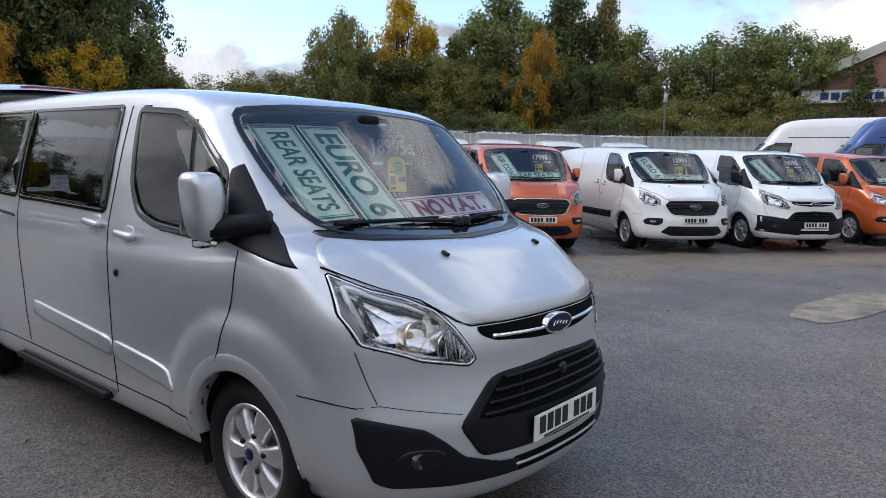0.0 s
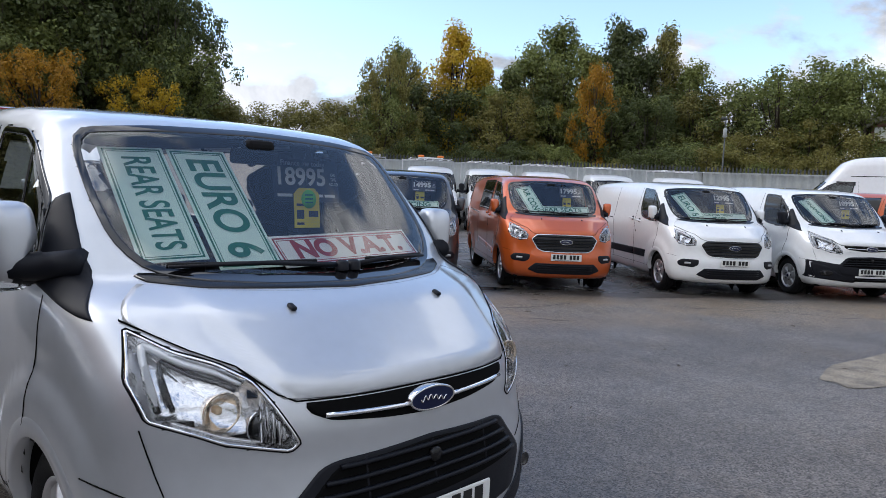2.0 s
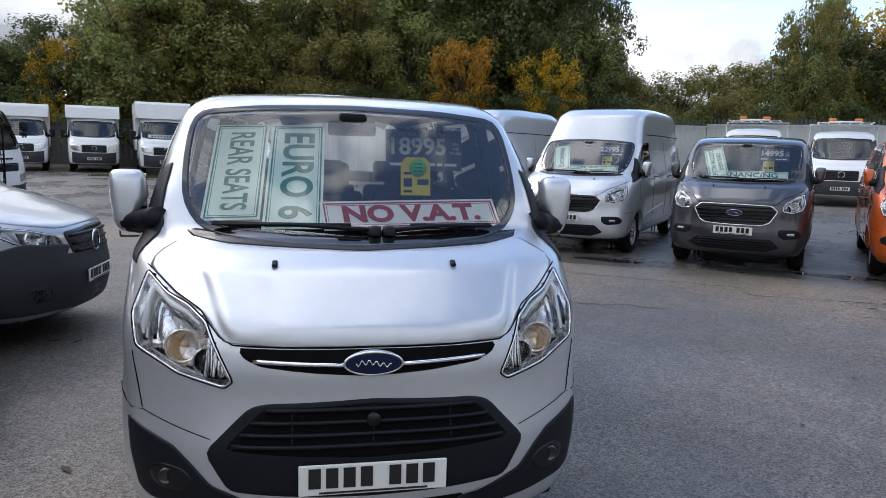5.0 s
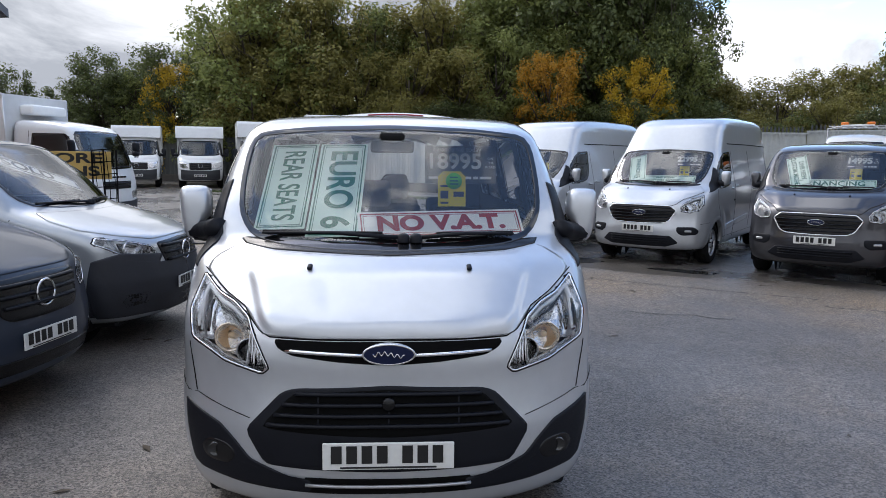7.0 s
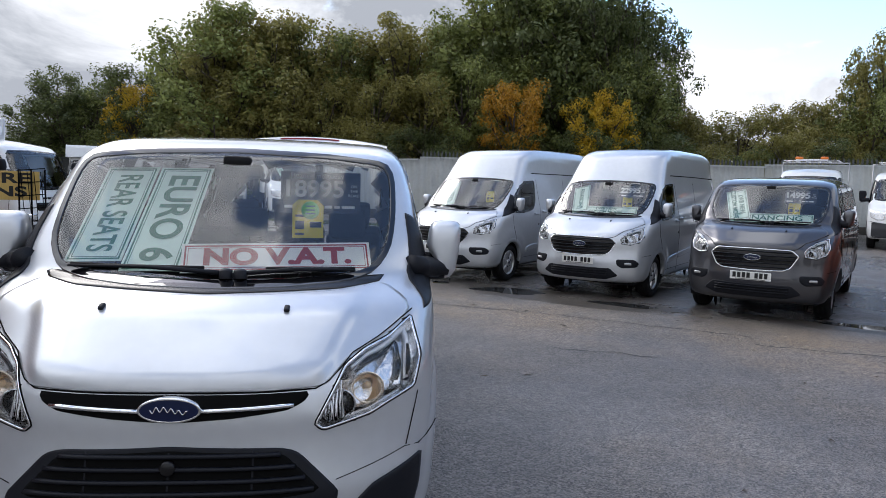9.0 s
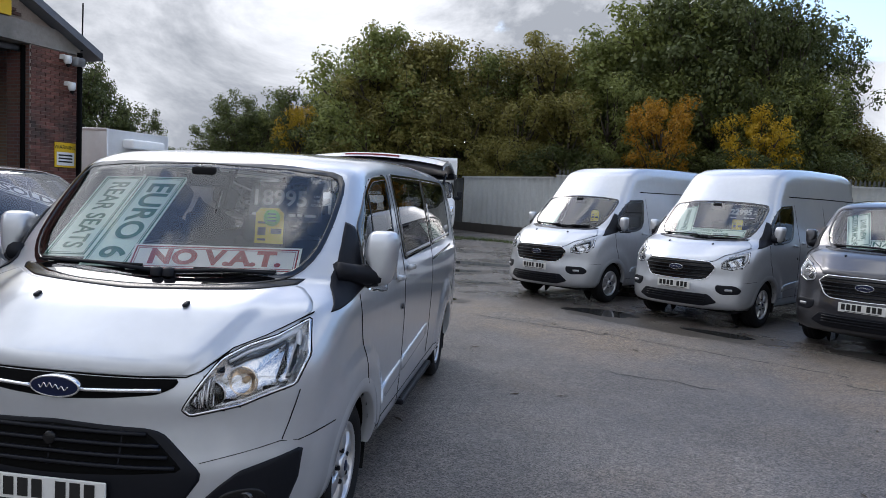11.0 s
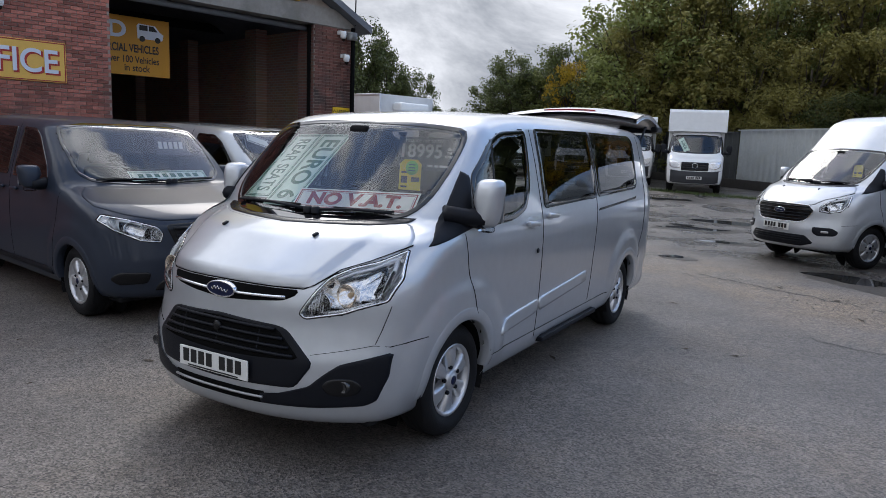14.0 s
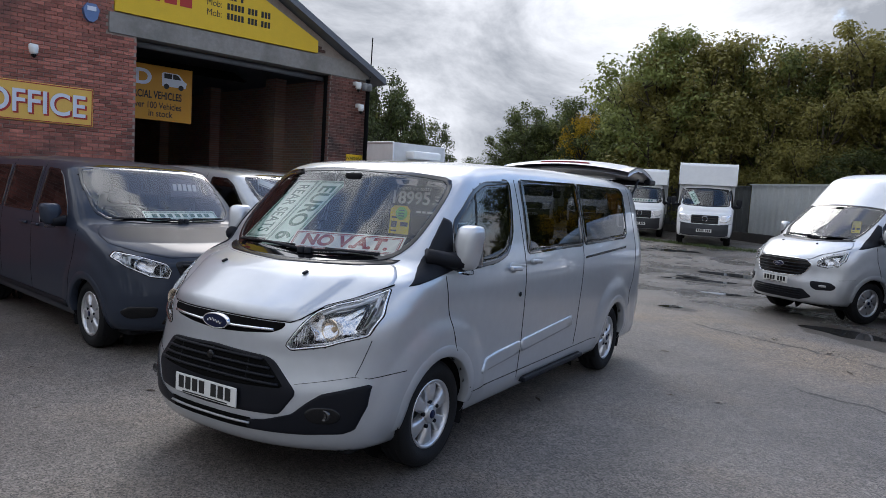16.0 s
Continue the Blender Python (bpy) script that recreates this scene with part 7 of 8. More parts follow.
# ---- trees ----
def leaf_mat(name, a, b, orange=None):
    """Leaves: each leaf takes a colour between two, and lets some light through."""
    m = bpy.data.materials.new(name)
    m.use_nodes = True
    nt, ln = m.node_tree, m.node_tree.links.new
    bs = nt.nodes["Principled BSDF"]
    geo, info, add, ramp = (nt.nodes.new(k) for k in ("ShaderNodeNewGeometry", "ShaderNodeObjectInfo", "ShaderNodeMath", "ShaderNodeValToRGB"))
    noise_ = nt.nodes.new("ShaderNodeTexNoise")
    co = nt.nodes.new("ShaderNodeTexCoord")
    noise_.inputs["Scale"].default_value = 0.55
    ln(co.outputs["Object"], noise_.inputs["Vector"])
    mul = nt.nodes.new("ShaderNodeMath")
    mul.operation = "MULTIPLY_ADD"
    mul.inputs[1].default_value = 0.5
    ln(geo.outputs["Random Per Island"], mul.inputs[0]), ln(noise_.outputs["Fac"], mul.inputs[2])
    add.operation = "MULTIPLY_ADD"
    add.inputs[1].default_value = 0.35
    ln(info.outputs["Random"], add.inputs[0]), ln(mul.outputs[0], add.inputs[2])
    ramp.color_ramp.elements[0].position, ramp.color_ramp.elements[0].color = 0.35, (*a, 1)
    ramp.color_ramp.elements[1].position, ramp.color_ramp.elements[1].color = 1.15 if not orange else 0.85, (*b, 1)
    if orange:
        e = ramp.color_ramp.elements.new(1.0)
        e.color = (*orange, 1)
    ln(add.outputs[0], ramp.inputs["Fac"])
    ln(ramp.outputs["Color"], bs.inputs["Base Color"])
    bs.inputs["Roughness"].default_value = 0.5
    bs.inputs["Specular IOR Level"].default_value = 0.3
    tr, mx = nt.nodes.new("ShaderNodeBsdfTranslucent"), nt.nodes.new("ShaderNodeMixShader")
    ln(ramp.outputs["Color"], tr.inputs["Color"])
    mx.inputs[0].default_value = 0.4
    ln(bs.outputs["BSDF"], mx.inputs[1]), ln(tr.outputs["BSDF"], mx.inputs[2])
    ln(mx.outputs["Shader"], nt.nodes["Material Output"].inputs["Surface"])
    return m


LEAVES = {
    "green": leaf_mat("green_leaves", (0.034, 0.050, 0.016), (0.24, 0.27, 0.08)),
    "dark": leaf_mat("dark_leaves", (0.018, 0.028, 0.010), (0.125, 0.15, 0.05)),
    "olive": leaf_mat("olive_leaves", (0.052, 0.055, 0.016), (0.26, 0.235, 0.065)),
    "yellow": leaf_mat("yellow_leaves", (0.10, 0.10, 0.016), (0.58, 0.40, 0.03)),
    "orange": leaf_mat("orange_leaves", (0.10, 0.085, 0.018), (0.46, 0.25, 0.025)),
}
BARK = mat("bark", (0.07, 0.055, 0.042), 0.9, var=0.3, scale=3, bump=0.6, bscale=14)
_trees = {}


def tree_mesh(seed, leaves=15000, squat=False, spire=False):
    """A tree one metre high: trunk, limbs and leaf clumps, as two meshes' data."""
    r = np.random.RandomState(seed)
    V, F = [], []

    def add(pts, rad, sides=6):
        v, f = tube(pts, rad, sides)
        F.extend(tuple(i + len(V) for i in q) for q in f)
        V.extend(map(tuple, v))

    lean = r.normal(0, 0.03, 2)
    base = 0.06 if squat else 0.1 if spire else 0.2
    trunk = [(lean[0] * t + 0.012 * math.sin(5 * t + seed), lean[1] * t + 0.012 * math.cos(4 * t), t) for t in np.linspace(0, 0.8, 9)]
    add(trunk, np.linspace(0.022, 0.006, 9))
    clumps = []
    count = 30 if not squat else 26
    for k in range(count):
        t = base + (0.90 - base) * (k + r.rand()) / count
        a = k * 2.4 + r.normal(0, 0.5)
        wide = (0.30 if not squat else 0.46) * math.sqrt(max(0.05, 1 - ((t - 0.48) / 0.58) ** 2)) * r.uniform(0.5, 1.1)
        if spire:
            wide = 0.40 * max(0.04, 1.0 - t) ** 1.0 * r.uniform(0.5, 1.15)
        p0 = np.array([lean[0] * t * 0.8, lean[1] * t * 0.8, max(0.05, t - 0.24)])
        p1 = np.array([wide * math.cos(a) + lean[0] * t, wide * math.sin(a) + lean[1] * t, t + r.normal(0, 0.03)])
        mid = (p0 + p1) / 2 + (0, 0, -0.03)
        add([p0, mid, p1], [0.009, 0.006, 0.002], 5)
        clumps += [p1, p1 * 0.72 + mid * 0.28 + r.normal(0, 0.015, 3)]
        for _ in range(3):
            q = p1 + r.normal(0, 0.05, 3) + (0, 0, 0.02)
            add([p1 * 0.6 + mid * 0.4, q], [0.003, 0.001], 4)
            clumps.append(q)
    # upright shoots along the top
    for k in range(9):
        q = np.array([r.normal(0, 0.10), r.normal(0, 0.10), 0]) * (0.35 if spire else 1.0)
        q[2] = 0.93 - 1.6 * (q[0] ** 2 + q[1] ** 2) + r.uniform(-0.05, 0.05)
        add([(q[0] * 0.5, q[1] * 0.5, q[2] - 0.2), q + (0, 0, 0.03)], [0.004, 0.001], 4)
        clumps += [q, q + (r.normal(0, 0.012), r.normal(0, 0.012), 0.035)]
    wood = (V, F)
    C = np.array(clumps)
    pick = r.randint(0, len(C), leaves)
    size = r.uniform(0.016, 0.040, len(C)) * (1.0 if not squat else 1.25)
    N3 = r.normal(0, 1, (leaves, 3))
    N3 *= np.minimum(1, 1.7 / (np.linalg.norm(N3, axis=1, keepdims=True) + 1e-9))
    P = C[pick] + N3 * (size[pick][:, None] + 0.006) * (1, 1, 0.85)
    # leaves face outwards and upwards from their clump
    up = N3 / (np.linalg.norm(N3, axis=1, keepdims=True) + 1e-9) + (0, 0, 0.55) + r.normal(0, 0.45, (leaves, 3))
    up /= np.linalg.norm(up, axis=1, keepdims=True) + 1e-9
    A = np.cross(up, r.normal(0, 1, (leaves, 3)))
    A /= np.linalg.norm(A, axis=1, keepdims=True) + 1e-9
    B = np.cross(up, A)
    s = r.uniform(0.006, 0.0135, (leaves, 1))
    LV = np.stack([P - A * s, P + B * s * 0.55, P + A * s, P - B * s * 0.55], 1).reshape(-1, 3)
    LF = np.arange(leaves * 4).reshape(-1, 4)
    return wood, (LV, LF)


def tree(x, y, h, kind="green", variant=0, spread=1.0, squat=False, z=-0.06, spire=False):
    key = (variant, squat, spire)
    if key not in _trees:
        wood, leaf = tree_mesh(11 + variant * 7 + (100 if squat else 200 if spire else 0), squat=squat, spire=spire)
        _trees[key] = (wood, leaf, {})
    wood, leaf, cache = _trees[key]
    t = empty("bush" if squat else "tree", pose(x, y, z, 0, 0, random.uniform(0, 360)) @ Matrix.Diagonal((h * spread, h * spread, h, 1)))
    words = {"green": "green leafy", "dark": "dark green leafy", "olive": "olive green leafy", "yellow": "yellowing autumn", "orange": "orange autumn"}[kind]
    tagged(t, words + (" bush along the fence" if squat else " tree behind the fence"), "bush" if squat else "tree", "trees behind the fence")
    if "wood" not in cache:
        cache["wood"] = mk("trunk", *wood, BARK, t).data
    else:
        new("trunk", cache["wood"]).parent = t
    if kind not in cache:
        me = bpy.data.meshes.new("crown")
        LV, LF = leaf
        me.vertices.add(len(LV)), me.loops.add(LF.size), me.polygons.add(len(LF))
        me.vertices.foreach_set("co", LV.ravel())
        me.loops.foreach_set("vertex_index", LF.ravel().astype(np.int32))
        me.polygons.foreach_set("loop_start", np.arange(0, LF.size, 4, dtype=np.int32))
        me.update(calc_edges=True)
        me.materials.append(LEAVES[kind])
        cache[kind] = me
    new("crown", cache[kind]).parent = t
    return t


# skyline: degrees to the left of +y seen from the yard, and degrees of height
SKY_LINE = [(40, 6.5), (36, 7), (33, 5.5), (31, 3), (27.5, 3), (25.6, 4.6), (23, 6.9), (20.2, 7.6), (18.2, 7.0), (17.2, 8.1), (16.6, 8.3), (15.6, 9.6), (13.3, 12.4), (11.5, 13.4), (9, 12.8), (6.5, 12), (3, 12.2), (-2, 12.9), (-7, 13.4), (-10.2, 14.3), (-13, 15.1), (-17, 15.3), (-19.5, 15.0), (-21.3, 13.4), (-22.6, 11.0), (-24, 7.5), (-26, 6.4), (-29, 6.2), (-33, 6.4), (-34.6, 8.5), (-36, 11.0), (-37, 11.6), (-38.5, 9.8), (-40, 12.4), (-42.1, 13.1), (-44, 11.5), (-45.3, 9.8), (-47, 12.4), (-49.8, 13.4), (-52, 11.8), (-53.8, 13.4), (-56, 13), (-58.4, 13.2), (-60, 11.6), (-61.5, 9.4), (-65, 9.5), (-66.5, 10.5), (-70, 10.8), (-75, 10.2), (-78, 9), (-84, 8.4)]


def fence_reach(a, cx, cy):
    """How far the fence lies along a bearing."""
    d = np.array([-math.sin(radians(a)), math.cos(radians(a))])
    best = 30.0
    for p, q in zip(FENCE_LINE[:-1], FENCE_LINE[1:]):
        p, q = np.array(p, float) - (cx, cy), np.array(q, float) - (cx, cy)
        e = q - p
        det = d[0] * -e[1] + e[0] * d[1]
        if abs(det) > 1e-9:
            u, w = (p[0] * -e[1] + e[0] * p[1]) / det, (d[0] * p[1] - d[1] * p[0]) / det
            if u > 0 and 0 <= w <= 1:
                best = u
    return best


def plant():
    rnd = random.Random(5)
    az = np.array([a for a, _ in SKY_LINE])[::-1]
    el = np.array([e for _, e in SKY_LINE])[::-1]
    cx, cy, eye = 0.0, -2.3, 1.68
    k = 0
    for layer, (dist, step, drop) in enumerate(((38.5, 2.9, 0.0), (36.3, 4.0, 3.6), (43.0, 7.5, 0.8))):
        a = 39.0 - layer * 1.1
        while a > -84:
            d = max(dist + rnd.uniform(-1, 1) + (5.0 if a < -37 else 0), fence_reach(a, cx, cy) + 2.6)
            e = float(np.interp(a, az, el)) - rnd.uniform(0, 1.6) - drop
            near = min(float(np.interp(a + q, az, el)) for q in (-3.4, -1.7, 0, 1.7, 3.4))
            e = min(e, near + 1.4)
            if -63.5 < a < -36:
                e = min(e, 8.4 - 0.5 * layer)
            if e > 4.6:
                h = eye + d * math.tan(radians(e))
                kind = rnd.choice(["green", "green", "dark", "olive", "dark", "green"])
                if -6 < a < 12 and kind == "dark":
                    kind = "olive"
                if -36 < a < -25:
                    kind = "olive"
                x, y = cx - d * math.sin(radians(a)), cy + d * math.cos(radians(a))
                tree(x, y, h, kind, k % 5, rnd.uniform(0.85, 1.15) * (1.25 if h < 6.5 else 1.0), h < 6.0)
                k += 1
            a -= step * rnd.uniform(0.8, 1.2)
    # undergrowth that hangs over the fence
    a = 27.0
    while a > -84:
        d = max(34.0 + rnd.uniform(-0.6, 0.8) + (4.0 if a < -37 else 0), fence_reach(a, cx, cy) + 3.9)
        tree(cx - d * math.sin(radians(a)), cy + d * math.cos(radians(a)), rnd.uniform(3.6, 4.8), rnd.choice(["dark", "green", "olive", "dark"]), k % 3, rnd.uniform(1.1, 1.5), True)
        k += 1
        a -= rnd.uniform(2.6, 3.4)
    for a, e, d, kind, sp in ((-12.0, 8.4, 33.5, "orange", 0.8), (-19.3, 7.4, 33.5, "yellow", 0.85), (17.6, 6.8, 40.5, "yellow", 0.8), (-54.6, 10.2, 40.4, "orange", 0.5), (11.3, 12.9, 38.0, "green", 1.1), (-38.0, 10.8, 38.0, "olive", 0.6), (-17.4, 16.4, 37.0, "dark", 0.9), (-19.9, 14.6, 36.4, "dark", 0.62), (-20.6, 10.5, 36.0, "green", 0.7), (-14.4, 16.6, 38.0, "dark", 0.95), (-21.2, 13.2, 38.5, "dark", 0.7), (-10.5, 15.2, 38.5, "green", 0.95), (22.0, 7.3, 44.0, "dark", 1.0)):
        d = max(d, fence_reach(a, cx, cy) + 1.6)
        h = 1.68 + d * math.tan(radians(e))
        tree(cx - d * math.sin(radians(a)), cy + d * math.cos(radians(a)), h, kind, k % 5, sp)
        k += 1
    # upright crowns that stand apart above the hedge
    for a, e, d, kind, sp in ((-38.4, 11.2, 43.0, "green", 0.6), (-40.4, 8.8, 42.0, "olive", 0.8), (-43.3, 12.6, 43.5, "yellow", 0.85), (-45.6, 10.6, 44.5, "yellow", 0.8), (-47.8, 9.8, 43.0, "green", 0.9), (-49.8, 11.6, 45.0, "green", 0.9), (-51.6, 13.0, 44.0, "green", 0.95), (-53.8, 11.4, 43.0, "green", 0.9), (-56.3, 13.4, 45.0, "dark", 0.9), (-58.4, 11.6, 44.0, "dark", 0.8), (-60.2, 12.8, 45.0, "olive", 0.65), (-62.2, 10.4, 44.0, "green", 0.9)):
        d = max(d, fence_reach(a, cx, cy) + 3.5)
        tree(cx - d * math.sin(radians(a)), cy + d * math.cos(radians(a)), 1.68 + d * math.tan(radians(e)), kind, k % 4, sp, spire=True)
        k += 1
    # trees all round, on the side that the camera has its back to
    for k2 in range(16):
        a = 100 + k2 * 11 + rnd.uniform(-3, 3)
        d = rnd.uniform(36, 44)
        tree(d * math.sin(radians(a)), -2 + d * math.cos(radians(a)), rnd.uniform(6.5, 10), rnd.choice(["green", "dark", "olive"]), k2 % 5, 1.2)
    # the dark tree behind the workshop
    for x, y, h in ((-15.2, 19.4, 6.4), (-17.6, 21.5, 6.0), (-14.3, 19.9, 6.2), (-16.2, 20.6, 6.2), (-13.3, 20.5, 5.4), (-12.6, 21.2, 4.4)):
        tree(x, y, h, "dark", 3, 0.82)


plant()


# ---- cards in the windscreens ----
def card_pose(a, b, c, inset=0.03):
    """A pose from three corners: x runs from a to b, y towards c, moved into the cabin."""
    a, b, c = (Vector(q) for q in (a, b, c))
    x = (b - a).normalized()
    z = x.cross(c - a).normalized()
    y = z.cross(x)
    o = a + (b - a) / 2 + (c - a) / 2 - z * inset
    return Matrix(((x.x, y.x, z.x, o.x), (x.y, y.y, z.y, o.y), (x.z, y.z, z.z, o.z), (0, 0, 0, 1))), (b - a).length, (c - a).length


def price_card(m, digits, small=True, name="price_card", group=""):
    p = part(name, box_bm(-0.21, -0.11, -0.004, 0.21, 0.11, 0.0, 0.0), NAVY)
    p.matrix_world = m
    tagged(p, "dark navy price card with white numerals in the windscreen", "price card", group)
    lettering("lettering", digits, 0.125, WHITE_INK, pose(-0.04, 0.015, 0.002), p, stretch=1.06, bold=0.006 if group else 0.003)
    lettering("lettering", "Finance me today", 0.040, WHITE_INK, pose(-0.02, 0.088, 0.002), p)
    for q, t in ((0.035, "ON"), (0.01, "THE"), (-0.015, "ROAD")):
        lettering("lettering", t, 0.022, WHITE_INK, pose(0.175, q, 0.002), p)
    bm = bmesh.new()
    for x0, x1 in ((-0.19, -0.10), (0.02, 0.06), (0.07, 0.10), (0.11, 0.18)):
        box_bm(x0, -0.085, 0.0, x1, -0.070, 0.0015, bm=bm)
    part("small_print_bars", bm, WHITE_INK, p)
    part("strap", box_bm(-0.006, 0.11, -0.003, 0.006, 0.24, -0.001), CLEAR, p)
    return p


def tag_card(m, sticker=True, group=""):
    bm = bmesh.new()
    pts = [(-0.08, -0.10), (0.08, -0.10), (0.08, 0.07), (0.05, 0.10), (-0.05, 0.10), (-0.08, 0.07)]
    n = len(pts)
    t = mk("cover_tag", [(x, y, 0) for x, y in pts] + [(x, y, -0.003) for x, y in pts], [tuple(range(n)), tuple(range(2 * n - 1, n - 1, -1))] + [(i, i + n, (i + 1) % n + n, (i + 1) % n) for i in range(n)], YELLOW_CARD, smooth=False)
    bm.free()
    t.matrix_world = m
    tagged(t, "yellow hanging tag with green round sticker" if sticker else "yellow hanging tag with dark print", "tag", group)
    bm = bmesh.new()
    box_bm(-0.065, -0.055, 0.0, -0.02, -0.01, 0.0012, bm=bm)
    for y in (-0.085, 0.01):
        box_bm(-0.065, y, 0.0, -0.02, y + 0.012, 0.0012, bm=bm)
    box_bm(0.01, -0.045, 0.0, 0.07, -0.015, 0.0012, bm=bm)
    part("print_bars", bm, NAVY, t)
    if sticker:
        V, F = lathe([(0.0, 0.047), (0.002, 0.047), (0.002, 0.0005)], 24, "z")
        mk("round_sticker", V + (0.012, 0.045, 0.0), F, LIME, t)
        bm = bmesh.new()
        for y in (0.062, 0.042, 0.024):
            box_bm(-0.012, y, 0.0, 0.036, y + 0.008, 0.003, bm=bm)
        part("sticker_bars", bm, GREEN_INK, t)
    part("strap", box_bm(-0.004, 0.10, -0.003, 0.004, 0.20, -0.001), CLEAR, t)
    return t


m, w, h = card_pose((-0.395, 1.34, 1.762), (-0.423, 0.775, 1.303), (-0.135, 1.335, 1.775))
sign_card("window_card", w, h, "EURO 6", GREEN_INK, m, GREEN_INK, 0.20, CARD_GREEN, 0.90, 0.005, "mint card with green letters behind the windscreen", "card")
m, w, h = card_pose((-0.665, 1.38, 1.762), (-0.69, 0.875, 1.336), (-0.41, 1.35, 1.765))
sign_card("window_card", w, h, "REAR SEATS", GREEN_INK, m, GREEN_INK, 0.16, CARD_GREEN, 0.64, 0.003, "mint card with green letters behind the windscreen", "card")
m, w, h = card_pose((-0.16, 0.748, 1.303), (0.672, 0.862, 1.318), (-0.16, 0.872, 1.42))
sign_card("window_card", w, h, "NO V.A.T.", RED_INK, m, RED_INK, 0.13, CARD_WHITE, 1.15, 0.006, "white card with red letters on the dashboard", "card")
m, w, h = card_pose((0.187, 1.43, 1.53), (0.605, 1.46, 1.53), (0.19, 1.465, 1.745), 0.0)
price_card(m, "18995")
m, w, h = card_pose((0.255, 1.352, 1.40), (0.42, 1.365, 1.40), (0.258, 1.37, 1.60), 0.0)
tag_card(m)


def cards_in(van, upright, flat, price, up_first=True, flat_size=None, up_size=0.2, tag=True):
    """The cards of a parked van: one leaning upright, one along the dashboard, a price and a tag."""
    M, g = van.matrix_world if van.matrix_world != Matrix() else van.matrix_basis, "cards in the parked vans"
    if upright:
        m, w, h = card_pose((-0.65, 1.33, 1.74), (-0.47, 0.80, 1.32), (-0.37, 1.31, 1.76))
        sign_card("window_card", w, h * 1.0, upright[0], GREEN_INK, M @ m, GREEN_INK, None, CARD_GREEN, 1.0, 0.003, "mint card with green letters behind the windscreen", "card", lines=[(t, up_size if len(upright) == 1 else up_size * 0.55, 0, (len(upright) - 1 - 2 * k) * 0.05) for k, t in enumerate(upright)])["group"] = g
    if flat:
        m, w, h = card_pose((-0.42, 0.785, 1.30), (0.62, 0.84, 1.312), (-0.42, 0.89, 1.42))
        n = len(flat)
        sign_card("window_card", w, h, flat[0], GREEN_INK, M @ m, GREEN_INK, None, CARD_GREEN, 1.25, 0.002, "mint card with green letters on the dashboard", "card", lines=[(t, flat_size or (0.115 if n == 1 else 0.06), 0, (n - 1 - 2 * k) * 0.03) for k, t in enumerate(flat)])["group"] = g
    if price:
        m, w, h = card_pose((0.17, 1.28, 1.56), (0.61, 1.30, 1.56), (0.17, 1.38, 1.77), 0.0)
        price_card(M @ m, price, group=g)
    if tag:
        m, w, h = card_pose((0.24, 1.28, 1.40), (0.40, 1.29, 1.40), (0.24, 1.30, 1.58), 0.0)
        tag_card(M @ m, False, g)


for van, up, flat, price, us in ((row[0], ("AUTO",), None, None, 0.18), (row[1], ("FINANCING",), ("LWB NEW", "CUSTOM MODEL"), "22995", 0.10), (row[2], ("LWB NEW", "CUSTOM MODEL"), ("FINANCING",), "14995", 0.17), (row[3], ("AIR CON",), ("REAR SEATS",), "17995", 0.15), (row[4], ("EURO 6",), ("CUSTOM TREND", "MODEL"), "12995", 0.17), (row[5], ("FINANCING",), None, "10995", 0.11), (row[6], None, ("NO ULEZ CHARGE",), None, 0.1)):
    cards_in(van, up, flat, price, up_size=us, flat_size=0.085 if flat == ("NO ULEZ CHARGE",) else None)


# cards in the trucks and in the vans by the workshop
m, w, h = card_pose((-0.66, 0.93, 1.92), (-0.40, 0.64, 1.47), (-0.46, 0.93, 1.98))
sign_card("window_card", w, h, "EURO6", GREEN_INK, truck_1.matrix_basis @ m, GREEN_INK, 0.15, CARD_GREEN, 0.8, 0.003, "mint card with green letters behind a truck windscreen", "card")
m, w, h = card_pose((-0.60, 0.66, 1.46), (0.62, 0.66, 1.46), (-0.60, 0.74, 1.60))
c = sign_card("window_card", w, h, "", GREEN_INK, truck_2.matrix_basis @ m, GREEN_INK, 0.1, CARD_WHITE, 1.0, 0.0, "white card with green print behind a truck windscreen", "card", lines=[])
bm = bmesh.new()
for k in range(9):
    box_bm(-0.5 + k * 0.11, -0.03, 0.0, -0.43 + k * 0.11, 0.03, 0.002, bm=bm)
part("print_bars", bm, GREEN_INK, c)
m, w, h = card_pose((-0.58, 1.62, 1.70), (0.40, 1.20, 1.36), (-0.50, 1.74, 1.80))
sign_card("sold_card", w, h, "SOLD", INK, two_tone.matrix_basis @ m, INK, 0.15, CARD_WHITE, 1.5, 0.004, "white card with black letters behind the windscreen", "card")
m, w, h = card_pose((-0.25, 1.10, 1.27), (0.60, 1.12, 1.28), (-0.25, 1.22, 1.36))
c = sign_card("window_card", w, h, "", GREEN_INK, dark_van.matrix_basis @ m, GREEN_INK, 0.1, CARD_GREEN, 1.0, 0.0, "mint card with green print on a dashboard", "card", lines=[])
bm = bmesh.new()
for k in range(8):
    box_bm(-0.34 + k * 0.088, -0.028, 0.0, -0.285 + k * 0.088, 0.028, 0.002, bm=bm)
part("print_bars", bm, GREEN_INK, c)
m, w, h = card_pose((0.22, 1.52, 1.50), (0.60, 1.54, 1.50), (0.22, 1.58, 1.68), 0.0)
c = part("price_card", box_bm(-0.2, -0.1, -0.004, 0.2, 0.1, 0.0), NAVY)
c.matrix_world = dark_van.matrix_basis @ m
tagged(c, "dark navy price card behind the windscreen", "price card")
bm = bmesh.new()
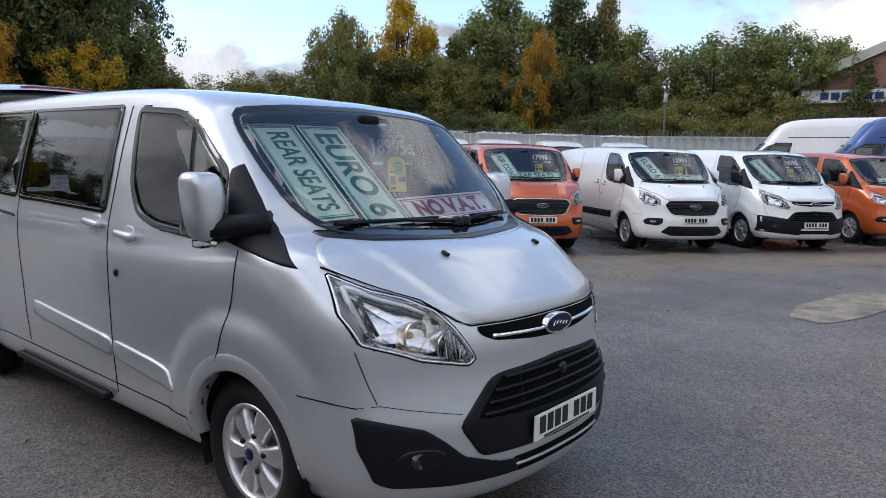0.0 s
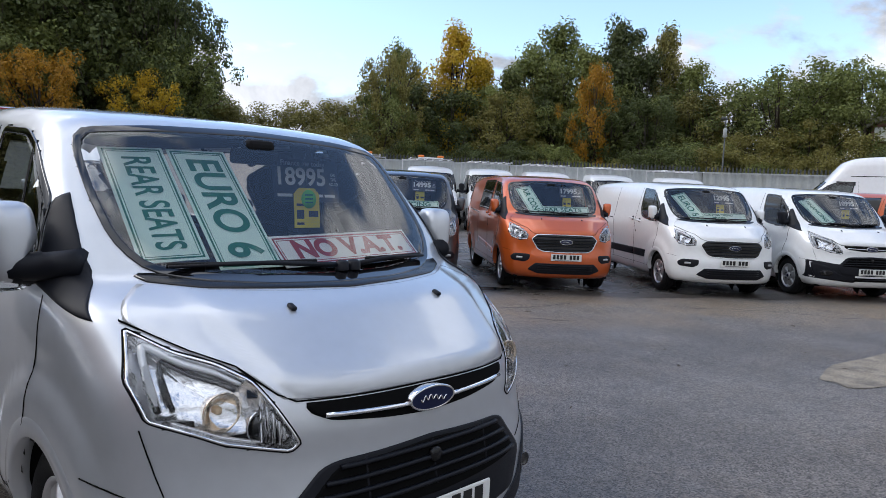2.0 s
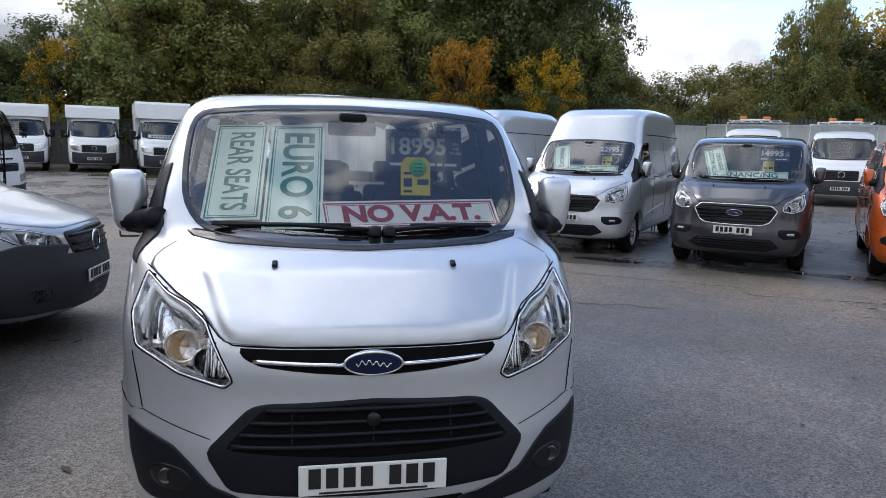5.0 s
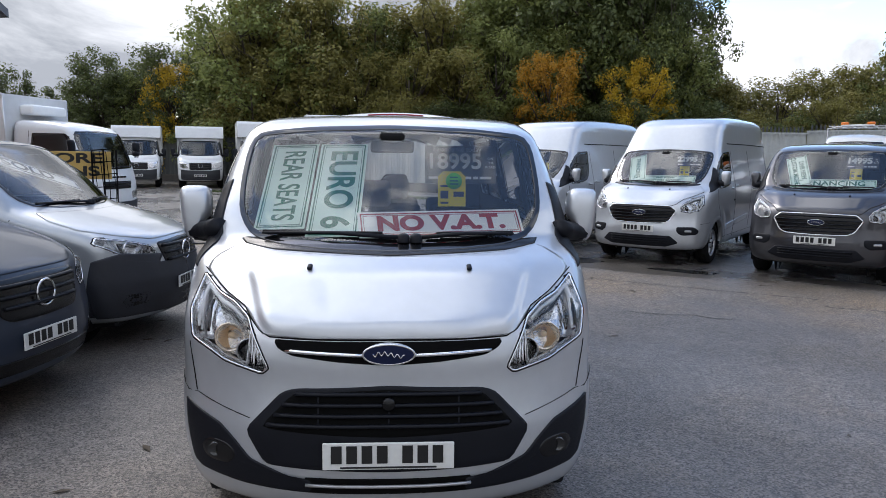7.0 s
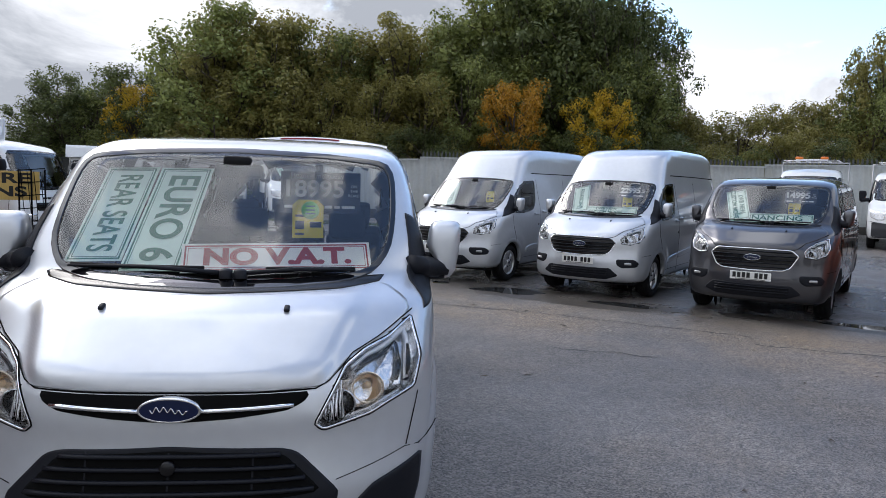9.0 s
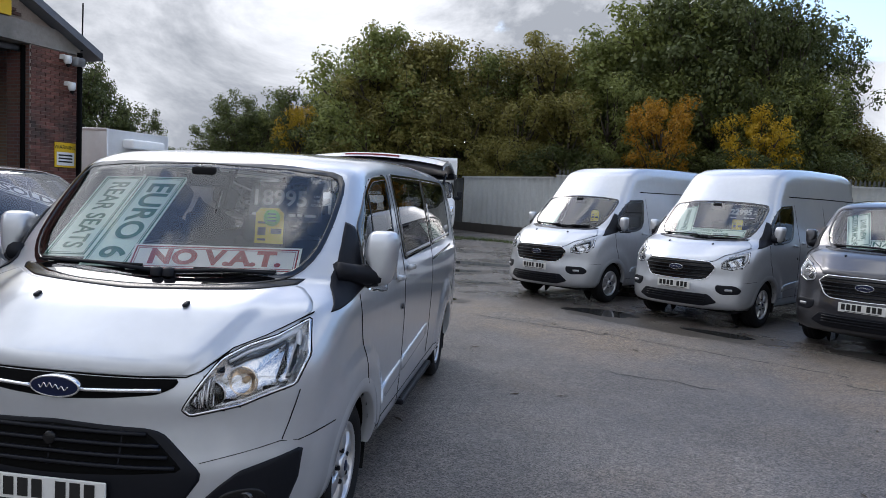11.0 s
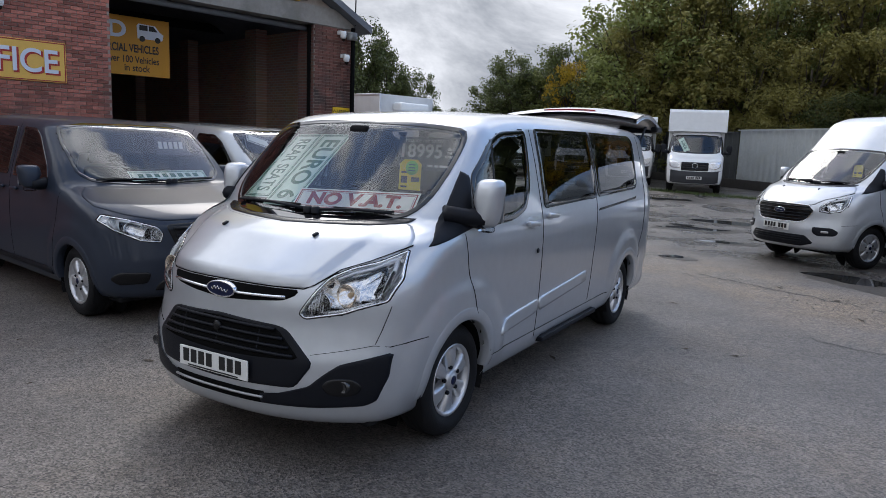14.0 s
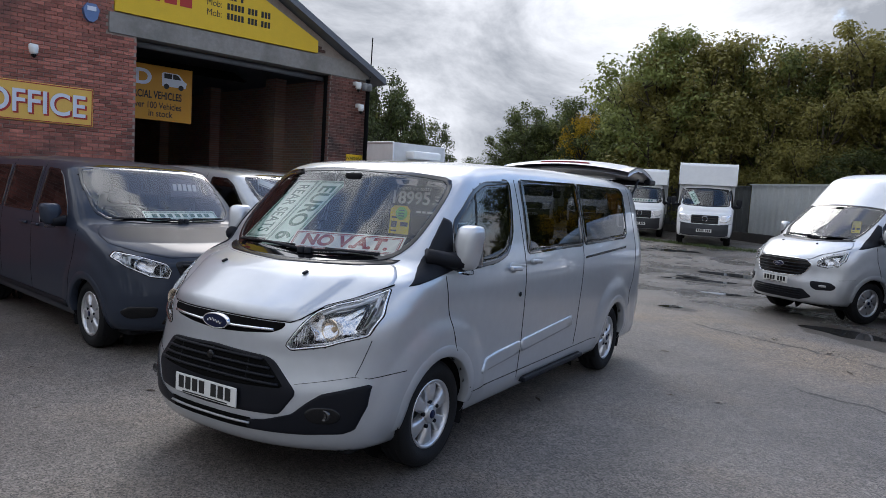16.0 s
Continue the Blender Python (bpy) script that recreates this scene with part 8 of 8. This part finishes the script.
for k in range(5):
    box_bm(-0.16 + k * 0.062, -0.03, 0.0, -0.115 + k * 0.062, 0.05, 0.002, bm=bm)
part("number_bars", bm, WHITE_INK, c)


# ---- bricks of the workshop ----
def lay_bricks():
    r = random.Random(9)
    L, H, J = 0.153, 0.045, 0.008
    wall = [o_ for o_ in workshop.children if o_.name.startswith("front_wall")][0]
    shapes = []
    for k in range(4):
        e = 0.004
        w = [r.uniform(-0.0015, 0.0015) for _ in range(4)]
        V = [(e, w[0], e), (L - e, w[1], e), (L - e, w[2], H - e), (e, w[3], H - e), (0, 0.006, 0), (L, 0.006, 0), (L, 0.006, H), (0, 0.006, H), (0, 0.03, 0), (L, 0.03, 0), (L, 0.03, H), (0, 0.03, H)]
        F = [(0, 1, 2, 3)] + [(a + 4, (a + 1) % 4 + 4, (a + 1) % 4, a) for a in range(4)] + [(a + 8, (a + 1) % 4 + 8, (a + 1) % 4 + 4, a + 4) for a in range(4)]
        me = bpy.data.meshes.new("brick")
        me.from_pydata(V, [], F)
        me.materials.append(BRICK)
        shapes.append(me)
    joined_v, joined_f, pier_v, pier_f = [], [], [], []

    def rest(s0, s1, z, y):
        rest_v, rest_f = (pier_v, pier_f) if s0 > 3.7 else (joined_v, joined_f)
        o_ = len(rest_v)
        t = r.uniform(-0.003, 0.003)
        rest_v.extend([(s0, y + t, z), (s1, y + t, z), (s1, y + t, z + H), (s0, y + t, z + H), (s0, 0.01, z), (s1, 0.01, z), (s1, 0.01, z + H), (s0, 0.01, z + H)])
        rest_f.extend([(o_, o_ + 1, o_ + 2, o_ + 3)] + [(o_ + a + 4, o_ + (a + 1) % 4 + 4, o_ + (a + 1) % 4, o_ + a) for a in range(4)])

    made = 0
    for c in range(int(6.3 / (H + J))):
        z = 0.005 + c * (H + J)
        shift = (c % 2) * (L + J) / 2
        s = -4.5 - shift
        while s < END:
            s0, s1 = max(s, -4.5), s + L
            zones = [(-4.5, 0.60)] if z < 3.70 else [(-4.5, 0.19)] if z < 4.03 else [(-4.5, 0.26)]
            if z + H < 3.72:
                zones.append((4.10, END))
            elif z > 4.04:
                zones.append((3.78, 4.8))
            for a, b in zones:
                q0, q1 = max(s0, a), min(s1, b)
                if q1 - q0 < 0.04 or z + H > gable((q0 + q1) / 2) - 0.18:
                    continue
                full = q1 - q0 > L - 0.001
                if full and -1.5 < q0 < 0.6 and 2.2 < z < 3.6 and made < 300:
                    ob = new("brick", shapes[r.randrange(4)])
                    ob.parent = wall
                    ob.location = (q0, -0.012 + r.uniform(-0.002, 0.002), z)
                    made += 1
                else:
                    rest(q0, q1, z, -0.012)
            s += L + J
    tagged(mk("brickwork", joined_v, joined_f, BRICK_REST, workshop, "weathered red brickwork", smooth=False), kind="stuff")
    tagged(mk("pier_brickwork", pier_v, pier_f, GRIMY_SHADED_REST, workshop, "dark brick pier with grime and gable shade in its colour", smooth=False), kind="stuff")


def island_mat(src, name):
    """The same brick, varied brick by brick within one mesh."""
    m = src.copy()
    m.name = name
    nt = m.node_tree
    geo = nt.nodes.new("ShaderNodeNewGeometry")
    for lk in list(nt.links):
        if lk.from_node.bl_idname == "ShaderNodeObjectInfo":
            to = lk.to_socket
            nt.links.remove(lk)
            nt.links.new(geo.outputs["Random Per Island"], to)
    return m


BRICK_REST = island_mat(BRICK, "red_brick_joined")
# pier brick colour holds grime and, painted in, the shade under the gable
GRIMY_SHADED_REST = island_mat(mat("dark_pier_brick", (0.17, 0.075, 0.058), 0.9, var=0.45, scale=4, bump=0.4, bscale=60, dirt=(0.06, 0.045, 0.04), dscale=1.4, per_object=0.4), "sooty_brick_joined")
lay_bricks()
